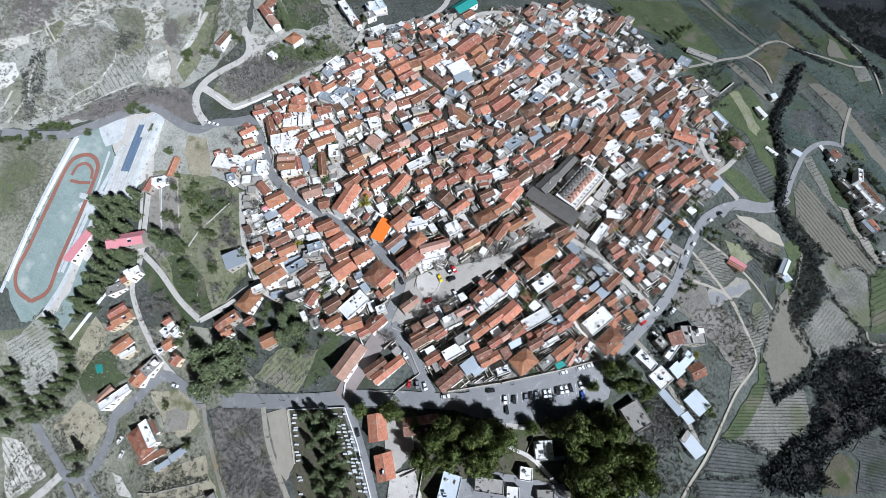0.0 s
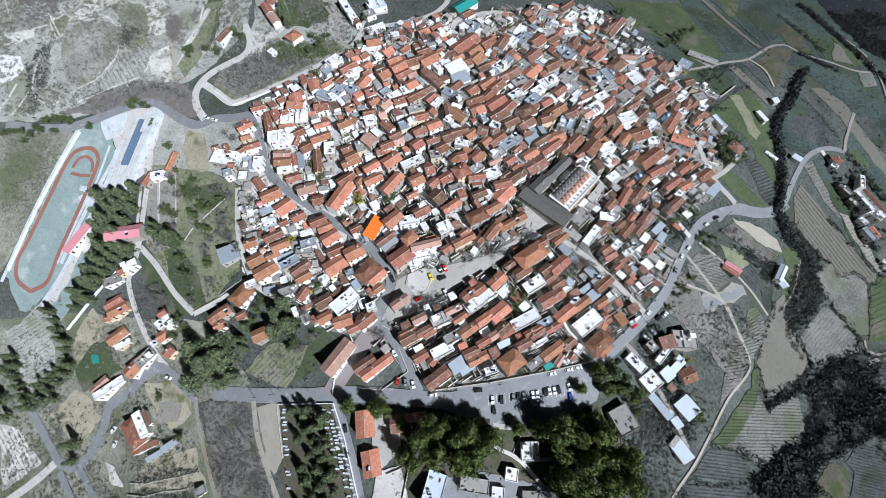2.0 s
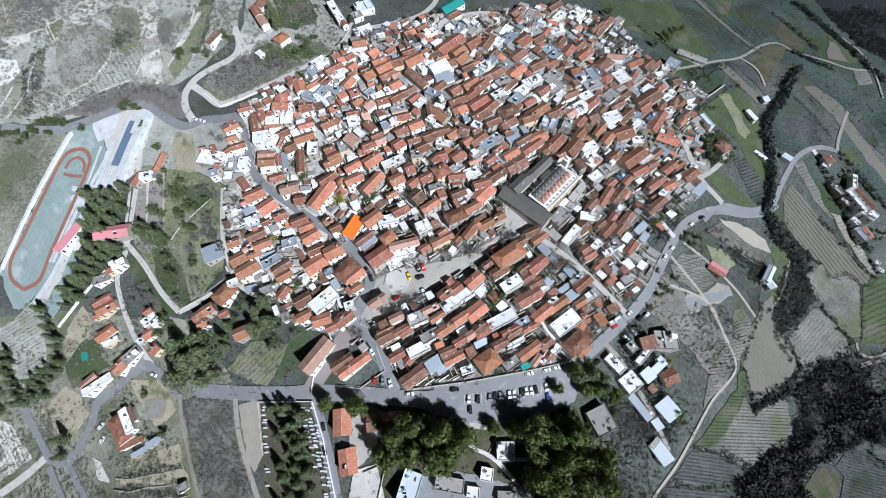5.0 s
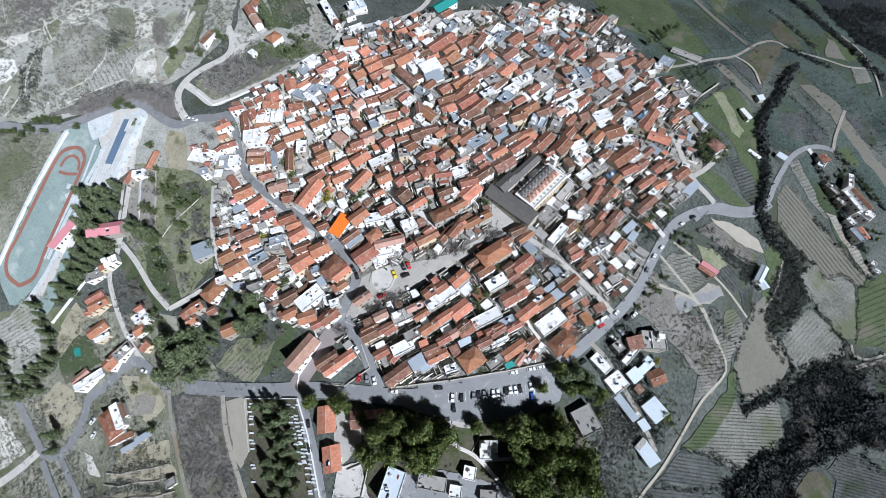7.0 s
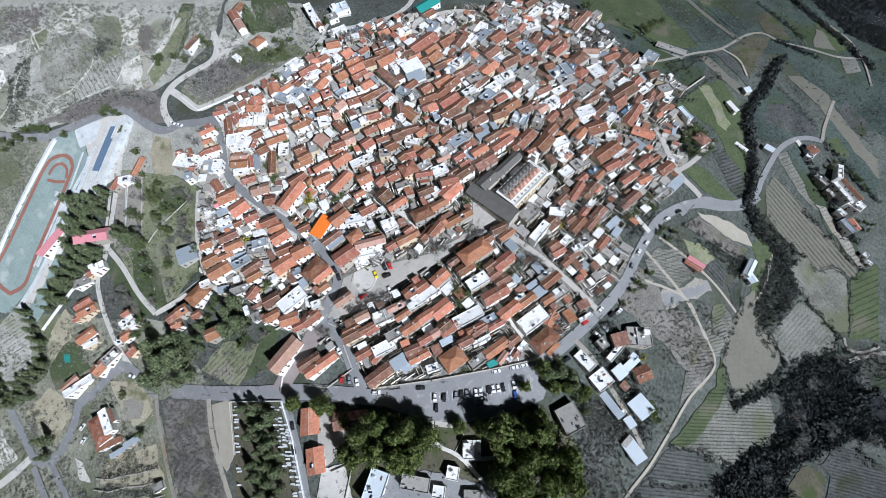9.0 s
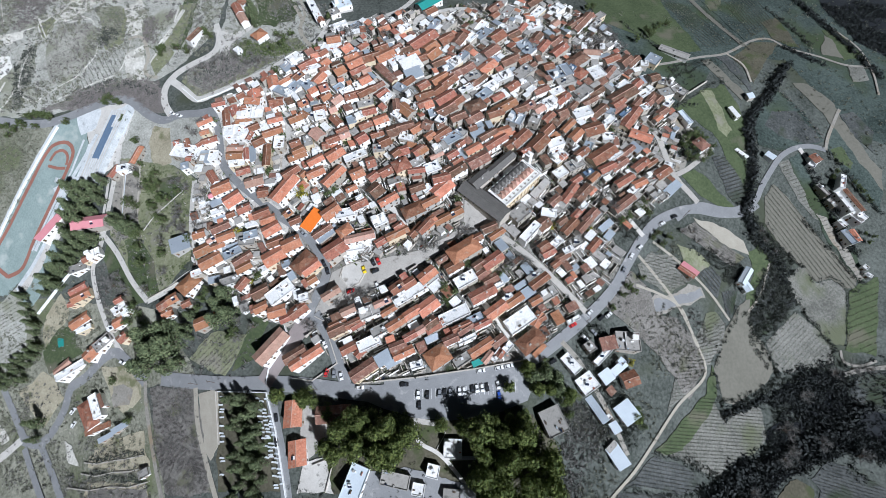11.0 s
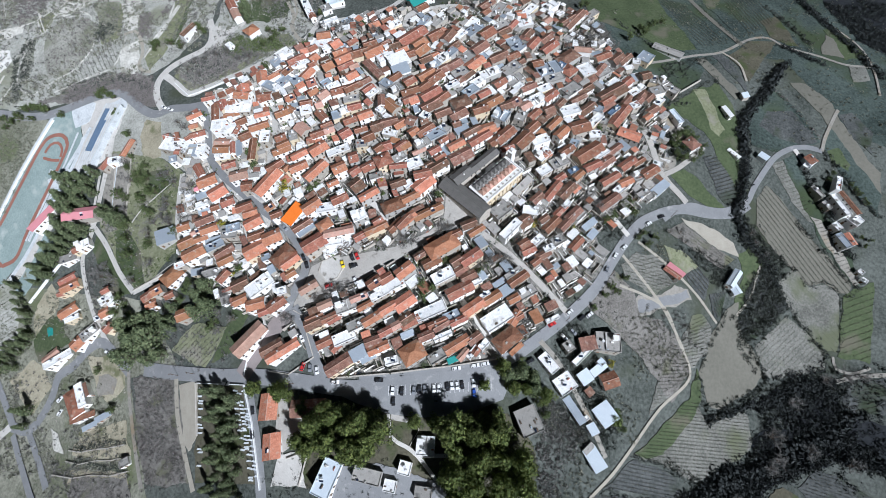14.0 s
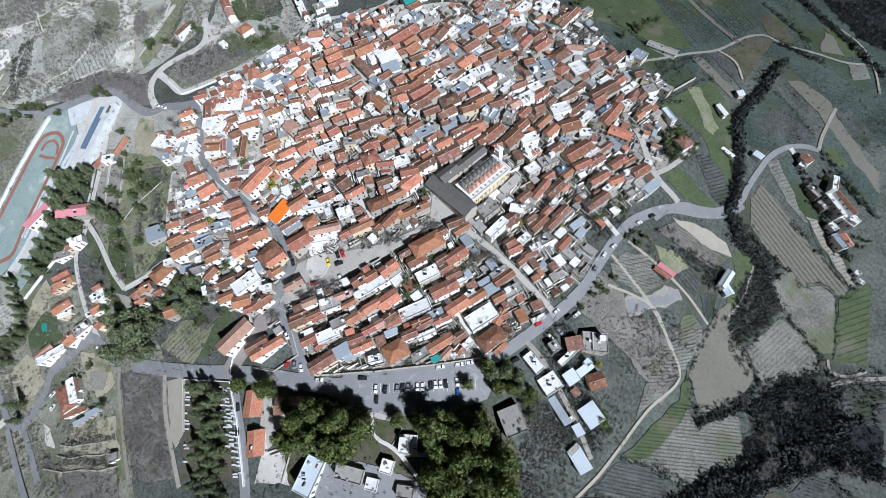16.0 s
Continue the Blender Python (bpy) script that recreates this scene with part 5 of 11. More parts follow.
sheet('field', [(212.3, 245.8), (218.1, 248.0), (238.7, 217.4), (233.5, 212.2)], BEIGE, 0.280, 'bare strip of land')
sheet('field', [(224.8, 251.5), (234.4, 254.2), (243.9, 226.9), (243.9, 219.1)], DARKSOIL, 0.292, 'dark plot')
sheet('field', [(319.8, 291.0), (324.1, 286.7), (325.6, 263.8), (309.1, 267.9)], BEIGE, 0.292, 'tan field')
sheet('field', [(324.7, 256.2), (336.6, 257.7), (335.1, 243.9), (322.3, 239.6)], SOIL, 0.294, 'pale plot')
sheet('field', [(321.4, 297.0), (333.4, 302.4), (341.7, 269.0), (325.0, 262.4)], GRASS, 0.286, 'green slope')
# far valley shade is put into this slope's ground colour
sheet('field', [(333.4, 354.2), (419.2, 361.5), (370.7, 262.9), (345.0, 286.1), (337.2, 322.0)], SHADEGROUND, 0.258, 'wooded slope with valley shade in its dark colour')
sheet('field', [(233.0, 55.4), (253.6, 72.9), (277.0, 51.9), (276.2, 46.5), (245.3, 38.0), (236.2, 47.2)], SOIL, 0.320, 'ploughed field')
sheet('field', [(213.6, 72.0), (221.4, 77.9), (221.9, 66.3), (225.3, 58.0), (234.2, 47.7), (235.4, 38.0), (229.9, 31.2), (205.1, 18.4), (199.1, 19.9), (194.8, 34.9), (200.8, 51.2)], BEIGE, 0.312, 'bare olive-beige field')
sheet('vineyard', [(145.8, 85.4), (156.4, 95.2), (176.0, 91.7), (183.4, 84.6), (167.9, 72.7), (150.8, 78.2)], SOIL, 0.316, 'dormant vineyard soil')
sheet('vineyard', [(181.9, 49.2), (197.9, 63.7), (201.5, 57.6), (193.1, 37.9), (186.8, 37.3)], SOIL, 0.326, 'dormant vineyard')
sheet('vineyard', [(170.6, 37.4), (181.8, 48.6), (185.4, 43.4), (187.7, 34.3), (175.0, 21.3), (162.2, 11.2), (165.1, 20.7)], SOIL, 0.328, 'dormant vineyard')
sheet('vineyard', [(152.7, -8.7), (187.1, 21.5), (192.9, 19.5), (197.8, 10.7), (206.6, 14.2), (223.7, 18.2), (226.9, 2.9), (216.9, -6.4), (204.3, -9.7), (190.6, -19.0), (177.9, -14.8), (165.2, -11.1)], SOIL, 0.332, 'dormant vineyard')
sheet('field', [(152.7, -8.4), (187.1, 21.5), (194.4, 38.0), (195.8, 22.7), (190.5, 13.3), (169.5, -7.7), (159.9, -9.6)], GRASS, 0.374, 'green vineyard edge')
sheet('vineyard', [(134.7, -24.9), (152.4, -10.9), (168.5, -14.6), (175.4, -18.7), (178.6, -25.7), (162.7, -28.4), (142.2, -24.8)], DARKSOIL, 0.336, 'dormant vineyard')
sheet('vineyard', [(130.1, -28.5), (141.9, -27.4), (178.5, -32.1), (175.1, -39.9), (124.4, -39.4)], DARKSOIL, 0.338, 'dormant vineyard')
# fallow field and gully: hill shade sits in the ground colour
sheet('field', [(225.2, 4.1), (243.3, 14.5), (252.3, 10.2), (250.9, -5.3), (228.2, -9.0)], SHADEGROUND, 0.320, 'dark fallow field')
sheet('field', [(190.1, -21.2), (208.3, -9.6), (226.2, -9.1), (250.9, -5.3), (256.3, 2.6), (266.2, 4.5), (271.1, -4.5), (259.1, -8.0), (242.2, -14.5), (224.4, -23.6), (216.4, -37.4), (181.1, -37.4)], SHADEGROUND, 0.332, 'overgrown gully with shade in its dark colour')
sheet('vineyard', [(250.7, -17.8), (262.8, -7.9), (276.4, -10.4), (295.9, -21.3), (289.1, -38.4), (244.9, -39.8), (254.6, -22.9)], DARKSOIL, 0.344, 'vineyard planted in a square grid')
sheet('field', [(225.3, -26.9), (241.4, -17.4), (250.1, -23.0), (244.2, -39.8), (217.5, -40.1)], GARDEN, 0.346, 'dark grassy plot')
# scrubland coloured near black for the shade lying on it
sheet('field', [(232.9, 24.4), (253.6, 39.2), (281.0, 40.7), (281.7, 24.3), (308.2, 19.0), (301.1, -6.3), (281.8, -4.1), (266.0, 3.9), (252.1, 9.6), (242.7, 21.7)], SHADEGROUND, 0.328, 'scrubland with shade in its dark colour')
sheet('field', [(284.1, 36.9), (314.0, 46.8), (309.8, 25.5), (285.2, 23.8)], DARKSOIL, 0.350, 'dark vineyard')
sheet('field', [(-94.6, 4.2), (-82.4, 5.1), (-78.2, -20.8), (-82.7, -29.4), (-91.1, -18.9)], DIRT, 0.352, 'bare earth plot')
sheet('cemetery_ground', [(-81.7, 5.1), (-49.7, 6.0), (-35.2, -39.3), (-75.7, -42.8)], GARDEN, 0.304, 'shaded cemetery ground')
sheet('field', [(-131.2, 5.6), (-97.5, 6.4), (-89.6, -16.0), (-78.9, -45.2), (-109.5, -48.0), (-120.5, -29.2)], LITTER, 0.356, 'overgrown terrace')
sheet('field', [(-161.0, 4.9), (-151.6, 6.3), (-144.4, 3.4), (-145.8, -5.5), (-157.2, -6.8), (-161.9, -2.0)], DIRTGREY, 0.458, 'wet grey ground on the building plot')
sheet('field', [(-173.5, 15.7), (-142.9, 16.1), (-136.7, -0.6), (-150.3, -10.2), (-162.4, -1.4)], YELLOWISH, 0.360, 'bare earth building plot')
sheet('vineyard', [(-280.8, 46.1), (-270.0, 50.4), (-253.1, 63.7), (-247.4, 57.4), (-242.7, 36.7), (-241.5, 23.0), (-255.5, 8.6), (-260.6, 12.3), (-272.3, 31.1)], HILLSIDE, 0.362, 'pale dormant vineyard')
sheet('field', [(-71.6, 23.9), (-63.0, 43.8), (-52.5, 40.8), (-60.9, 21.2), (-74.4, 15.4)], GRASS, 0.364, 'green strip')
sheet('vineyard', [(-104.6, 20.9), (-90.9, 35.6), (-65.6, 35.3), (-77.7, 12.6)], OLIVE, 0.366, 'grassy dormant vineyard')
sheet('vineyard', [(-275.7, -10.6), (-263.7, -10.1), (-241.7, -30.6), (-263.0, -47.8)], PALE, 0.368, 'pale vineyard terraces')
sheet('field', [(-171.2, -27.2), (-132.3, -18.3), (-130.0, -27.9), (-169.0, -35.0)], YELLOWISH, 0.370, 'dry terrace')
sheet('field', [(-165.8, -37.7), (-130.3, -31.1), (-127.2, -38.9), (-163.6, -41.1)], YELLOWISH, 0.372, 'pale terrace')
sheet('field', [(-170.2, -48.1), (-125.6, -45.0), (-120.3, -51.7), (-169.8, -56.2)], YELLOWISH, 0.374, 'pale terrace')
sheet('field', [(-196.3, -28.1), (-188.4, -29.2), (-179.7, -40.8), (-187.8, -39.9)], PALE, 0.376, 'pale rocky bank')
sheet('yard', [(-25.5, -25.4), (-13.9, -20.8), (-10.0, -37.3), (-27.6, -38.6)], CONCRETE, 0.628, 'concrete school yard')
sheet('yard', [(3.6, -27.3), (25.5, -22.4), (58.2, -28.3), (59.7, -37.8), (4.3, -40.7)], ASPHALT, 0.630, 'grey tarmac yard')
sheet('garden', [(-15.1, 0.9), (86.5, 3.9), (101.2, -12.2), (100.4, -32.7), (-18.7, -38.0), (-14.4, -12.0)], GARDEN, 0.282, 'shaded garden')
sheet('yard', [(-30.7, 8.2), (-15.1, -0.4), (-14.3, -14.5), (-25.5, -25.4), (-29.4, -12.7)], PAVING, 0.584, 'pale paved forecourt')
sheet('yard', [(-141.4, 248.8), (-131.7, 248.8), (-120.8, 232.4), (-131.1, 227.6)], CONCRETE, 0.406, 'pale gravel yard')
ribbon('road', [(-123.5, 10.3), (-95.8, 9.4), (-66.8, 9.4), (-50.0, 10.4), (-30.8, 10.3), (-12.6, 9.3), (1.9, 8.5), (18.9, 8.6)], 7.5, ASPHALT, 0.500, 'grey asphalt road below the village')
ribbon('road', [(13.1, 12.2), (29.8, 14.7), (52.1, 19.5), (72.0, 24.0), (86.9, 30.0), (101.2, 41.0), (118.4, 56.2), (131.6, 70.7), (141.0, 86.2), (151.4, 102.1), (162.6, 114.3), (184.1, 125.2), (205.0, 126.5), (222.2, 130.1), (232.3, 137.0)], 5.6, ASPHALT, 0.502, 'grey asphalt road past the car park')
ribbon('road', [(152.5, 226.0), (184.3, 237.3), (210.8, 248.5), (232.9, 256.4), (257.6, 274.6), (272.9, 279.0), (283.6, 270.6), (305.3, 264.1), (323.8, 257.3), (344.9, 258.1)], 2.1, DIRTGREY, 0.506, 'pale country lane')
ribbon('road', [(-124.0, 178.4), (-116.0, 165.0), (-109.5, 149.3), (-104.3, 136.7), (-93.9, 125.3), (-76.3, 112.6), (-59.7, 100.5), (-44.7, 91.6), (-33.0, 82.1), (-25.6, 72.7), (-22.4, 64.7), (-25.4, 56.1), (-28.5, 48.5), (-29.9, 42.0)], 5, ASPHALT, 0.508, 'village street between houses')
ribbon('road', [(-29.9, 42.0), (-35.7, 34.6), (-41.4, 26.3), (-47.3, 18.6), (-52.7, 10.3)], 9, REDPAVE, 0.510, 'pinkish paved street')
ribbon('road', [(-26.4, 44.8), (-17.0, 33.1), (-11.6, 21.9), (-6.3, 11.6)], 6, ASPHALT, 0.512, 'street down to the car park')
ribbon('road', [(-122.8, 178.3), (-133.9, 176.6), (-148.4, 176.3), (-158.8, 172.6), (-171.6, 177.4), (-190.0, 189.0), (-202.4, 189.0), (-214.8, 184.9), (-233.8, 176.7), (-249.7, 172.0), (-270.8, 171.7), (-293.0, 174.0)], 6, ASPHALT, 0.514, 'asphalt road above the sports ground')
ribbon('road', [(-154.7, 176.6), (-161.8, 185.6), (-165.0, 197.7), (-160.1, 209.0), (-150.8, 217.2), (-136.5, 227.7), (-135.3, 240.7), (-142.2, 255.4)], 5, CONCRETE, 0.516, 'pale uphill road')
ribbon('road', [(-163.5, 205.3), (-152.3, 198.2), (-137.4, 187.9), (-124.4, 192.4), (-105.8, 201.3), (-88.1, 210.7), (-74.8, 221.5)], 5, CONCRETE, 0.518, 'pale concrete road behind the houses')
ribbon('road', [(-192.3, 176.8), (-187.1, 146.2), (-186.2, 123.2), (-185.7, 95.8), (-187.5, 83.6), (-190.2, 73.4), (-183.1, 56.4), (-171.9, 39.1), (-162.5, 28.5), (-150.5, 19.1), (-135.8, 9.7)], 3.5, CONCRETE, 0.520, 'pale concrete lane')
ribbon('road', [(-184.4, 93.3), (-171.7, 82.3), (-155.6, 64.8), (-141.0, 52.9)], 3.5, CONCRETE, 0.522, 'pale garden lane')
ribbon('road', [(-141.0, 52.9), (-128.3, 57.9), (-113.5, 66.8), (-104.6, 70.8)], 3.5, CONCRETE, 0.524, 'narrow lane at the village edge')
ribbon('road', [(-122.0, 126.1), (-119.0, 107.4), (-114.2, 89.7), (-103.7, 70.1), (-94.2, 62.7), (-78.5, 56.0)], 3.5, CONCRETE, 0.526, 'narrow lane beside gardens')
ribbon('road', [(-135.6, 7.9), (-153.2, 20.0), (-163.3, 23.7), (-173.9, 18.9), (-184.9, 9.1), (-196.8, 2.3), (-199.5, -9.1), (-205.8, -22.3), (-214.9, -31.1), (-230.8, -30.1)], 6, ASPHALT, 0.528, 'grey road between the lower houses')
ribbon('road', [(-230.8, -30.1), (-244.3, -42.0), (-260.2, -53.9)], 5, CONCRETE, 0.530, 'pale track')
ribbon('road', [(-214.9, -31.1), (-198.8, -46.8), (-185.2, -60.4)], 4.5, ASPHALT, 0.532, 'grey farm road')
ribbon('road', [(-257.5, 2.1), (-238.1, -20.0), (-228.6, -29.9)], 5, ASPHALT, 0.534, 'grey farm road by the grove')
ribbon('road', [(-135.7, 8.5), (-132.2, -6.4), (-122.3, -30.8), (-111.6, -50.9)], 2.6, DIRTGREY, 0.536, 'concrete lane beside the scrub')
ribbon('road', [(-49.2, 7.7), (-43.8, -8.2), (-37.7, -26.2), (-32.4, -46.0)], 6, ASPHALT, 0.538, 'street beside the cemetery')
ribbon('road', [(-97.5, 6.4), (-93.9, -10.6), (-86.6, -26.9), (-75.1, -47.4)], 3, DIRT, 0.540, 'dirt track beside the cemetery plot')
ribbon('road', [(145.2, 74.2), (159.9, 71.6), (173.4, 66.4), (180.9, 51.6), (188.0, 32.8), (168.3, 14.4), (151.1, -6.0), (140.1, -18.6), (128.4, -29.5), (121.5, -37.0)], 1.5, DIRT, 0.542, 'dirt track between vineyards')
ribbon('road', [(101.1, 39.3), (110.5, 30.7), (119.8, 17.7), (129.1, 3.2), (136.6, -11.3)], 2.6, DIRTGREY, 0.544, 'concrete lane between sheds')
ribbon('road', [(232.9, 256.4), (243.0, 246.1), (244.7, 229.6)], 1.6, DIRT, 0.550, 'dirt track through the fields')
ribbon('road', [(-74.8, 221.5), (-61.1, 228.7), (-54.2, 248.8), (-34.6, 254.5), (-11.1, 264.6), (0.2, 278.5), (5.4, 297.1)], 4, CONCRETE, 0.552, 'pale road above the village')
ribbon('road', [(8.5, 244.8), (9.7, 259.7), (21.6, 267.8), (38.0, 274.0), (50.5, 273.4)], 5, CONCRETE, 0.554, 'pale bending road')
ribbon('road', [(-86.5, 275.9), (-76.9, 259.2), (-75.4, 246.9), (-65.7, 231.8), (-59.1, 228.5)], 2.6, DIRT, 0.556, 'winding footpath')
ribbon('road', [(-203.7, 238.4), (-196.7, 241.7), (-191.1, 237.1), (-184.7, 223.8), (-184.8, 213.6), (-180.3, 208.2), (-173.4, 207.3)], 2.4, DIRT, 0.558, 'winding dirt path')
ribbon('road', [(-170.7, 269.2), (-174.1, 250.6), (-180.1, 232.6)], 3, PALE, 0.560, 'pale eroded track')
ribbon('road', [(330.3, 302.0), (341.6, 278.9), (342.0, 254.7), (337.3, 229.2)], 1.6, DIRTGREY, 0.562, 'pale hillside lane')
ribbon('road', [(219.5, 332.4), (232.3, 299.0), (250.4, 266.8)], 4, BEIGE, 0.564, 'bare strip of earth')
ribbon('road', [(281.6, 40.1), (294.4, 44.0), (314.0, 46.8)], 2.4, DIRTGREY, 0.570, 'pale farm road')
ribbon('road', [(45.7, 70.3), (57.5, 56.9), (72.1, 41.4), (79.4, 32.4)], 3, CONCRETE, 0.572, 'lane between house rows')
ribbon('road', [(51.5, 96.7), (66.8, 90.2), (82.0, 81.0), (94.4, 71.9), (106.9, 61.6), (114.9, 55.2)], 3.2, PAVING, 0.574, 'street beside the monastery')
ribbon('road', [(-65.9, 167.2), (-61.2, 147.5), (-59.5, 131.4), (-55.0, 119.8)], 3, CONCRETE, 0.576, 'steep village lane')
ribbon('road', [(0.8, 183.2), (1.3, 162.3), (1.8, 147.3)], 3, CONCRETE, 0.578, 'steep village lane')
ribbon('road', [(-26.3, 132.6), (-7.8, 113.4), (2.4, 104.7), (15.2, 96.5), (20.3, 84.1)], 3, CONCRETE, 0.580, 'village lane')
ribbon('road', [(-17.1, 206.7), (-6.6, 193.3), (1.8, 178.3)], 3, CONCRETE, 0.582, 'village lane')
ribbon('path', [(28.9, -1.1), (31.2, -11.0), (38.4, -14.4), (44.4, -17.9), (52.7, -26.1), (61.0, -35.4)], 1.8, CONCRETE, 0.584, 'pale garden path')
ribbon('path', [(44.4, -17.6), (59.5, -16.5)], 1.8, CONCRETE, 0.586, 'pale garden path')
ribbon('path', [(30.4, -2.3), (41.4, -3.1)], 2.5, PAVING, 0.588, 'pale stone path')
ribbon('terrace_bank', [(-279.6, 256.2), (-273.1, 247.1), (-265.2, 235.7)], 1.0, PALE, 0.590, 'pale stony terrace bank')
ribbon('terrace_bank', [(-266.6, 242.3), (-262.7, 252.2), (-257.7, 255.4), (-244.0, 257.0), (-235.8, 254.4)], 1.0, PALE, 0.592, 'pale stony terrace bank')
ribbon('terrace_bank', [(-224.9, 231.6), (-224.7, 223.8), (-230.4, 212.6), (-235.5, 205.6), (-246.4, 198.7), (-261.7, 187.1)], 1.0, PALE, 0.594, 'pale stony terrace bank')
ribbon('terrace_bank', [(-201.6, 236.6), (-201.6, 226.1), (-202.4, 215.1), (-206.6, 208.4), (-218.5, 202.9), (-233.3, 195.1), (-244.6, 189.6)], 1.0, PALE, 0.596, 'pale stony terrace bank')
ribbon('terrace_bank', [(-326.3, 283.3), (-313.3, 261.6), (-307.2, 252.0), (-307.7, 241.6)], 1.0, PALE, 0.598, 'pale stony terrace bank')
ribbon('terrace_bank', [(-265.1, 187.1), (-274.7, 193.2), (-278.5, 203.5), (-277.1, 220.4)], 1.0, PALE, 0.600, 'pale stony terrace bank')
ribbon('terrace_bank', [(-309.0, 239.8), (-297.6, 240.9), (-287.0, 243.4)], 1.0, PALE, 0.602, 'pale stony terrace bank')
ribbon('terrace_bank', [(-267.6, 258.2), (-272.7, 251.0), (-278.4, 255.1), (-284.8, 253.2)], 1.0, PALE, 0.604, 'pale stony terrace bank')
ribbon('road', [(127.6, 124.6), (139.4, 114.3), (151.4, 102.8)], 3, CONCRETE, 0.608, 'village lane')

# ---- sports ground, square and walls ----
ribbon('running_track', [(-262.9, 69.1), (-273.2, 76.2), (-274.5, 87.6), (-266.5, 102.7), (-255.1, 128.1), (-245.8, 150.2), (-239.8, 157.0), (-230.3, 158.1), (-224.4, 151.7), (-226.3, 139.5), (-234.5, 115.4), (-244.3, 92.2), (-251.2, 74.9), (-262.9, 69.1)], 2.6, TRACKRED, 0.5, 'red running track round the sports ground', 'track')
ribbon('walkway', [(-284.8, 75.1), (-276.9, 93.0), (-259.9, 131.2), (-241.8, 170.4), (-238.4, 174.3)], 2.4, STANDWHITE, 0.48, 'white walkway beside the track', 'walkway')
ribbon('walkway', [(-254.2, 60.9), (-241.1, 78.3), (-228.9, 102.9), (-215.4, 136.5), (-212.3, 157.0)], 3.0, STANDWHITE, 0.48, 'white steps beside the track', 'walkway')
sheet('white_terrace', [(-229.5, 180.0), (-219.4, 183.2), (-209.8, 181.1), (-211.4, 168.9), (-220.7, 163.1), (-226.3, 170.3)], STANDWHITE, 0.5, 'white terrace at the sports ground')
sheet('white_terrace', [(-199.5, 181.1), (-188.2, 186.4), (-184.0, 180.8), (-188.1, 158.2), (-195.2, 142.7), (-199.6, 142.9)], STANDWHITE, 0.5, 'white terrace at the sports ground')
sheet('tennis_court', [(-249.9, 55.7), (-236.0, 74.7), (-228.0, 92.1), (-217.5, 88.3), (-229.7, 60.7), (-240.1, 50.5)], TRACKGREEN, 0.5, 'grey-green hard court')
wall_run('stand_step', [(-213.1, 131.9), (-200.9, 181.9)], 0.50, 1.25, STANDWHITE, 'white concrete step of the spectator stand', 'stand')
wall_run('stand_step', [(-211.9, 131.6), (-199.6, 181.6)], 0.82, 0.95, CONCRETE, 'white concrete step of the spectator stand', 'stand')
wall_run('stand_step', [(-210.6, 131.3), (-198.4, 181.3)], 1.14, 1.25, STANDWHITE, 'white concrete step of the spectator stand', 'stand')
wall_run('seat_row', [(-206.9, 146.3), (-199.3, 177.3)], 1.54, 0.55, ROOF['B'], 'blue plastic seat row of the spectator stand', 'stand')
wall_run('stand_step', [(-209.3, 130.9), (-197.1, 181.0)], 1.46, 0.95, CONCRETE, 'white concrete step of the spectator stand', 'stand')
wall_run('seat_row', [(-205.7, 146.0), (-198.1, 177.0)], 1.86, 0.55, ROOF['B'], 'blue plastic seat row of the spectator stand', 'stand')
wall_run('stand_step', [(-208.1, 130.6), (-195.8, 180.7)], 1.78, 1.25, STANDWHITE, 'white concrete step of the spectator stand', 'stand')
wall_run('seat_row', [(-204.4, 145.6), (-196.8, 176.7)], 2.18, 0.55, ROOF['B'], 'blue plastic seat row of the spectator stand', 'stand')
wall_run('stand_step', [(-206.8, 130.3), (-194.6, 180.4)], 2.10, 0.95, CONCRETE, 'white concrete step of the spectator stand', 'stand')
wall_run('seat_row', [(-203.1, 145.3), (-195.6, 176.4)], 2.50, 0.55, ROOF['B'], 'blue plastic seat row of the spectator stand', 'stand')
wall_run('stand_step', [(-205.6, 130.0), (-193.3, 180.1)], 2.42, 1.25, STANDWHITE, 'white concrete step of the spectator stand', 'stand')
wall_run('seat_row', [(-201.9, 145.0), (-196.4, 167.5)], 2.82, 0.55, ROOF['B'], 'blue plastic seat row of the spectator stand', 'stand')
wall_run('stand_step', [(-204.3, 129.7), (-192.1, 179.7)], 2.74, 0.95, CONCRETE, 'white concrete step of the spectator stand', 'stand')
wall_run('seat_row', [(-200.6, 144.7), (-195.1, 167.2)], 3.14, 0.55, ROOF['B'], 'blue plastic seat row of the spectator stand', 'stand')
wall_run('stand_step', [(-203.0, 129.4), (-190.8, 179.4)], 3.06, 1.25, STANDWHITE, 'white concrete step of the spectator stand', 'stand')
wall_run('stand_step', [(-201.8, 129.1), (-189.5, 179.1)], 3.38, 0.95, CONCRETE, 'white concrete step of the spectator stand', 'stand')
wall_run('stand_step', [(-200.5, 128.8), (-188.3, 178.8)], 3.70, 1.25, STANDWHITE, 'white concrete step of the spectator stand', 'stand')
wall_run('stand_step', [(-199.2, 128.5), (-187.0, 178.5)], 4.02, 0.95, CONCRETE, 'white concrete step of the spectator stand', 'stand')
wall_run('stand_step', [(-198.0, 128.2), (-185.7, 178.2)], 4.34, 1.25, STANDWHITE, 'white concrete step of the spectator stand', 'stand')
ribbon('running_track', [(-241.5, 145.5), (-238.3, 151.2), (-232.6, 152.7), (-228.0, 148.7), (-227.7, 142.6)], 2.0, TRACKRED, 0.52, 'red curved run-up area', 'track')
ribbon('running_track', [(-242.2, 142.1), (-234.6, 140.4), (-228.1, 140.3)], 2.0, TRACKRED, 0.53, 'faded red run-up strip', 'track')
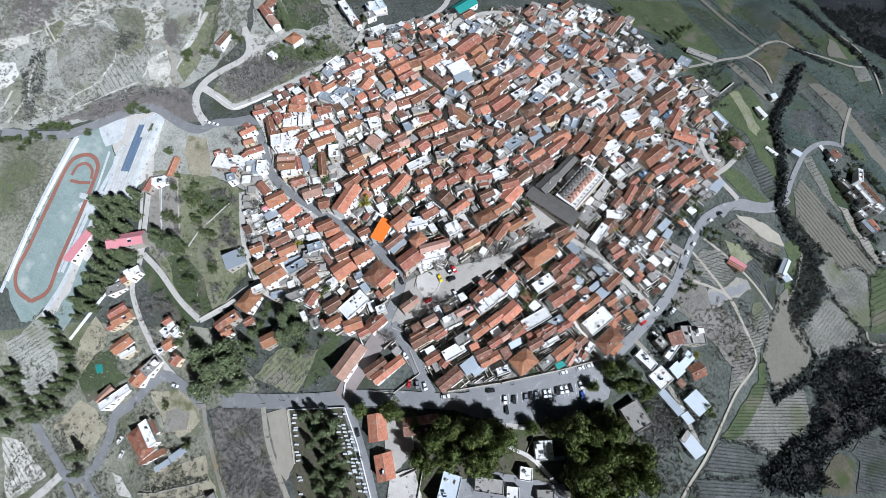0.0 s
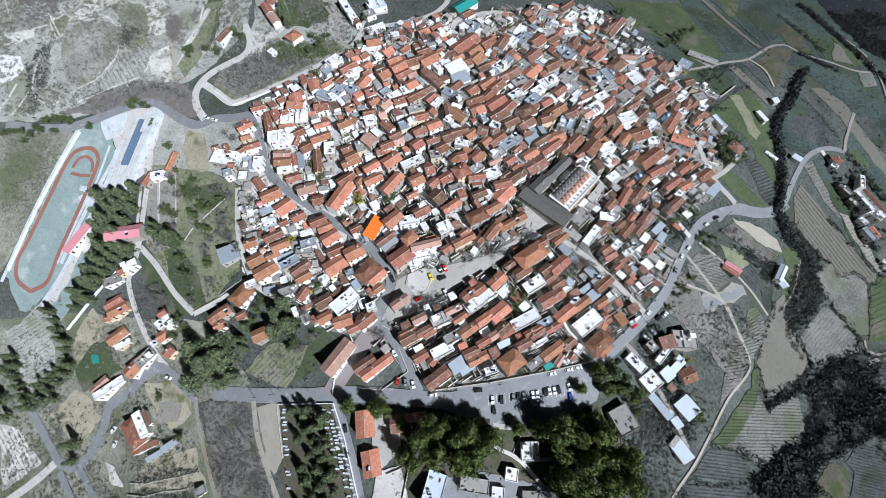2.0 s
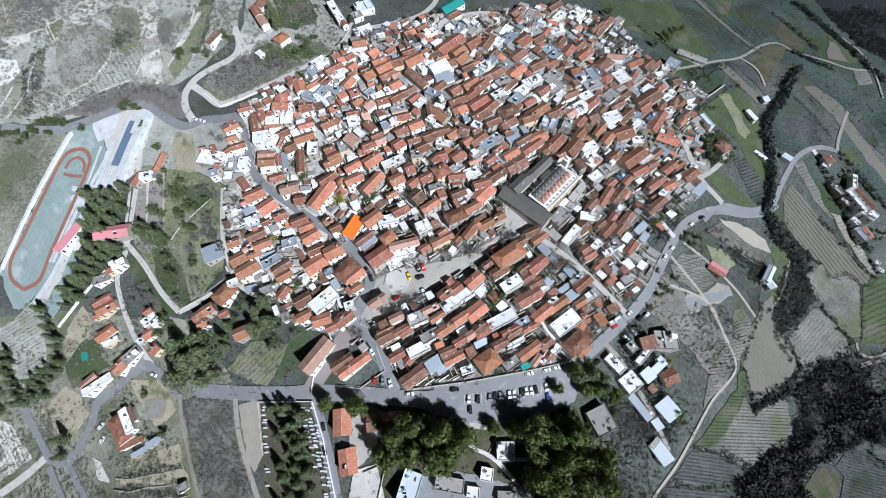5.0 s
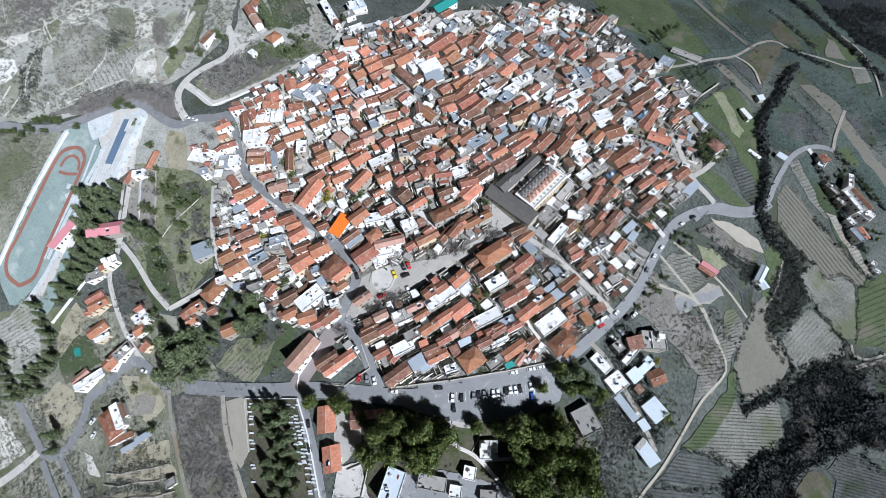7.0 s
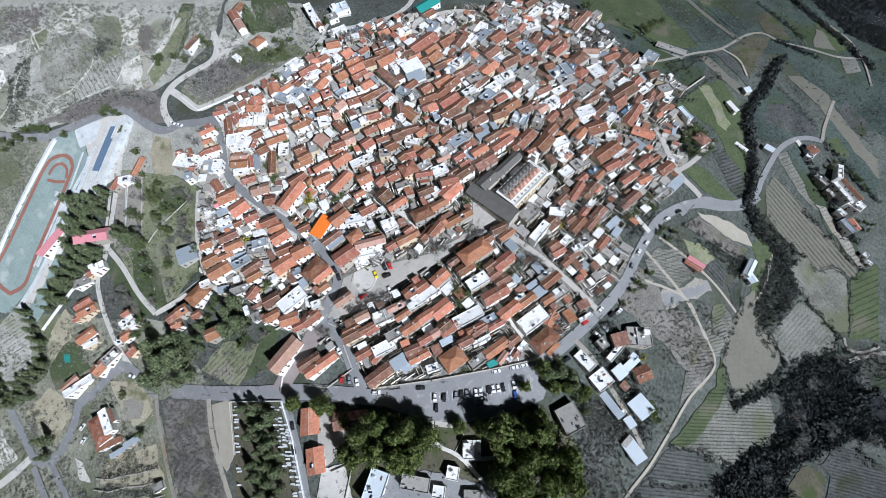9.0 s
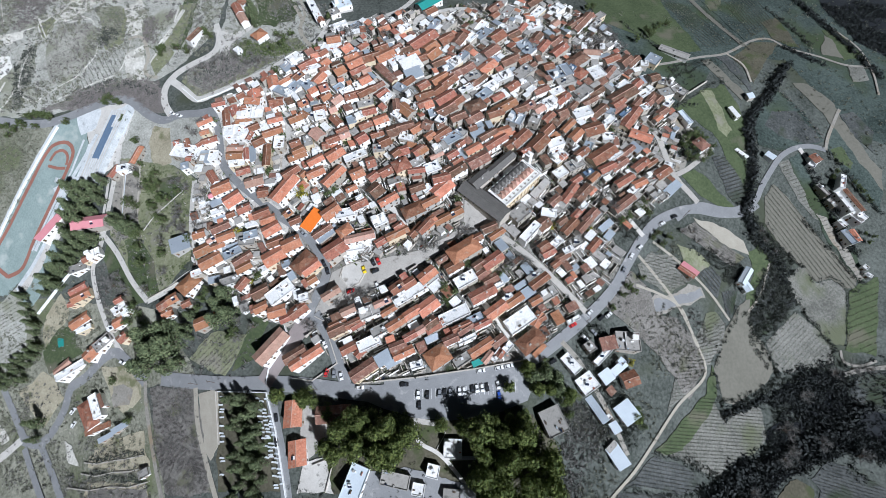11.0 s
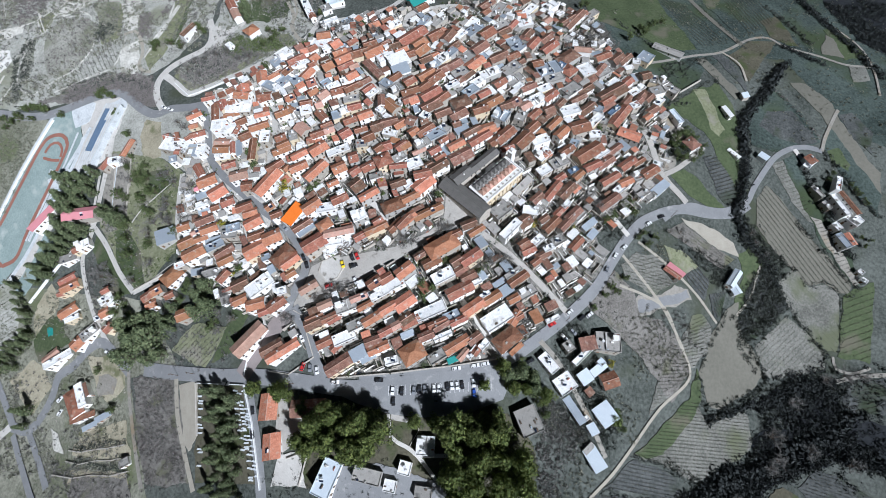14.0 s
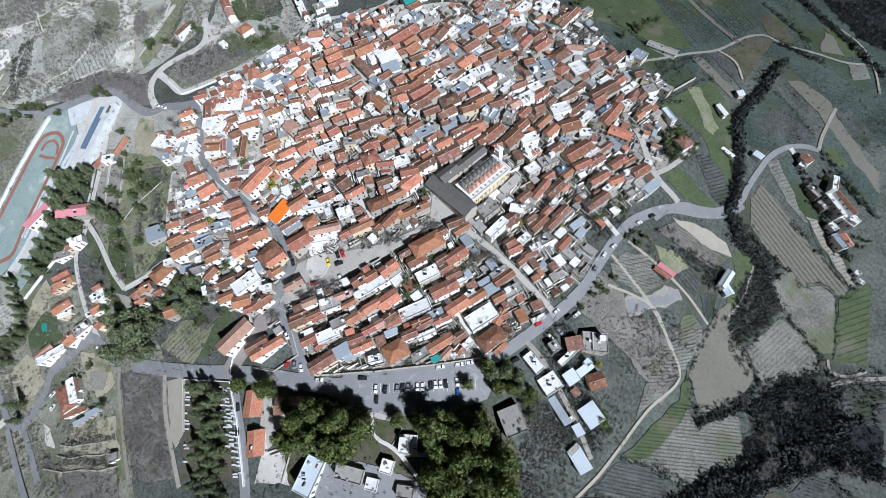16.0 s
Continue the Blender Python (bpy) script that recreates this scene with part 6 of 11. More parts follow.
sheet('garden_pool', [(-214.0, 30.7), (-208.9, 31.1), (-207.9, 26.4), (-212.4, 25.7)], ROOF['t'], 0.45, 'small turquoise garden pool')
sheet('raised_square', [(-14.5, 63.1), (-13.4, 68.3), (-4.5, 71.8), (-1.1, 66.0), (-3.8, 60.2), (-9.0, 57.4)], CONCRETE, 0.6, 'raised pale square with a stone kerb')
wall_run('field_wall', [(-232.6, 46.0), (-210.1, 69.9), (-191.8, 85.6)], 1.8, 0.5, WHITEPAINT, 'white garden wall')
wall_run('field_wall', [(2.3, 12.9), (29.8, 17.0), (57.7, 22.7), (81.5, 28.6)], 1.6, 0.5, STONEWALL, 'pale stone retaining wall along the road')
wall_run('field_wall', [(-81.7, 5.1), (-50.4, 6.0), (-43.3, -10.8), (-33.8, -41.2)], 1.8, 0.4, WHITEPAINT, 'white cemetery wall')
wall_run('field_wall', [(-82.8, 5.1), (-77.5, -20.8)], 1.5, 0.4, STONEWALL, 'stone cemetery wall')
wall_run('field_wall', [(-175.1, -38.4), (-164.3, -38.2), (-154.3, -35.7), (-142.9, -33.7), (-130.4, -30.5)], 1.1, 0.6, STONEWALL, 'stone terrace wall')
wall_run('field_wall', [(-175.6, -44.4), (-164.0, -44.7), (-150.9, -41.3), (-138.8, -39.8), (-126.9, -36.6)], 1.1, 0.6, STONEWALL, 'stone terrace wall')
wall_run('field_wall', [(-183.7, -52.7), (-166.8, -52.5), (-151.1, -48.9), (-137.0, -47.7), (-123.9, -43.7)], 1.1, 0.6, STONEWALL, 'stone terrace wall')
wall_run('field_wall', [(194.2, 210.2), (211.1, 224.4)], 1.6, 0.5, STONEWALL, 'pale stone field wall')
wall_run('field_wall', [(-21.0, -25.6), (-9.6, -20.6), (-12.9, -37.0)], 1.6, 0.3, STONEWALL, 'yard wall')
wall_run('field_wall', [(41.3, -1.9), (44.2, -6.7), (40.3, -14.3)], 1.0, 0.3, STONEWALL, 'garden path wall')
wall_run('field_wall', [(-43.1, 26.9), (-50.5, 17.2), (-51.3, 10.3)], 1.2, 0.5, WHITEPAINT, 'white wall along the paved street')
wall_run('field_wall', [(-35.7, 13.4), (-24.8, 12.6), (-11.8, 21.4), (-17.0, 32.5)], 1.2, 0.4, STONEWALL, 'stone garden wall')
wall_run('field_wall', [(-14.5, 63.1), (-13.4, 68.3), (-4.5, 71.8), (-1.1, 66.0), (-3.8, 60.2), (-9.0, 57.4), (-14.5, 63.1)], 0.8, 0.5, STONEWALL, 'low stone kerb of the raised square')
wall_run('field_wall', [(-26.3, 43.4), (-21.2, 41.2), (-14.8, 45.6)], 1.0, 0.4, STONEWALL, 'low stone wall')
wall_run('field_wall', [(-141.1, 53.6), (-123.4, 60.9), (-111.2, 67.3)], 1.4, 0.4, STONEWALL, 'pale garden wall')
wall_run('field_wall', [(-180.2, 142.0), (-174.5, 111.4)], 1.2, 0.4, STONEWALL, 'garden wall')
wall_run('field_wall', [(-168.1, 141.3), (-160.3, 103.3)], 1.2, 0.4, STONEWALL, 'garden wall')
wall_run('field_wall', [(-280.1, 81.6), (-259.4, 127.4), (-239.9, 169.2)], 1.6, 0.6, WHITEPAINT, 'white wall beside the running track')
wall_run('field_wall', [(-151.2, 197.2), (-137.0, 186.1), (-123.9, 190.6), (-105.3, 199.3)], 1.2, 0.5, WHITEPAINT, 'white road parapet')
ribbon('parking_line', [(28.0, 11.3), (28.4, 6.7)], 0.13, WHITEPAINT, 0.62, 'white painted parking bay line', 'road marking')
ribbon('parking_line', [(30.2, 11.6), (30.6, 7.0)], 0.13, WHITEPAINT, 0.62, 'white painted parking bay line', 'road marking')
ribbon('parking_line', [(32.1, 11.9), (32.6, 7.4)], 0.13, WHITEPAINT, 0.62, 'white painted parking bay line', 'road marking')
ribbon('parking_line', [(34.4, 12.0), (34.8, 7.5)], 0.13, WHITEPAINT, 0.62, 'white painted parking bay line', 'road marking')
ribbon('parking_line', [(36.3, 12.4), (36.7, 7.8)], 0.13, WHITEPAINT, 0.62, 'white painted parking bay line', 'road marking')
ribbon('parking_line', [(38.5, 12.7), (38.9, 8.1)], 0.13, WHITEPAINT, 0.62, 'white painted parking bay line', 'road marking')
ribbon('parking_line', [(40.7, 13.1), (41.1, 8.5)], 0.13, WHITEPAINT, 0.62, 'white painted parking bay line', 'road marking')
ribbon('parking_line', [(42.7, 13.4), (43.0, 8.8)], 0.13, WHITEPAINT, 0.62, 'white painted parking bay line', 'road marking')
ribbon('parking_line', [(44.9, 13.5), (45.3, 8.9)], 0.13, WHITEPAINT, 0.62, 'white painted parking bay line', 'road marking')
ribbon('parking_line', [(46.8, 13.9), (47.2, 9.3)], 0.13, WHITEPAINT, 0.62, 'white painted parking bay line', 'road marking')
ribbon('parking_line', [(49.1, 14.2), (49.4, 9.6)], 0.13, WHITEPAINT, 0.62, 'white painted parking bay line', 'road marking')
ribbon('parking_line', [(51.3, 14.6), (51.6, 10.0)], 0.13, WHITEPAINT, 0.62, 'white painted parking bay line', 'road marking')
ribbon('parking_line', [(53.2, 14.7), (53.6, 10.1)], 0.13, WHITEPAINT, 0.62, 'white painted parking bay line', 'road marking')
ribbon('parking_line', [(55.5, 15.0), (55.8, 10.4)], 0.13, WHITEPAINT, 0.62, 'white painted parking bay line', 'road marking')
ribbon('parking_line', [(57.5, 15.4), (57.8, 10.8)], 0.13, WHITEPAINT, 0.62, 'white painted parking bay line', 'road marking')
ribbon('parking_line', [(59.7, 15.8), (60.0, 11.1)], 0.13, WHITEPAINT, 0.62, 'white painted parking bay line', 'road marking')
ribbon('parking_line', [(62.0, 16.1), (62.3, 11.5)], 0.13, WHITEPAINT, 0.62, 'white painted parking bay line', 'road marking')
ribbon('parking_line', [(64.0, 16.2), (64.3, 11.6)], 0.13, WHITEPAINT, 0.62, 'white painted parking bay line', 'road marking')
ribbon('parking_line', [(66.2, 16.6), (66.5, 12.0)], 0.13, WHITEPAINT, 0.62, 'white painted parking bay line', 'road marking')
ribbon('parking_line', [(68.2, 17.0), (68.5, 12.3)], 0.13, WHITEPAINT, 0.62, 'white painted parking bay line', 'road marking')
ribbon('parking_line', [(70.5, 17.4), (70.8, 12.7)], 0.13, WHITEPAINT, 0.62, 'white painted parking bay line', 'road marking')
ribbon('parking_line', [(72.9, 17.8), (73.1, 13.1)], 0.13, WHITEPAINT, 0.62, 'white painted parking bay line', 'road marking')
ribbon('parking_line', [(74.9, 17.9), (75.2, 13.2)], 0.13, WHITEPAINT, 0.62, 'white painted parking bay line', 'road marking')
ribbon('parking_line', [(77.2, 18.3), (77.5, 13.6)], 0.13, WHITEPAINT, 0.62, 'white painted parking bay line', 'road marking')
church(74.8, 117.0, 48, 27.6, 12.6, 7.5)

# ---- houses ----
house(-116.0, 178.6, 19, 8.5, 3.5, 5.1, 'g', 'r', 'w')
house(-97.3, 174.2, 22, 4.4, 4.6, 4.7, 'g', 'r', 'w')
house(-90.8, 179.4, 356, 10.3, 7.2, 5.0, 'g', 'o', 'w')
house(-73.7, 176.1, 9, 8.5, 6.6, 4.9, 'g', 'r', 'w')
house(-94.3, 168.9, 2, 8.8, 8.0, 4.6, 'f', 'w', 's')
house(-85.1, 168.5, 7, 7.4, 8.2, 5.1, 'f', 'w', 's')
house(-106.9, 165.6, 290, 16.2, 4.1, 4.9, 'g', 'r', 'w')
house(-102.5, 171.6, 122, 9.1, 4.6, 5.2, 'g', 'r', 'y')
house(-94.2, 164.2, 19, 9.9, 3.4, 4.4, 'g', 'o', 'w')
house(-121.7, 164.6, 35, 9.6, 4.0, 5.9, 'g', 'o', 'w')
house(-120.5, 157.5, 23, 5.7, 3.8, 4.9, 'g', 'o', 'y')
house(-115.6, 151.2, 23, 10.1, 4.3, 4.6, 'g', 'r', 'w')
house(-120.0, 147.7, 46, 4.8, 2.9, 6.4, 'g', 'r', 'w')
house(-132.9, 151.1, 299, 7.5, 3.2, 3.6, 'g', 'r', 's')
house(-140.2, 151.8, 19, 3.6, 4.2, 4.3, 'g', 'r', 's')
house(-130.8, 144.9, 351, 19.0, 9.9, 4.1, 'f', 'w', 's')
house(-126.2, 138.4, 1, 3.3, 3.1, 5.5, 'g', 'r', 's')
house(-127.8, 133.5, 23, 4.6, 5.1, 5.5, 'f', 'm', 'w')
house(-96.0, 155.8, 13, 16.2, 8.0, 5.9, 'f', 'w', 'w')
house(-93.6, 150.2, 6, 13.2, 3.3, 5.9, 'f', 'w', 'w')
house(-71.0, 161.5, 21, 9.2, 3.9, 5.0, 'g', 'o', 'w')
house(-84.9, 157.7, 32, 6.5, 5.5, 4.7, 'g', 'r', 'w')
house(-70.3, 152.0, 25, 12.0, 5.3, 5.2, 'g', 'o', 'w')
house(-79.0, 146.4, 35, 7.0, 6.3, 4.5, 'g', 'r', 'w')
house(-85.7, 150.4, 81, 5.9, 2.9, 5.5, 'g', 'r', 'w')
house(-93.2, 142.2, 3, 9.8, 4.6, 5.5, 'g', 'p', 'w')
house(-92.0, 137.1, 5, 9.7, 5.5, 6.0, 'g', 'o', 's')
house(-85.4, 138.4, 289, 8.5, 2.5, 4.5, 'g', 'r', 'w')
house(-81.6, 139.0, 289, 11.8, 3.4, 3, 's', 'm', 'w')
house(-70.2, 135.6, 281, 15.4, 3.9, 5.1, 'g', 'r', 'y')
house(-63.7, 143.5, 9, 5.9, 8.3, 5.6, 'f', 'w', 's')
house(-53.3, 142.6, 29, 6.1, 5.0, 4.6, 'g', 'r', 'w')
house(-49.6, 133.0, 29, 10.6, 4.7, 5.2, 'g', 'o', 'w')
house(-56.5, 160.2, 31, 8.3, 5.4, 5.8, 'g', 'o', 'w')
house(-51.2, 162.6, 149, 6.0, 3.5, 5.8, 'g', 'o', 'w')
house(-54.9, 173.2, 24, 6.1, 4.6, 4.7, 'g', 'r', 'w')
house(-89.9, 132.6, 13, 9.1, 5.7, 5.0, 'f', 'w', 'y')
house(-108.7, 139.3, 6, 5.6, 7.3, 5.0, 'f', 'w', 'w')
house(-105.2, 124.1, 312, 9.8, 4.2, 5.0, 'g', 'r', 'w')
house(-83.7, 126.0, 21, 8.0, 4.7, 5.1, 'g', 'r', 's')
house(-74.3, 118.3, 21, 10.5, 6.3, 5.1, 'g', 'p', 'w')
house(-52.0, 121.4, 41, 7.9, 6.3, 5.2, 'g', 'r', 'y')
house(-41.9, 167.0, 15, 7.3, 5.4, 5.4, 'g', 'r', 'w')
house(-34.3, 166.6, 31, 4.3, 5.3, 4.2, 'g', 'p', 'y')
house(-45.0, 160.3, 316, 9.4, 4.7, 4.7, 'f', 'c', 'w')
house(-40.9, 161.3, 21, 6.7, 7.2, 5.6, 'f', 'w', 's')
house(-29.9, 156.8, 315, 8.4, 4.5, 5.1, 'g', 'r', 'w')
house(-25.2, 149.6, 32, 6.9, 3.9, 4.7, 'g', 'r', 'y')
house(-39.7, 146.9, 320, 8.2, 6.7, 5.8, 'g', 'p', 's')
house(-28.7, 142.9, 28, 8.9, 4.7, 5.4, 'g', 'r', 'w')
house(-33.1, 139.4, 16, 4.1, 4.6, 4.5, 'g', 'r', 'y')
house(-22.7, 145.8, 28, 5.9, 4.8, 5.1, 'g', 'p', 'y')
house(-49.2, 136.1, 33, 7.3, 5.7, 5.4, 'g', 'o', 'w')
house(-45.5, 143.9, 23, 4.8, 7.6, 4.4, 'f', 'c', 'y')
house(-25.8, 131.8, 42, 10.4, 7.0, 6.1, 'g', 'o', 's')
house(-36.8, 128.2, 37, 9.5, 4.5, 6.4, 'g', 'o', 'w')
house(-35.1, 119.9, 31, 10.0, 5.1, 6.4, 'g', 'o', 'w')
house(-42.7, 119.5, 57, 3.7, 3.4, 6.3, 'g', 'o', 'y')
house(-24.0, 117.0, 55, 14.6, 5.6, 6.5, 'g', 'o', 's')
house(-48.6, 123.6, 43, 4.6, 4.5, 5.6, 'g', 'r', 's')
house(-20.4, 156.6, 25, 5.2, 6.0, 5.1, 'f', 'm', 'y')
house(-15.5, 160.2, 32, 7.4, 5.1, 5.0, 'f', 'w', 'y')
house(-10.8, 151.9, 29, 7.8, 4.8, 5.6, 'g', 'r', 's')
house(-10.4, 162.8, 20, 7.9, 5.1, 5.1, 'g', 'r', 'y')
house(-2.5, 155.8, 28, 8.5, 5.8, 5.6, 'g', 'o', 'w')
house(-11.6, 141.7, 41, 6.6, 6.2, 6.3, 'g', 'r', 'w')
house(-2.9, 144.6, 24, 7.4, 3.7, 5.9, 'g', 'r', 'c')
house(2.2, 139.4, 33, 6.8, 6.0, 5.5, 'g', 'r', 'c')
house(-13.9, 169.9, 19, 9.7, 4.5, 4.4, 'f', 'c', 'y')
house(-13.9, 130.7, 29, 12.9, 4.5, 5.4, 'f', 'w', 's')
house(-0.9, 135.2, 12, 6.3, 5.3, 5.4, 'f', 'c', 'y')
house(-4.2, 126.1, 23, 5.1, 6.6, 5.0, 'g', 'r', 'c')
house(-10.7, 118.6, 31, 7.6, 6.4, 6.1, 'g', 'o', 'w')
house(-1.7, 116.9, 46, 6.0, 4.6, 5.4, 'g', 'r', 's')
house(5.7, 120.8, 36, 9.0, 5.4, 4.7, 'g', 'r', 's')
house(5.9, 148.0, 25, 7.5, 7.3, 4.5, 'g', 'b', 's')
house(11.4, 164.3, 319, 10.1, 6.8, 4.4, 'g', 'o', 's')
house(5.5, 166.9, 281, 8.1, 3.6, 5.8, 'g', 'b', 'w')
house(5.8, 160.1, 326, 5.3, 3.7, 4.7, 'f', 'w', 'c')
house(21.7, 168.5, 30, 7.4, 4.9, 5.1, 'g', 'r', 'c')
house(12.6, 151.2, 19, 10.1, 5.5, 4.7, 'g', 'b', 'w')
house(19.2, 149.8, 41, 8.2, 5.1, 5.0, 'g', 'o', 's')
house(13.8, 143.8, 349, 8.1, 3.8, 4.2, 'f', 'w', 's')
house(12.9, 134.0, 24, 6.5, 5.8, 4.7, 'g', 'r', 'c')
house(9.3, 131.8, 47, 4.9, 3.9, 5.6, 'g', 'r', 'w')
house(13.3, 123.8, 32, 8.8, 7.8, 6.1, 'h', 'r', 'y')
house(21.8, 134.1, 45, 7.0, 5.4, 5.0, 'g', 'r', 'w')
house(21.8, 126.3, 37, 7.4, 4.7, 5.4, 'f', 'c', 'w')
house(22.0, 120.6, 10, 9.2, 3.1, 5.9, 'g', 'r', 's')
house(16.7, 166.6, 333, 3.7, 5.7, 4.7, 'f', 'c', 'w')
house(24.1, 169.0, 30, 5.5, 6.8, 4.9, 'g', 'o', 'w')
house(35.1, 165.0, 36, 12.3, 7.2, 4.9, 'g', 'b', 's')
house(29.3, 163.2, 20, 8.6, 5.0, 4.0, 'f', 'm', 'w')
house(32.7, 156.3, 331, 5.5, 4.7, 5.4, 'f', 'w', 's')
house(52.3, 169.8, 31, 10.7, 8.2, 4.5, 'h', 'b', 'w')
house(42.5, 160.0, 31, 9.5, 5.3, 4.9, 'g', 'b', 's')
house(51.3, 160.2, 37, 10.8, 6.8, 4.5, 'g', 'b', 'w')
house(51.0, 152.2, 26, 4.5, 4.3, 5.0, 'g', 'b', 's')
house(69.6, 170.9, 36, 15.5, 6.1, 5.2, 'g', 'o', 's')
house(64.1, 164.2, 24, 9.3, 5.5, 5.9, 'g', 'r', 'y')
house(76.1, 162.9, 335, 9.0, 8.0, 5.0, 'f', 'm', 'c')
house(78.6, 169.7, 27, 7.0, 5.4, 5.5, 'g', 'b', 'c')
house(83.6, 174.0, 44, 7.8, 5.7, 5.0, 'g', 'b', 's')
house(90.4, 172.4, 39, 7.1, 4.9, 5.1, 'g', 'p', 'w')
house(87.8, 163.9, 336, 6.0, 7.2, 5.2, 'f', 'c', 's')
house(97.2, 178.5, 33, 8.1, 6.1, 4.0, 'f', 'w', 'w')
house(95.6, 166.5, 50, 8.6, 4.5, 5.6, 'g', 'r', 's')
house(94.9, 158.0, 50, 8.3, 5.1, 4.6, 'g', 'r', 'w')
house(25.5, 151.4, 340, 5.3, 6.3, 6.1, 'g', 'b', 'c')
house(33.8, 146.5, 43, 11.3, 5.6, 4.6, 'g', 'r', 's')
house(32.5, 152.5, 24, 4.3, 3.6, 5.1, 'g', 'b', 's')
house(27.4, 144.6, 44, 5.8, 4.8, 4.9, 'g', 'o', 's')
house(23.7, 134.7, 41, 5.8, 4.7, 5.0, 'g', 'o', 's')
house(39.5, 143.9, 36, 11.7, 6.4, 4.9, 'f', 'm', 'c')
house(44.6, 148.2, 328, 6.7, 4.6, 5.2, 'f', 'c', 's')
house(44.6, 139.4, 41, 5.6, 3.0, 5.9, 'g', 'r', 'w')
house(33.5, 136.3, 37, 8.8, 5.5, 5.4, 'f', 'c', 'w')
house(32.1, 131.2, 31, 7.8, 2.5, 5.2, 'g', 'p', 's')
house(40.7, 131.5, 38, 6.5, 3.7, 6.4, 'g', 'r', 'w')
house(43.8, 128.2, 38, 6.5, 2.9, 5.6, 'g', 'r', 'w')
house(47.0, 133.9, 308, 8.0, 4.1, 2.9, 's', 'm', 'w')
house(54.3, 149.5, 36, 8.0, 4.2, 3.9, 's', 'm', 'c')
house(52.0, 137.0, 36, 9.8, 4.5, 5.8, 'g', 'o', 'y')
house(54.9, 130.6, 35, 12.9, 7.4, 4.7, 'g', 'b', 's')
house(60.0, 147.9, 37, 11.2, 3.9, 5.5, 'g', 'b', 'w')
house(67.8, 151.0, 25, 11.1, 6.7, 4.7, 'g', 'o', 's')
house(64.8, 143.7, 40, 14.6, 4.5, 5.2, 'g', 'r', 'w')
house(30.3, 123.2, 27, 8.4, 6.1, 5.6, 'f', 'w', 'c')
house(43.8, 122.3, 39, 10.6, 5.0, 6.1, 'g', 'b', 'w')
house(37.7, 122.5, 37, 6.3, 4.3, 4.6, 'g', 'b', 'w')
house(35.8, 116.4, 18, 9.5, 4.4, 6.3, 'g', 'r', 'w')
house(78.4, 148.0, 49, 13.7, 6.5, 5.4, 'g', 'r', 'c')
house(73.1, 142.9, 42, 6.8, 4.4, 5.0, 'g', 'r', 'y')
house(80.3, 139.5, 29, 7.6, 3.0, 5.4, 'g', 'r', 'w')
house(89.0, 146.0, 51, 11.9, 7.7, 6.1, 'g', 'r', 's')
house(98.9, 148.1, 26, 9.9, 5.6, 5.9, 'f', 'w', 'w')
house(99.2, 141.7, 31, 8.3, 4.6, 4.2, 'f', 'w', 's')
house(102.5, 139.9, 28, 4.6, 3.7, 5.2, 'g', 'r', 'w')
house(104.6, 172.1, 30, 6.4, 5.2, 5.4, 'g', 'b', 's')
house(112.1, 180.0, 52, 6.8, 3.8, 4.3, 'g', 'b', 's')
house(105.2, 169.2, 40, 7.0, 3.1, 4.4, 'g', 'b', 's')
house(107.4, 162.2, 51, 11.1, 3.6, 5.6, 'g', 'o', 's')
house(117.8, 176.2, 22, 11.6, 7.2, 3.9, 'f', 'w', 'w')
house(128.9, 180.0, 44, 12.3, 5.5, 3.7, 'g', 'b', 'w')
house(134.9, 180.9, 337, 7.6, 4.9, 4.3, 'f', 'm', 'w')
house(141.7, 185.2, 43, 10.4, 4.8, 3.8, 'g', 'b', 'w')
house(145.6, 181.2, 45, 9.5, 2.7, 4.9, 'f', 'B', 's')
house(149.7, 178.8, 56, 18.8, 6.0, 4.1, 'g', 'r', 'y')
house(154.9, 190.2, 56, 6.3, 3.8, 3.9, 'g', 'r', 'w')
house(162.5, 192.1, 44, 6.5, 4.0, 4.9, 'g', 'b', 'c')
house(159.7, 188.7, 30, 5.4, 4.5, 4.9, 'f', 'w', 's')
house(171.3, 187.2, 40, 8.0, 4.8, 5.1, 'g', 'b', 'w')
house(167.7, 181.7, 41, 5.9, 3.1, 4.7, 'g', 'o', 'c')
house(122.7, 162.8, 22, 11.7, 8.5, 5.8, 'g', 'r', 's')
house(132.8, 170.6, 49, 12.3, 4.6, 5.0, 'f', 'w', 'y')
house(132.0, 160.2, 5, 6.6, 4.9, 5.2, 'f', 'w', 'c')
house(154.1, 165.3, 335, 13.1, 6.6, 5.0, 'g', 'o', 'c')
house(137.1, 172.0, 338, 7.5, 4.7, 4.5, 'f', 'c', 's')
house(111.7, 156.4, 50, 9.6, 5.0, 5.9, 'g', 'o', 'w')
house(114.3, 144.4, 41, 9.2, 4.2, 6.1, 'g', 'r', 'c')
house(119.0, 151.0, 337, 4.7, 5.2, 4.9, 'f', 'm', 'y')
house(127.7, 146.8, 38, 17.6, 7.9, 5.0, 'g', 'r', 'y')
house(142.2, 151.0, 43, 15.0, 3.5, 4.6, 'g', 'b', 'c')
house(137.5, 142.0, 39, 12.3, 4.2, 5.1, 'g', 'b', 'w')
house(135.2, 146.2, 39, 10.6, 2.4, 5.9, 'f', 'w', 'c')
house(150.1, 157.6, 312, 7.2, 4.6, 3, 's', 'm', 's')
house(129.4, 137.4, 31, 10.6, 4.3, 6.1, 'g', 'r', 'c')
house(151.6, 145.0, 41, 11.5, 4.9, 4.6, 'g', 'r', 's')
house(158.5, 147.1, 38, 8.2, 2.8, 5.5, 'g', 'r', 's')
house(164.2, 141.2, 37, 11.0, 5.7, 6.7, 'g', 'r', 's')
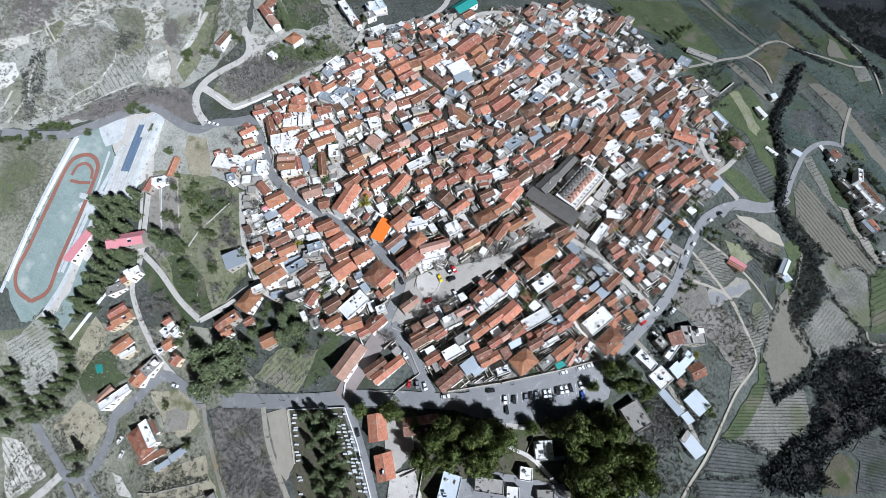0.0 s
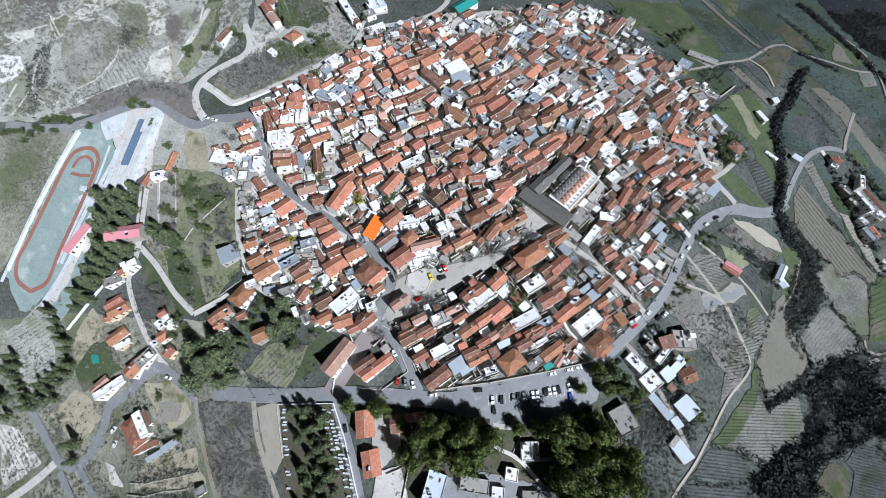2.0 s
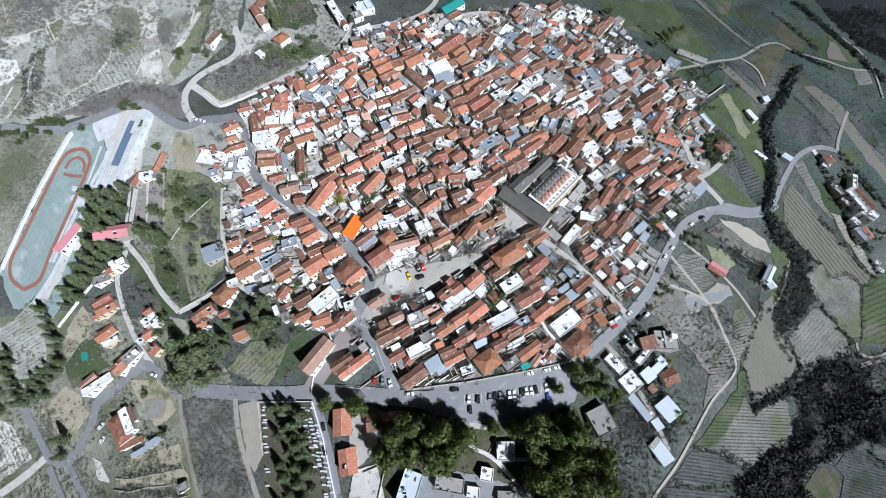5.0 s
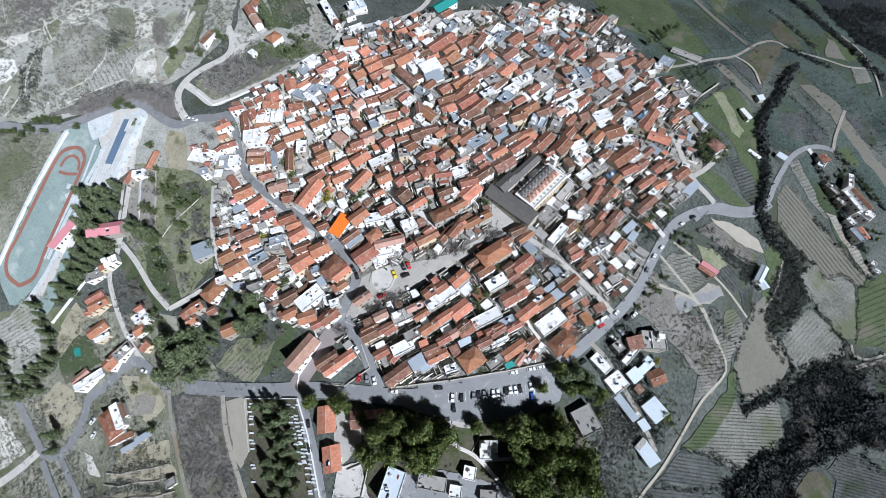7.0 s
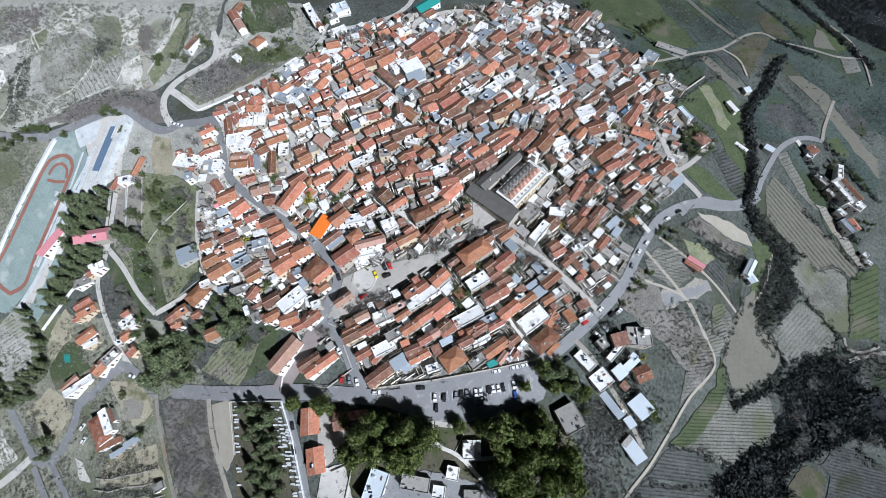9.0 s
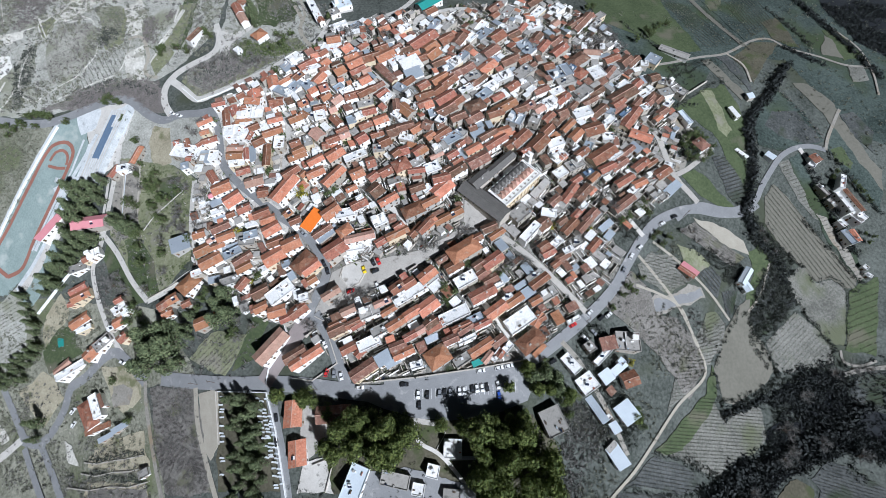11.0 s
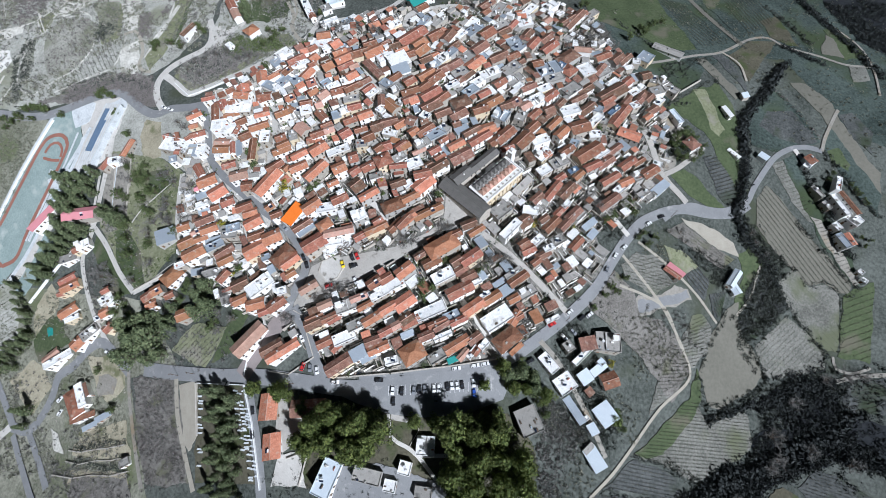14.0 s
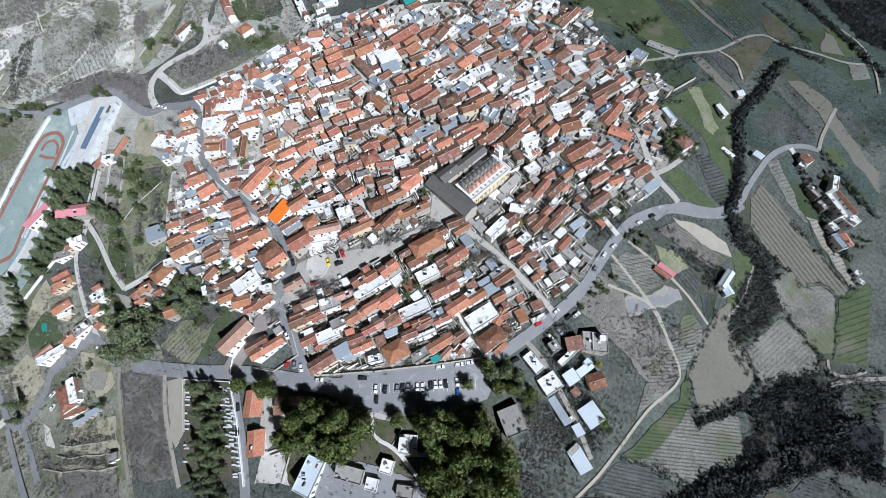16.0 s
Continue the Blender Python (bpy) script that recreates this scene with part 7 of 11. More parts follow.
house(158.8, 138.8, 29, 9.4, 6.5, 4.9, 'f', 'c', 'c')
house(149.3, 131.9, 30, 8.5, 4.2, 5.8, 'g', 'o', 'w')
house(139.2, 131.0, 36, 12.7, 4.1, 6.7, 'g', 'r', 's')
house(171.7, 150.3, 338, 5.4, 3.4, 2.9, 'f', 'w', 's')
house(120.8, 129.9, 46, 7.3, 3.3, 5.6, 'g', 'o', 's')
house(110.3, 126.3, 42, 6.4, 3.3, 5.3, 'g', 'r', 'c')
house(109.9, 136.2, 31, 10.6, 6.5, 5.2, 'f', 'c', 's')
house(101.0, 139.3, 46, 9.6, 5.6, 5.1, 'f', 'w', 'y')
house(103.1, 139.0, 35, 4.2, 2.5, 5.5, 'g', 'o', 's')
house(101.0, 129.1, 37, 7.6, 5.6, 5.1, 'f', 'w', 's')
house(117.9, 132.8, 35, 5.9, 3.0, 4.7, 'f', 'B', 's')
house(-95.8, 115.8, 30, 11.0, 7.5, 6.0, 'g', 'o', 'w')
house(-86.3, 108.0, 43, 10.2, 8.3, 5.4, 'g', 'o', 'w')
house(-101.8, 112.1, 31, 4.5, 2.9, 5.1, 'g', 'P', 'w')
house(-98.6, 107.9, 35, 6.8, 4.0, 3.6, 's', 'm', 's')
house(-95.4, 101.3, 29, 7.2, 3.8, 5.4, 'f', 'w', 'w')
house(-94.7, 98.8, 30, 6.9, 3.8, 2.9, 's', 'm', 'w')
house(-76.6, 101.0, 30, 7.4, 5.2, 6.1, 'g', 'r', 'w')
house(-85.9, 98.8, 28, 4.7, 3.4, 4.9, 'g', 'r', 'w')
house(-66.1, 110.2, 14, 6.1, 5.8, 5.8, 'g', 'r', 's')
house(-53.2, 111.7, 64, 18.4, 7.6, 6, 'g', 'o', 'w')
house(-64.4, 97.2, 28, 9.0, 4.9, 6.1, 'g', 'r', 's')
house(-60.3, 94.1, 24, 8.0, 4.7, 4.9, 'g', 'o', 's')
house(-47.9, 96.4, 46, 4.8, 4.0, 5.9, 'g', 'o', 's')
house(-42.1, 91.4, 30, 6.1, 3.8, 6.7, 'g', 'r', 'w')
house(-91.0, 91.6, 30, 10.4, 5.1, 5.0, 'g', 'b', 'w')
house(-104.6, 87.9, 24, 6.8, 5.0, 6.1, 'g', 'o', 'w')
house(-85.5, 85.6, 27, 9.8, 4.8, 6.0, 'g', 'o', 'w')
house(-89.3, 80.2, 26, 7.4, 3.2, 6.4, 'g', 'o', 'w')
house(-94.7, 84.4, 35, 5.9, 2.5, 6.0, 'g', 'p', 'w')
house(-69.6, 85.9, 20, 7.6, 4.7, 5.1, 'f', 'm', 'w')
house(-71.3, 82.1, 7, 8.6, 4.4, 5.2, 'f', 'c', 's')
house(-81.8, 80.4, 22, 10.9, 3.3, 3, 's', 'm', 'w')
house(-99.9, 78.5, 33, 8.9, 6.6, 6.1, 'g', 'o', 's')
house(-119.0, 83.9, 27, 10.8, 9.0, 4, 's', 'm', 'c')
house(-56.2, 87.8, 37, 9.5, 6.3, 6.1, 'g', 'o', 'w')
house(-52.6, 80.5, 27, 9.0, 4.4, 5.8, 'g', 'r', 'w')
house(-42.2, 78.9, 31, 9.8, 7.3, 6.5, 'g', 'o', 'w')
house(-13.1, 110.0, 31, 6.0, 3.1, 4.9, 'g', 'o', 'w')
house(0.9, 108.2, 48, 7.0, 8.0, 5.6, 'g', 'b', 'c')
house(8.4, 102.7, 37, 10.8, 4.2, 6.1, 'g', 'o', 'c')
house(-7.3, 100.5, 32, 8.8, 5.1, 5.5, 'g', 'r', 'w')
house(-7.3, 103.9, 32, 4.0, 2.5, 5.9, 'f', 'w', 'w')
house(22.1, 97.8, 29, 11.6, 6.8, 5.0, 'h', 'r', 'c')
house(23.1, 110.4, 26, 8.1, 4.3, 5.3, 'g', 'b', 'c')
house(28.1, 110.5, 45, 4.8, 3.7, 4.5, 'f', 'w', 's')
house(10.4, 114.9, 22, 7.3, 3.3, 4.5, 'f', 'c', 'w')
house(-32.4, 92.0, 66, 12.7, 6.3, 5.2, 's', 'O', 'w')
house(-25.7, 85.4, 42, 11.1, 3.6, 5.8, 'g', 'b', 'w')
house(-23.2, 84.7, 46, 12.1, 3.8, 4, 's', 'm', 's')
house(-42.6, 91.7, 31, 5.4, 3.8, 5.6, 'g', 'r', 's')
house(-22.2, 95.9, 44, 10.2, 6.7, 6.1, 'g', 'o', 'w')
house(-17.0, 75.4, 40, 12.4, 8.1, 6.5, 'g', 'r', 's')
house(-12.9, 85.2, 42, 7.4, 5.6, 6.5, 'h', 'o', 'w')
house(-4.4, 81.6, 17, 15.4, 3.9, 6.4, 'g', 'p', 'w')
house(-13.9, 95.6, 15, 10.8, 5.1, 5.2, 'f', 'w', 'w')
house(5.0, 91.0, 31, 7.6, 6.2, 6.0, 'f', 'w', 'c')
house(6.6, 80.0, 37, 5.7, 3.8, 4.9, 'g', 'r', 'c')
house(15.1, 84.2, 31, 12.2, 3.8, 5.9, 'g', 'o', 'y')
house(15.2, 88.4, 42, 5.4, 3.2, 5.5, 'g', 'r', 's')
house(24.7, 86.8, 54, 9.5, 3.7, 5.0, 'g', 'r', 's')
house(29.1, 88.3, 55, 9.6, 3.7, 6.7, 'g', 'r', 'c')
house(-7.1, 77.5, 14, 8.9, 4.7, 4.6, 'f', 'w', 'w')
house(36.4, 111.3, 48, 12.0, 7.5, 4.7, 'g', 'o', 'w')
house(30.6, 102.6, 33, 9.4, 4.0, 5.4, 'g', 'o', 'c')
house(40.6, 95.3, 33, 16.2, 3.8, 5.0, 'g', 'o', 's')
house(30.8, 90.5, 48, 9.3, 4.4, 5.6, 'g', 'o', 's')
house(62.0, 90.9, 27, 8.3, 4.4, 5.0, 'g', 'b', 'w')
house(65.9, 87.8, 38, 9.1, 2.9, 5.3, 'g', 'o', 'c')
house(54.8, 83.6, 33, 7.9, 3.6, 6.5, 'g', 'r', 'w')
house(49.4, 77.3, 36, 16.4, 8.4, 7, 'h', 'o', 's')
house(83.4, 91.1, 51, 13.1, 4.4, 6.0, 'f', 'w', 'w')
house(90.3, 96.9, 40, 7.7, 6.2, 5.1, 'g', 'b', 'w')
house(90.6, 84.1, 37, 5.9, 4.1, 6.4, 'g', 'r', 'c')
house(97.5, 87.7, 46, 7.3, 3.8, 5.1, 'f', 'w', 'c')
house(93.6, 103.2, 352, 7.9, 4.6, 5.8, 'f', 'w', 's')
house(97.6, 111.6, 42, 5.9, 3.1, 5.2, 'g', 'b', 'c')
house(105.8, 117.0, 56, 14.2, 3.9, 5.5, 'g', 'r', 'w')
house(113.9, 119.1, 50, 12.3, 5.2, 5.0, 'g', 'b', 's')
house(119.3, 121.3, 47, 5.6, 2.5, 4.7, 'g', 'o', 'c')
house(97.2, 111.4, 48, 7.8, 3.8, 5.0, 'g', 'b', 'w')
house(96.6, 103.7, 41, 7.7, 3.9, 5.4, 'f', 'c', 'c')
house(110.1, 106.4, 51, 8.8, 3.1, 5.0, 'g', 'r', 'w')
house(113.1, 110.1, 47, 5.4, 2.8, 6.4, 'f', 'w', 'c')
house(105.2, 97.5, 49, 11.2, 4.3, 5.6, 'g', 'r', 's')
house(100.9, 99.5, 41, 5.8, 3.0, 6.1, 'g', 'b', 'w')
house(113.4, 99.6, 50, 10.7, 3.7, 6.0, 'g', 'b', 'c')
house(117.3, 105.5, 48, 10.4, 4.4, 6.0, 'g', 'b', 's')
house(120.9, 105.7, 49, 7.6, 3.4, 5.9, 'f', 'c', 'w')
house(126.9, 102.7, 43, 8.8, 3.4, 3.6, 's', 'm', 'w')
house(128.7, 97.8, 51, 6.2, 3.5, 3.3, 's', 'm', 'w')
house(138.2, 117.4, 40, 15.2, 4.6, 5.4, 'g', 'b', 'c')
house(146.2, 127.7, 42, 10.1, 4.2, 5.2, 'f', 'w', 's')
house(160.2, 127.8, 37, 7.9, 3.6, 4.7, 'f', 'c', 'w')
house(165.5, 127.7, 41, 6.9, 3.0, 3.8, 'f', 'c', 'w')
house(172.0, 134.6, 45, 12.4, 5.0, 3.2, 's', 'm', 'w')
house(108.9, 90.2, 34, 7.0, 5.0, 4.5, 'f', 'c', 'w')
house(103.6, 84.2, 29, 5.7, 3.2, 6.3, 'f', 'w', 's')
house(119.0, 89.9, 51, 9.1, 3.7, 4.9, 'g', 'r', 's')
house(100.9, 80.7, 34, 8.0, 3.5, 5.1, 'g', 'b', 'c')
house(-92.9, 72.2, 36, 12.4, 7.3, 6.3, 'g', 'o', 'w')
house(-79.3, 76.2, 35, 9.8, 4.9, 5.4, 'f', 'm', 's')
house(-72.2, 72.6, 41, 10.8, 4.7, 5.0, 'g', 'b', 'w')
house(-70.0, 67.6, 34, 8.4, 4.5, 5.9, 'g', 'o', 'w')
house(-52.4, 73.0, 38, 11.5, 8.2, 5.2, 'g', 'o', 'y')
house(-43.8, 68.2, 25, 4.2, 3.6, 6.4, 'f', 'm', 'w')
house(-107.0, 60.2, 56, 11.4, 8.7, 5.5, 'h', 'o', 'w')
house(-101.7, 65.9, 28, 5.8, 3.4, 6.1, 'f', 'w', 's')
house(-90.2, 62.7, 16, 7.2, 3.7, 2.9, 's', 'm', 'y')
house(-78.0, 61.1, 22, 10.8, 4.4, 5.5, 'f', 'c', 'w')
house(-69.2, 58.7, 63, 7.2, 4.7, 6.4, 'g', 'r', 'w')
house(-57.1, 54.4, 33, 8.8, 6.2, 6.5, 'g', 'b', 's')
house(-46.0, 54.6, 45, 14.4, 7.6, 4.9, 'f', 'w', 'w')
house(-55.7, 46.4, 31, 7.1, 4.7, 6.5, 'g', 'o', 'w')
house(-45.8, 44.4, 20, 9.2, 5.6, 6.3, 'g', 'o', 'w')
house(-40.3, 40.7, 29, 5.3, 3.1, 6.5, 'g', 'r', 's')
house(-35.8, 45.2, 46, 4.6, 3.9, 5.5, 'g', 'r', 'w')
house(-116.7, 52.2, 37, 6.0, 5.6, 6.0, 'g', 'o', 's')
house(-105.7, 49.3, 34, 4.8, 3.8, 6.3, 'g', 'r', 's')
house(-119.6, 44.9, 32, 6.3, 4.6, 5.1, 'g', 'o', 'w')
house(-91.2, 40.1, 28, 11.8, 6.4, 5.4, 'g', 'o', 's')
house(-89.8, 44.7, 40, 2.4, 2.6, 4.6, 'f', 'c', 'w')
house(-34.4, 69.4, 56, 12.1, 8.6, 5.1, 'h', 'r', 's')
house(-29.4, 66.4, 45, 9.9, 4.8, 5.6, 'g', 'o', 'y')
house(-28.2, 60.3, 39, 4.9, 3.2, 5.0, 'g', 'o', 'w')
house(-16.5, 53.1, 38, 9.6, 3.7, 6.5, 'g', 'p', 's')
house(-33.7, 44.8, 42, 9.6, 5.2, 5.8, 'g', 'r', 'w')
house(-31.4, 51.3, 23, 4.7, 3.9, 6.3, 'f', 'w', 's')
house(-6.5, 45.1, 29, 7.2, 3.5, 6.7, 'g', 'p', 'w')
house(-12.0, 39.4, 29, 8.9, 2.8, 5.0, 'g', 'r', 'w')
house(-1.5, 38.9, 36, 6.6, 2.8, 5.1, 'g', 'r', 's')
house(4.2, 45.1, 26, 10.0, 5.8, 6.3, 'f', 'c', 'w')
house(10.9, 50.0, 28, 9.9, 2.8, 5.5, 'g', 'p', 'c')
house(13.8, 46.0, 35, 8.1, 2.5, 5.2, 'g', 'o', 'c')
house(17.4, 56.8, 41, 7.1, 4.7, 6.5, 'g', 'r', 'w')
house(22.9, 59.4, 38, 6.8, 4.1, 5.4, 'g', 'r', 'c')
house(20.4, 52.1, 34, 9.8, 5.3, 6.5, 'f', 'w', 's')
house(27.6, 57.5, 34, 8.8, 4.8, 4.7, 'f', 'w', 'w')
house(18.5, 40.4, 36, 11.0, 3.9, 5.6, 'g', 'o', 's')
house(25.5, 45.2, 36, 8.3, 3.9, 6.5, 'g', 'o', 'c')
house(31.9, 63.6, 44, 9.5, 5.3, 6.7, 'g', 'o', 'c')
house(39.2, 72.8, 37, 7.6, 2.9, 4.9, 'g', 'b', 'y')
house(44.8, 69.0, 35, 9.2, 4.7, 6.3, 'g', 'r', 'w')
house(50.7, 63.2, 33, 11.1, 5.8, 5.2, 'f', 'w', 's')
house(57.1, 70.6, 38, 6.0, 4.0, 6.1, 'g', 'b', 's')
house(59.5, 67.0, 39, 7.3, 3.4, 5.0, 'g', 'b', 'y')
house(63.9, 73.3, 40, 11.6, 5.3, 6.7, 'g', 'r', 'y')
house(63.4, 64.3, 32, 7.8, 4.0, 5.0, 'g', 'b', 's')
house(59.5, 57.0, 32, 13.6, 5.7, 6.0, 'g', 'r', 'w')
house(65.5, 60.6, 32, 10.2, 2.5, 5.1, 'f', 'w', 'y')
house(33.0, 49.1, 41, 10.7, 6.3, 5.0, 'g', 'o', 'w')
house(46.0, 45.9, 29, 14.8, 5.6, 5.1, 'f', 'w', 'c')
house(66.4, 49.7, 39, 11.9, 5.0, 5.8, 'g', 'o', 'y')
house(75.1, 55.1, 37, 10.4, 3.9, 5.6, 'g', 'o', 'w')
house(82.1, 60.1, 38, 7.6, 4.7, 4.2, 's', 'm', 'c')
house(79.2, 64.0, 38, 7.7, 2.5, 3.2, 's', 'm', 'y')
house(88.1, 65.9, 40, 11.2, 4.0, 6.5, 'g', 'r', 's')
house(85.6, 68.8, 38, 9.8, 2.6, 5.9, 'f', 'c', 's')
house(72.0, 56.5, 35, 5.3, 2.0, 5.1, 'f', 'w', 's')
house(78.4, 46.2, 37, 14.9, 7.8, 5.2, 'f', 'w', 'w')
house(86.2, 56.2, 32, 6.0, 3.3, 5.8, 'g', 'o', 'c')
house(87.3, 47.4, 62, 7.9, 4.1, 5.4, 'g', 'o', 's')
house(93.0, 60.6, 33, 9.3, 5.3, 5.6, 'f', 'c', 's')
house(92.8, 81.3, 31, 7.4, 4.1, 6.4, 'g', 'r', 'w')
house(97.0, 76.0, 41, 5.0, 2.9, 5.8, 'g', 'r', 's')
house(34.9, 41.2, 40, 6.2, 4.4, 6.3, 'g', 'b', 'w')
house(56.2, 45.0, 29, 7.9, 4.0, 4.5, 'f', 'm', 's')
house(59.9, 42.6, 30, 8.7, 2.6, 6.5, 'g', 'r', 'w')
house(49.8, 40.6, 28, 9.3, 2.6, 5.9, 'g', 'r', 'c')
house(-47.5, 27.6, 56, 18.8, 7.5, 5.8, 'g', 'p', 'w')
house(-33.5, 24.0, 36, 11.5, 4.8, 5.8, 'g', 'b', 's')
house(-27.2, 22.9, 38, 17.4, 4.2, 5.8, 'g', 'o', 'w')
house(-11.7, 36.4, 30, 9.0, 5.3, 5.8, 'g', 'b', 'y')
house(-3.0, 39.8, 30, 9.6, 3.4, 5.1, 'g', 'r', 'w')
house(-4.8, 28.1, 31, 8.6, 3.9, 4.7, 'g', 'r', 'w')
house(1.3, 26.7, 53, 6.4, 3.4, 4.9, 'g', 'r', 's')
house(5.2, 30.7, 29, 10.9, 5.2, 6.3, 'f', 'w', 'c')
house(3.2, 18.3, 38, 13.0, 5.6, 5.4, 'g', 'b', 'y')
house(10.6, 37.0, 31, 9.4, 4.7, 6.0, 'f', 'c', 'w')
house(13.9, 24.8, 36, 9.8, 5.6, 5, 's', 'm', 'w')
house(17.7, 22.4, 33, 7.2, 2.4, 4, 's', 'm', 's')
house(19.6, 30.0, 25, 8.2, 3.7, 5.5, 'g', 'b', 'w')
house(22.6, 26.9, 28, 10.3, 3.7, 6.3, 'g', 'o', 'w')
house(25.8, 35.0, 33, 7.9, 3.2, 5.8, 'g', 'r', 'c')
house(31.5, 38.4, 34, 7.3, 3.2, 6.3, 'g', 'p', 's')
house(36.6, 40.4, 32, 9.5, 5.0, 5.4, 'g', 'r', 's')
house(29.0, 22.2, 19, 5.9, 3.4, 4.5, 'f', 'w', 'w')
house(39.1, 26.3, 36, 11.1, 8.7, 6, 'h', 'o', 'c')
house(45.0, 34.2, 27, 7.5, 3.7, 6.5, 'g', 'b', 'w')
house(51.8, 39.7, 35, 8.3, 3.2, 6.3, 'g', 'b', 's')
house(52.7, 35.3, 28, 9.2, 2.0, 5.6, 'f', 'w', 'w')
house(59.9, 31.9, 36, 13.1, 4.3, 5.1, 'g', 'o', 'w')
house(68.0, 35.6, 40, 7.3, 3.8, 5.2, 'g', 'b', 's')
house(50.8, 25.8, 36, 8.3, 4.5, 5.1, 'f', 'c', 's')
house(58.7, 25.5, 27, 6.1, 2.4, 3, 's', 't', 's')
house(63.1, 27.8, 52, 6.6, 2.5, 5.1, 'g', 'p', 's')
house(67.5, 29.3, 55, 7.2, 2.5, 5.1, 'f', 'w', 's')
house(69.7, 30.8, 58, 6.2, 2.5, 5.4, 'g', 'r', 'c')
house(83.8, 37.0, 41, 13.4, 7.8, 6, 'h', 'r', 'w')
house(88.7, 33.4, 46, 7.8, 2.0, 3.5, 's', 'o', 'c')
house(89.0, 48.0, 33, 4.5, 2.7, 5.9, 'g', 'r', 's')
house(72.6, 33.1, 50, 5.2, 3.0, 6.4, 'f', 'w', 'c')
house(106.6, 49.9, 30, 7.4, 2.0, 3.8, 'f', 'w', 'c')
house(115.1, 37.6, 305, 5.2, 4.5, 5.1, 'f', 'c', 's')
house(125.6, 40.6, 15, 8.1, 6.4, 4.3, 's', 'b', 's')
house(136.3, 42.6, 359, 12.1, 9.6, 6, 'f', 'c', 's')
house(143.1, 229.9, 29, 11.3, 5.6, 3.8, 'g', 'r', 's')
house(152.7, 229.0, 45, 9.9, 7.3, 4.1, 'g', 'b', 'c')
house(157.7, 229.1, 48, 11.9, 4.4, 4.5, 'g', 'b', 'w')
house(143.5, 244.4, 40, 6.2, 3.5, 3.8, 'f', 'c', 'w')
house(172.7, 234.5, 323, 8.8, 8.9, 4.5, 'f', 'm', 'y')
house(191.5, 248.1, 329, 20.8, 5.2, 2.7, 'g', 'c', 'w')
house(165.7, 229.0, 352, 4.7, 4.7, 4.3, 'f', 'w', 's')
house(170.6, 217.0, 20, 6.4, 6.5, 4.3, 'g', 'b', 's')
house(175.8, 214.5, 340, 4.7, 6.8, 4.3, 'f', 'c', 'y')
house(182.2, 211.9, 305, 10.7, 6.5, 4.4, 'f', 'c', 's')
house(187.3, 207.3, 319, 7.2, 5.5, 4.8, 'f', 'c', 's')
house(142.0, 213.6, 38, 11.5, 4.8, 3.8, 'f', 'c', 'c')
house(147.5, 205.5, 43, 9.5, 5.3, 3.8, 'f', 'w', 'c')
house(157.3, 208.7, 46, 8.6, 5.0, 3.7, 'g', 'r', 'w')
house(145.7, 195.9, 37, 20.1, 8.6, 4.7, 'g', 'b', 's')
house(161.3, 201.2, 37, 7.5, 4.5, 3.8, 'f', 'w', 's')
house(164.4, 196.1, 53, 8.9, 3.9, 4.5, 'g', 'b', 'w')
house(176.7, 205.1, 20, 9.2, 6.1, 4.3, 'f', 'c', 'w')
house(170.9, 198.2, 48, 7.5, 4.0, 3.6, 'g', 'b', 's')
house(177.1, 196.4, 48, 7.5, 4.2, 3.8, 'f', 'w', 'y')
house(142.1, 188.4, 39, 9.7, 4.1, 5.1, 'g', 'r', 's')
house(154.8, 191.5, 52, 8.2, 3.1, 5.1, 'g', 'b', 'y')
house(-71.0, 214.4, 48, 9.6, 7.3, 4.5, 'f', 'w', 'w')
house(-74.1, 207.6, 47, 7.5, 6.2, 3.3, 's', 'm', 'w')
house(-75.9, 209.5, 58, 5.5, 3.9, 4.0, 'f', 'c', 'w')
house(-81.1, 194.1, 114, 9.6, 6.5, 4.3, 'g', 'o', 'w')
house(-72.4, 195.5, 42, 10.2, 3.7, 4.0, 'g', 'o', 'w')
house(-91.0, 182.3, 112, 10.3, 7.6, 5.0, 'g', 'o', 's')
house(-91.1, 188.3, 42, 6.0, 4.8, 4.0, 'g', 'r', 'w')
house(-101.8, 184.4, 38, 4.9, 4.8, 4.5, 'g', 'r', 'w')
house(-73.6, 175.0, 30, 7.3, 4.7, 4.5, 'g', 'r', 'w')
house(-72.4, 185.8, 335, 11.5, 5.6, 3.8, 'f', 'm', 'w')
house(-67.0, 184.0, 35, 4.8, 5.9, 4.4, 'f', 'w', 'w')
house(-63.8, 189.5, 56, 9.0, 6.6, 4.1, 'f', 'm', 'w')
house(-64.1, 197.1, 54, 7.1, 5.8, 4.8, 'g', 'r', 'w')
house(-60.2, 208.0, 40, 12.3, 7.4, 3.8, 'g', 'r', 'w')
house(-56.9, 204.2, 27, 13.0, 4.1, 3.7, 'f', 'w', 'w')
house(-61.4, 219.7, 44, 5.4, 6.4, 4.4, 'g', 'b', 'w')
house(-56.0, 217.0, 26, 7.0, 5.4, 3.6, 'g', 'o', 'w')
house(-51.2, 218.4, 42, 5.7, 5.2, 4.0, 'g', 'r', 'w')
house(-45.9, 230.5, 14, 9.2, 7.0, 4.4, 'g', 'o', 'w')
house(-47.9, 223.3, 347, 10.2, 6.2, 3.8, 'f', 'w', 's')
house(-42.3, 221.2, 30, 6.8, 7.7, 2.8, 'f', 'w', 'w')
house(-48.1, 208.6, 52, 6.0, 7.0, 3.9, 'g', 'o', 's')
house(-47.5, 202.9, 38, 5.7, 5.0, 3.7, 'g', 'r', 'y')
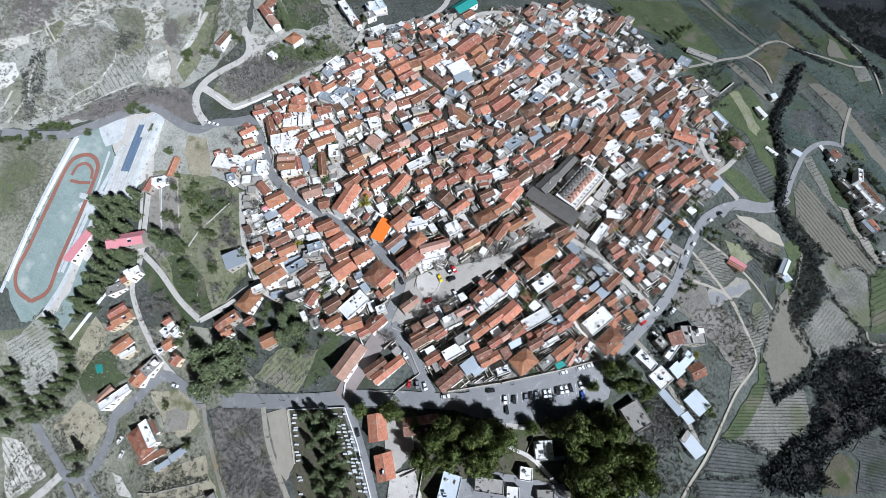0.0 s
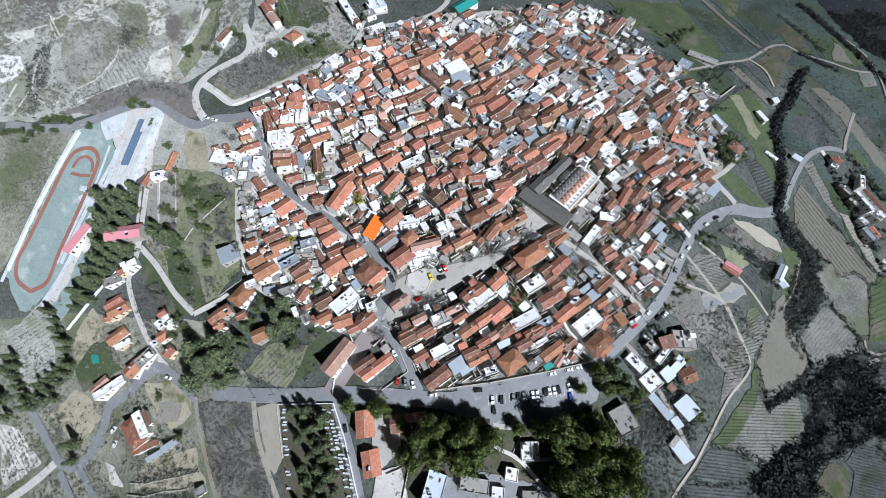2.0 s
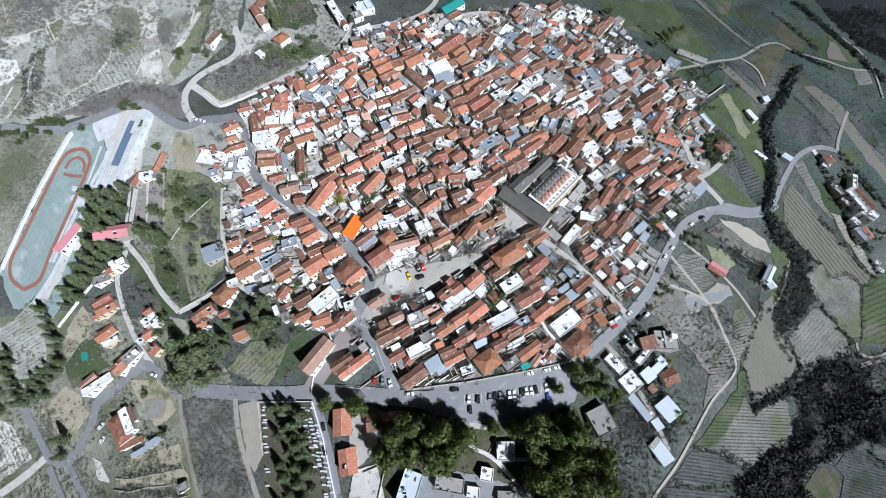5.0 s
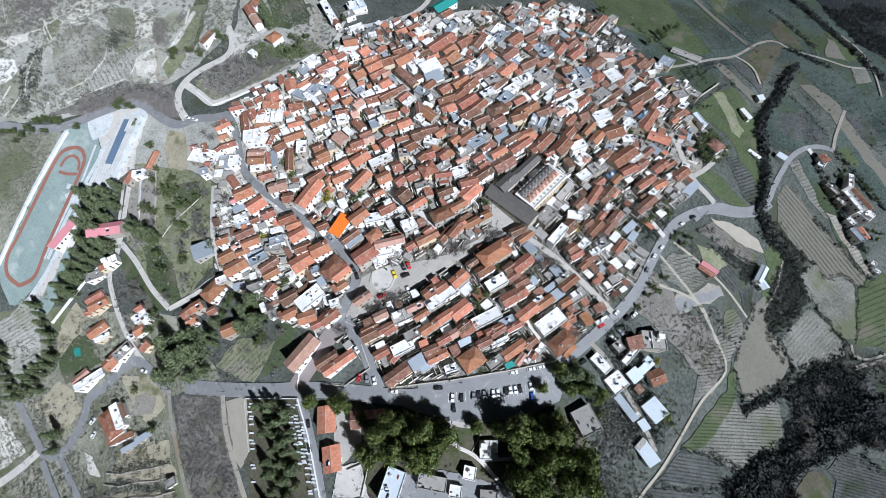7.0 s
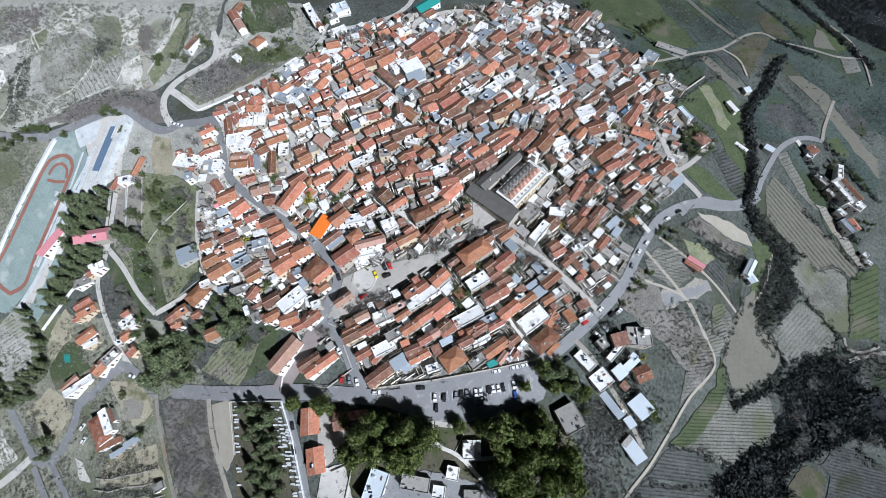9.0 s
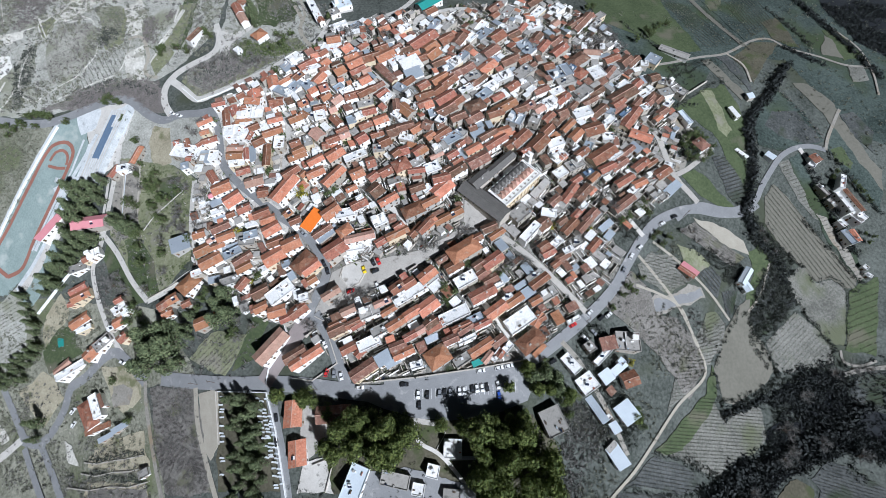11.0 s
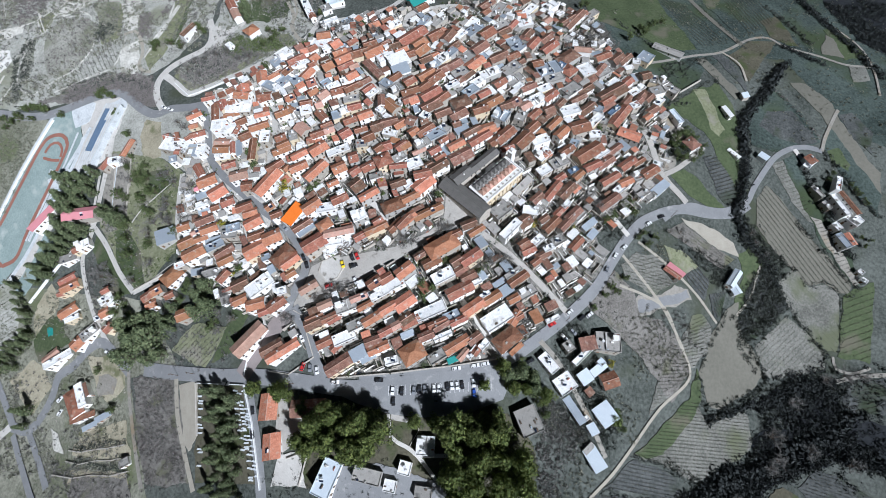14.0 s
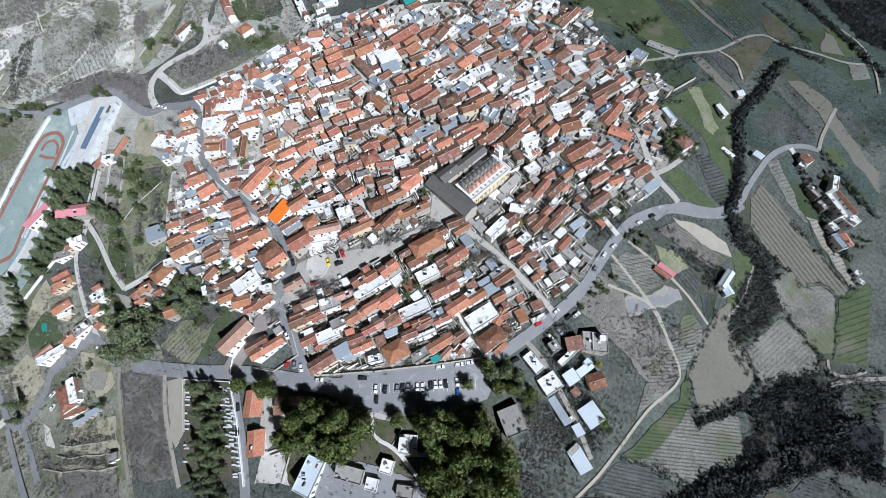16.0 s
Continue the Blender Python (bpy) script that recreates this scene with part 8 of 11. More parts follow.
house(-48.8, 194.1, 63, 9.4, 6.3, 4.0, 'g', 'o', 'w')
house(-43.9, 185.5, 29, 5.6, 7.0, 4.5, 'g', 'r', 'w')
house(-36.4, 200.6, 39, 7.2, 8.2, 3.8, 'g', 'o', 's')
house(-33.9, 191.8, 26, 3.5, 3.7, 4.0, 'g', 'o', 'w')
house(-35.9, 221.7, 46, 7.1, 8.6, 3.8, 'g', 'o', 's')
house(-29.7, 219.0, 43, 5.9, 5.1, 2.9, 'f', 'm', 'w')
house(-30.5, 212.5, 31, 9.3, 5.2, 4.4, 'g', 'o', 'w')
house(-26.7, 206.5, 37, 11.4, 8.4, 4.0, 'g', 'o', 'w')
house(-55.7, 188.8, 41, 6.4, 6.9, 3.8, 'f', 'm', 'y')
house(-55.0, 173.4, 37, 5.0, 5.6, 4.7, 'g', 'o', 's')
house(-33.8, 184.8, 45, 6.1, 4.6, 4.4, 'f', 'm', 'w')
house(-40.1, 176.5, 39, 6.4, 5.5, 5.1, 'g', 'o', 'w')
house(-32.8, 173.2, 50, 7.0, 6.2, 5.4, 'g', 'p', 'w')
house(-21.5, 177.7, 23, 13.6, 5.5, 4.5, 'g', 'r', 'w')
house(-23.6, 198.8, 36, 10.4, 4.8, 4.8, 'g', 'r', 's')
house(-18.1, 198.5, 33, 5.8, 4.8, 4.3, 'g', 'p', 'w')
house(-17.8, 190.2, 38, 7.4, 6.7, 4.3, 'g', 'o', 'w')
house(-21.1, 186.9, 30, 6.8, 4.8, 3.7, 'f', 'w', 'w')
house(-28.0, 181.5, 39, 8.2, 3.7, 4.5, 'f', 'w', 'w')
house(-24.7, 223.4, 47, 7.3, 5.0, 3.9, 'g', 'r', 's')
house(-11.5, 220.6, 28, 9.2, 6.6, 3.8, 'g', 'r', 's')
house(-0.9, 220.9, 43, 6.5, 4.9, 4.3, 'g', 'b', 'w')
house(-16.8, 211.9, 25, 11.7, 7.6, 4.0, 'g', 'r', 'y')
house(-6.7, 213.3, 35, 15.0, 8.5, 4.1, 'g', 'o', 'w')
house(-0.5, 210.9, 34, 11.6, 13.4, 3.8, 'f', 'w', 'w')
house(10.5, 203.6, 34, 12.4, 10.8, 4, 's', 'w', 'c')
house(12.8, 195.8, 29, 10.5, 7.7, 3.5, 's', 'm', 'w')
house(4.6, 217.8, 27, 8.7, 7.6, 4.1, 'g', 'b', 'y')
house(10.6, 213.8, 33, 8.3, 6.1, 4.0, 'g', 'o', 's')
house(15.5, 228.8, 45, 20.7, 9.3, 4.3, 'g', 'r', 's')
house(21.4, 221.4, 46, 10.2, 7.8, 4.3, 'g', 'o', 'w')
house(15.9, 210.0, 31, 8.9, 6.0, 4.1, 'g', 'r', 's')
house(23.1, 214.5, 50, 9.8, 8.3, 4.3, 'g', 'o', 's')
house(-4.6, 195.7, 312, 18.6, 4.5, 4.3, 'g', 'b', 'y')
house(5.4, 183.1, 57, 5.6, 7.3, 4.0, 'f', 'm', 'w')
house(9.9, 189.0, 45, 8.3, 5.1, 3.7, 'g', 'r', 'c')
house(12.6, 178.2, 36, 8.0, 7.0, 4.5, 'f', 'c', 's')
house(19.8, 184.6, 42, 7.4, 5.9, 4.7, 'g', 'r', 'y')
house(21.4, 176.1, 26, 11.1, 5.1, 4.7, 'g', 'r', 's')
house(30.8, 231.7, 40, 10.6, 8.5, 3.6, 'g', 'r', 's')
house(39.8, 230.8, 62, 11.0, 6.7, 4.5, 'g', 'b', 'w')
house(44.5, 220.8, 49, 8.4, 5.2, 4.3, 'g', 'b', 'y')
house(47.5, 234.4, 52, 8.6, 5.4, 3.9, 'f', 'w', 's')
house(43.2, 214.3, 54, 7.3, 5.0, 4.4, 'f', 'm', 'c')
house(32.1, 209.4, 35, 7.2, 5.7, 3.8, 'g', 'o', 'y')
house(37.7, 207.2, 43, 8.6, 7.2, 4.4, 'f', 'w', 'y')
house(33.3, 201.4, 38, 7.4, 5.5, 4.0, 'f', 'm', 's')
house(27.3, 206.1, 34, 8.3, 5.7, 3.9, 'g', 'b', 'c')
house(45.7, 202.1, 42, 10.6, 6.1, 4.3, 'g', 'b', 's')
house(38.8, 196.7, 39, 9.0, 6.1, 4.3, 'g', 'b', 'w')
house(29.5, 192.0, 40, 11.7, 6.1, 3.7, 'g', 'o', 'c')
house(35.1, 189.1, 47, 11.0, 6.6, 4.4, 'g', 'r', 'w')
house(52.4, 211.1, 45, 11.4, 7.0, 2.9, 'f', 'c', 'y')
house(55.2, 239.2, 48, 11.7, 6.7, 4.0, 'f', 'm', 'c')
house(64.7, 238.0, 43, 11.1, 9.1, 4.0, 'g', 'r', 's')
house(60.7, 222.0, 46, 12.3, 7.2, 3.6, 'g', 'b', 'w')
house(58.5, 205.7, 48, 13.1, 7.5, 3.8, 'g', 'o', 'y')
house(63.2, 212.0, 43, 6.6, 5.2, 3.7, 'f', 'm', 'y')
house(50.1, 195.1, 36, 10.0, 6.1, 4.0, 'f', 'c', 'c')
house(54.6, 193.9, 50, 9.5, 4.5, 3.7, 'g', 'b', 'w')
house(48.4, 186.9, 41, 10.2, 4.7, 4.1, 'g', 'b', 'w')
house(45.9, 183.2, 38, 8.7, 4.0, 4.7, 'f', 'w', 'c')
house(57.2, 180.3, 45, 9.8, 6.1, 4.0, 'f', 'm', 'c')
house(61.0, 188.8, 39, 9.2, 4.9, 4.0, 'f', 'w', 'w')
house(29.7, 181.4, 49, 10.0, 5.5, 4.0, 'g', 'r', 'c')
house(34.0, 174.3, 40, 13.2, 6.5, 5.1, 'g', 'r', 's')
house(41.0, 170.7, 46, 9.6, 5.2, 5.9, 'g', 'r', 's')
house(-5.1, 178.4, 48, 7.9, 5.0, 3.9, 'g', 'r', 's')
house(-8.0, 184.8, 40, 7.0, 4.3, 4.4, 'g', 'b', 'c')
house(-14.8, 179.2, 36, 11.3, 5.4, 5.0, 'g', 'r', 's')
house(-1.6, 173.7, 52, 7.4, 4.0, 4.7, 'f', 'w', 's')
house(76.1, 242.1, 38, 9.4, 6.1, 3.8, 'g', 'b', 's')
house(73.3, 213.2, 34, 13.1, 6.5, 4.5, 'g', 'b', 's')
house(82.3, 215.4, 34, 9.4, 5.4, 4.7, 'g', 'r', 's')
house(86.1, 209.9, 43, 9.8, 3.9, 3.9, 'g', 'b', 's')
house(83.2, 232.6, 29, 9.1, 8.4, 2.9, 'f', 'm', 'c')
house(86.3, 226.3, 48, 9.3, 5.9, 3.8, 'f', 'm', 'w')
house(95.9, 231.8, 58, 11.4, 5.4, 4.4, 'g', 'r', 's')
house(92.7, 244.2, 58, 8.6, 5.7, 2.8, 'g', 'b', 'w')
house(104.8, 239.1, 48, 10.2, 5.1, 4.0, 'g', 'b', 'w')
house(106.7, 230.0, 47, 13.2, 5.9, 4.5, 'g', 'r', 's')
house(68.4, 197.5, 31, 12.9, 6.2, 4.3, 'f', 'w', 'c')
house(74.6, 189.8, 43, 8.6, 5.4, 4.1, 'g', 'r', 'w')
house(81.6, 203.4, 45, 13.3, 8.1, 4.5, 'f', 'c', 's')
house(83.8, 194.7, 35, 11.5, 6.7, 3.7, 'f', 'c', 's')
house(86.2, 189.2, 45, 6.5, 3.7, 3.8, 'f', 'w', 's')
house(98.5, 212.9, 20, 6.9, 5.9, 3.8, 'g', 'r', 's')
house(105.5, 208.4, 25, 15.3, 10.3, 4.1, 'f', 'm', 'w')
house(118.6, 222.7, 41, 14.9, 8.8, 4.3, 'h', 'b', 'c')
house(119.0, 210.5, 48, 8.7, 7.8, 3.8, 'h', 'r', 's')
house(113.4, 212.9, 54, 6.1, 4.4, 4.5, 'f', 'B', 'c')
house(129.4, 232.6, 354, 11.1, 4.7, 4.5, 'g', 'p', 'w')
house(130.2, 213.0, 28, 9.5, 10.0, 4.4, 'f', 'w', 's')
house(139.3, 215.2, 57, 11.8, 4.1, 4.3, 'g', 'b', 'w')
house(108.9, 200.6, 23, 12.0, 6.3, 4.4, 'f', 'c', 'c')
house(105.5, 183.9, 46, 10.6, 4.8, 5.0, 'g', 'r', 'w')
house(95.6, 180.3, 35, 13.0, 4.5, 4.0, 'f', 'w', 's')
house(92.5, 189.7, 30, 10.1, 4.8, 4.0, 'g', 'b', 'w')
house(102.2, 189.8, 30, 8.8, 4.9, 4.7, 'f', 'w', 'y')
house(119.7, 193.7, 42, 11.3, 7.5, 4.1, 'f', 'c', 'w')
house(128.5, 195.7, 41, 11.7, 5.1, 3.6, 'g', 'b', 'w')
house(123.8, 187.1, 36, 11.3, 3.4, 3.7, 'g', 'b', 's')
house(65.4, 179.3, 36, 7.8, 4.6, 3.9, 'g', 'r', 's')
house(-33.4, 247.5, 47, 6.5, 5.6, 2.7, 'f', 'm', 'w')
house(-21.7, 255.0, 42, 7.7, 4.7, 2.8, 'f', 'c', 'w')
house(-12.7, 241.9, 33, 7.7, 5.8, 3.6, 'g', 'o', 's')
house(-4.5, 246.6, 39, 8.3, 4.4, 3.9, 'g', 'r', 's')
house(15.3, 275.5, 42, 18.2, 9.2, 3.9, 'g', 't', 'w')
house(17.3, 265.7, 39, 8.9, 6.1, 2.9, 'g', 'r', 'w')
house(21.4, 246.6, 62, 11.5, 4.5, 3.7, 'f', 'm', 's')
house(33.0, 249.1, 52, 9.1, 3.9, 3.7, 'f', 'c', 's')
house(1.4, 241.4, 42, 9.6, 5.5, 4.0, 'f', 'w', 'y')
house(63.4, 275.7, 47, 12.8, 6.7, 2.8, 'g', 'b', 's')
house(92.8, 288.0, 42, 12.8, 5.9, 3.6, 'g', 'b', 's')
house(63.1, 263.5, 50, 6.4, 4.9, 3.8, 'g', 'r', 'c')
house(54.2, 249.9, 61, 10.8, 6.1, 2.6, 'f', 'w', 'w')
house(59.3, 242.9, 25, 8.6, 5.7, 2.9, 'f', 'm', 'c')
house(71.9, 270.5, 63, 15.6, 6.2, 2.2, 'f', 'c', 'c')
house(82.3, 250.8, 59, 8.8, 4.0, 4.0, 'g', 'r', 's')
house(94.5, 274.7, 53, 13.5, 5.8, 2.7, 'f', 'w', 'y')
house(90.8, 255.2, 18, 10.8, 6.3, 3.8, 'f', 'w', 'c')
house(109.5, 281.7, 45, 11.1, 7.5, 3.7, 'f', 'w', 'w')
house(106.7, 261.7, 44, 6.3, 4.8, 3.6, 'g', 'p', 's')
house(121.6, 264.5, 43, 13.5, 7.0, 3.7, 'g', 'b', 'w')
house(130.1, 272.1, 43, 14.0, 4.9, 3.9, 'g', 'r', 'c')
house(139.9, 277.5, 42, 10.2, 5.2, 3.8, 'f', 'c', 'y')
house(74.4, 249.3, 35, 12.4, 6.5, 2.9, 'f', 'c', 's')
house(-191.6, 79.1, 35, 7.0, 4.6, 3.8, 'g', 'r', 'y')
house(-186.6, 81.2, 36, 8.0, 5.6, 4.8, 'f', 'w', 'w')
house(-198.6, 73.2, 26, 10.5, 5.3, 4, 'f', 'c', 'w')
house(-196.5, 60.3, 38, 10.2, 5.5, 3.8, 'g', 'r', 'w')
house(-192.0, 55.9, 34, 11.3, 6.1, 4.8, 'g', 'o', 'y')
house(-198.7, 51.6, 19, 6.6, 3.1, 3.9, 'g', 'r', 'y')
house(-191.7, 41.4, 45, 11.3, 6.5, 3.9, 'g', 'o', 'w')
house(-187.0, 36.7, 32, 8.7, 2.9, 4.1, 'f', 'w', 'y')
house(-160.0, 52.8, 38, 4.6, 3.5, 5.1, 'g', 'r', 's')
house(-159.0, 48.2, 48, 8.2, 5.5, 4.3, 'f', 'w', 's')
house(-153.7, 46.7, 55, 5.5, 4.0, 4.7, 'f', 'w', 'w')
house(-158.7, 40.5, 38, 5.7, 5.9, 4.1, 'g', 'o', 'w')
house(-164.5, 37.0, 42, 3.5, 3.0, 4, 'f', 'w', 's')
house(-153.3, 31.6, 58, 5.2, 5.5, 4.8, 'g', 'r', 'y')
house(-123.6, 49.1, 44, 6.2, 5.0, 5.5, 'g', 'r', 'y')
house(-177.1, 23.9, 60, 10.9, 7.7, 4.1, 'g', 'o', 'w')
house(-170.1, 28.9, 53, 10.5, 6.5, 4, 'f', 'c', 'w')
house(-201.8, 13.9, 53, 10.2, 5.7, 3.8, 'g', 'p', 'w')
house(-194.1, 12.5, 40, 17.5, 4.5, 4.8, 'f', 'w', 'w')
house(-192.2, 99.8, 11, 20.7, 8.2, 7, 'g', 'P', 's')
house(-169.6, 145.0, 86, 13.7, 4.0, 4.2, 'g', 'o', 's')
house(-183.8, 134.3, 78, 9.4, 4.2, 4.5, 'g', 'r', 's')
house(-176.9, 136.9, 16, 9.2, 4.9, 4.1, 'f', 'w', 'w')
house(177.0, 85.7, 321, 9.4, 2.5, 3.8, 'g', 'r', 's')
house(-32.5, -3.1, 279, 12.2, 8.5, 4, 'g', 'o', 's')
house(-28.5, -20.7, 284, 11.5, 8.3, 4, 'g', 'o', 'w')
house(-10.9, -2.0, 8, 16.9, 7.5, 3.5, 'g', 'b', 'w')
house(2.5, -31.2, 74, 15.8, 9.0, 5, 'f', 'l', 'w')
house(21.8, -28.2, 353, 13.4, 6.0, 4, 'f', 'c', 'c')
house(48.1, -13.0, 2, 8.4, 8.0, 4, 'f', 'w', 'w')
house(39.3, -23.2, 351, 5.7, 5.6, 4, 'f', 'w', 's')
house(32.9, -31.3, 354, 5.7, 5.0, 3.5, 'f', 'w', 'c')
house(48.5, -32.7, 359, 7.8, 5.0, 3.5, 'f', 'c', 's')
house(95.8, 1.9, 296, 12.1, 10.4, 6, 'f', 'c', 's')
house(58.6, 105.4, 321, 29.0, 8.6, 6, 'g', 'k', 's')
house(56.4, 117.6, 47, 11.6, 6.6, 6.4, 'g', 'k', 's')
house(67.4, 129.0, 47, 19.4, 4.8, 5.6, 'g', 'k', 's')
house(89.3, 117.9, 51, 13.5, 3.4, 4, 's', 'c', 's')
house(78.0, 101.1, 45, 10.4, 7.5, 5.1, 'f', 'c', 's')
house(-125.6, -39.2, 35, 5.3, 4.3, 3, 'f', 'c', 'w')
house(-1.4, 78.3, 332, 7.6, 4.5, 1.6, 'f', 'w', 'w')
house(-9.5, 73.1, 28, 7.1, 4.1, 1.4, 'f', 'w', 'w')
house(8.8, 89.2, 285, 11.4, 2.5, 2, 'f', 'w', 'w')
house(13.3, 88.3, 29, 6.4, 2.9, 2, 'f', 'w', 'w')

house(187.6, 187.4, 295, 11.3, 3.5, 3.5, 'f', 'l', 'w')
house(195.2, 168.5, 305, 8.3, 7.5, 4.2, 'h', 'b', 'w')
house(224.1, 198.5, 292, 9.2, 2.4, 2.8, 's', 'w', 'w')
house(224.9, 168.7, 310, 8.5, 1.8, 1.6, 's', 'w', 'w')
house(239.0, 214.1, 18, 4.2, 3.8, 2.8, 's', 'l', 's')
house(243.8, 168.7, 316, 5.6, 3.5, 3.0, 's', 'l', 'w')
house(274.3, 170.1, 120, 6.1, 5.4, 4.2, 'g', 'r', 'w')
house(272.2, 166.4, 48, 4.4, 4.1, 3.0, 'f', 'w', 'w')
house(289.6, 155.7, 69, 10.5, 2.9, 4.5, 'f', 'w', 'w')
house(288.3, 141.7, 289, 15.1, 3.5, 5.5, 'f', 'w', 'w')
house(294.5, 143.5, 289, 16.7, 2.7, 5.5, 'g', 'r', 'w')
house(296.1, 133.7, 128, 8.1, 7.2, 5.0, 'f', 'w', 'w')
house(275.7, 149.0, 300, 8.9, 2.6, 4.2, 'f', 'c', 's')
house(280.7, 141.2, 299, 5.9, 2.8, 4.0, 'f', 'c', 's')
house(285.7, 128.7, 301, 5.1, 3.9, 4.5, 'f', 'w', 'w')
house(288.9, 120.4, 293, 10.0, 4.2, 4.6, 'f', 'm', 'w')
house(293.1, 121.5, 285, 8.1, 3.0, 5.0, 'g', 'o', 'w')
house(299.4, 134.9, 29, 4.5, 4.3, 3.5, 'f', 'w', 'w')
house(299.4, 103.4, 40, 3.1, 2.9, 3.0, 'f', 'w', 'w')
house(301.4, 98.8, 315, 3.2, 2.7, 2.6, 'f', 'w', 'w')
house(217.3, 89.4, 54, 12.1, 3.8, 4.2, 'g', 'l', 'w')
house(218.3, 83.5, 292, 5.5, 4.5, 3.6, 'g', 'l', 'w')
house(179.7, 88.1, 318, 9.8, 2.7, 3.0, 's', 'P', 's')

house(-152.2, 240.3, 69, 13.6, 4.3, 4.6, 'g', 'b', 'w')
house(-126.8, 267.1, 304, 11.9, 5.6, 4.3, 'g', 'r', 'w')
house(-120.0, 256.8, 305, 10.9, 5.5, 4.3, 'g', 'p', 'w')
house(-126.2, 276.6, 68, 7.9, 7.4, 3.7, 'g', 'r', 'w')
house(-103.0, 239.7, 53, 9.0, 8.4, 4.2, 'h', 'o', 'w')
house(-116.2, 226.9, 322, 5.2, 4.3, 3.0, 'f', 'w', 'w')
house(-67.5, 265.2, 299, 25.6, 5.2, 4.5, 'f', 'w', 'w')
house(-59.9, 252.9, 301, 5.1, 4.0, 4.0, 'g', 'r', 'w')
house(-46.2, 247.0, 31, 12.5, 3.9, 3.6, 'f', 'w', 'w')
house(-48.5, 272.8, 28, 12.6, 10.0, 3.7, 'f', 'l', 'w')
house(-52.2, 262.1, 33, 7.0, 6.6, 4.0, 'f', 'c', 'w')
house(105.0, 28.7, 312, 10.2, 5.1, 4.6, 'f', 'w', 'w')
house(113.7, 20.4, 36, 9.3, 8.5, 4.2, 'f', 'w', 'w')
house(119.0, 8.8, 305, 13.4, 3.5, 3.2, 's', 'm', 's')
house(124.9, 5.4, 39, 3.7, 2.1, 3.0, 'f', 'w', 'w')
house(128.9, 1.2, 300, 5.0, 3.9, 3.0, 's', 'l', 'w')
house(122.6, 34.3, 46, 12.1, 3.1, 4.4, 'f', 'w', 'w')
house(124.3, 24.6, 37, 6.2, 6.0, 4.0, 's', 'l', 's')
house(131.7, 29.4, 40, 8.9, 3.6, 3.6, 's', 'l', 's')
house(133.1, 32.7, 317, 3.2, 3.1, 4.2, 'f', 'l', 'w')
house(137.6, 24.6, 22, 8.3, 7.0, 4.4, 'g', 'r', 'w')
house(127.0, 18.1, 40, 3.6, 3.6, 3.2, 's', 'b', 's')
house(135.2, 8.6, 307, 9.8, 8.6, 4.4, 's', 'l', 'w')
house(129.7, -11.9, 303, 10.8, 6.3, 3.6, 's', 'l', 'w')
house(127.0, -7.6, 44, 5.8, 2.3, 2.6, 's', 'c', 's')

house(-227.6, 100.9, 71, 23.9, 4.7, 3.2, 's', 'P', 'w')
house(-173.3, -11.6, 313, 17.4, 8.1, 5.2, 'h', 'r', 'w')
house(-169.5, -6.8, 309, 15.5, 4.6, 4.6, 'f', 'w', 'w')
house(-165.6, -3.5, 311, 8.9, 1.9, 4.4, 's', 'b', 'w')
house(-165.6, -18.9, 26, 14.7, 2.9, 3.4, 's', 'r', 'w')
house(-149.1, -17.3, 37, 8.9, 3.1, 2.8, 's', 'm', 's')
house(-159.1, -23.4, 34, 8.1, 2.5, 2.8, 's', 'm', 's')
house(126.2, 266.1, 55, 22.2, 5.8, 4.4, 'g', 'b', 'w')
house(136.4, 268.0, 49, 11.0, 3.4, 3.2, 'f', 'c', 's')

# ---- annexes between the houses ----
VILLAGE_EDGE = [(-128.0, 177.8), (-84.3, 211.9), (-56.4, 236.9), (-18.6, 257.6), (42.2, 280.1), (112.2, 293.3), (142.9, 265.7), (157.6, 231.0), (181.4, 194.4), (177.7, 151.1), (164.1, 126.0), (130.5, 99.2), (140.1, 84.5), (106.5, 52.8), (83.9, 28.7), (52.0, 20.3), (1.8, 11.8), (-29.4, 35.1), (-63.0, 43.8), (-90.0, 59.5), (-109.3, 73.0), (-118.3, 100.3), (-118.5, 137.3)]
infill(VILLAGE_EDGE, 2300, 5)
clutter(VILLAGE_EDGE, 1600, 6)

# ---- cars ----
car(30.3, 9.5, -88, 'w')
car(34.7, 9.5, -88, 'k')
car(40.5, 10.5, -89, 'g')
car(43.0, 11.1, -89, 'k')
car(45.7, 11.5, -83, 'g')
car(50.1, 12.2, -83, 'w')
car(52.4, 12.5, -83, 'w')
car(56.3, 13.5, -77, 'k')
car(58.5, 14.1, -77, 'w')
car(61.0, 14.5, -77, 'w')
car(63.3, 14.9, -77, 'k')
car(68.7, 16.4, -71, 'w')
car(72.4, 16.9, -71, 'g')
car(31.0, 4.7, -82, 'k')
car(51.3, 7.1, -83, 'g')
car(69.3, 11.8, -77, 'b')
car(23.2, 13.3, 7, 'k')
car(60.1, 21.9, 13, 'w')
car(69.0, 24.0, 14, 'w')
car(73.9, 25.3, 14, 'w')
car(1.1, 10.7, 7, 'w')
car(-17.0, 16.7, 81, 'r')
car(-12.9, 16.5, -80, 'g')
car(-25.1, 33.4, -58, 'w')
car(-21.3, 32.1, -58, 'k')
car(-19.1, 30.0, -58, 'w')
car(-17.1, 41.9, 31, 'w')
car(2.9, 70.7, -60, 'k')
car(5.5, 71.3, -60, 'r')
car(-1.7, 66.9, -64, 'y')
car(4.3, 66.3, 27, 'k')
car(-7.5, 55.8, 26, 'r')
car(6.2, 59.0, -60, 'w')
car(107.0, 47.9, 34, 'r')
car(113.3, 42.6, -44, 'w')
car(118.2, 45.9, -44, 'g')
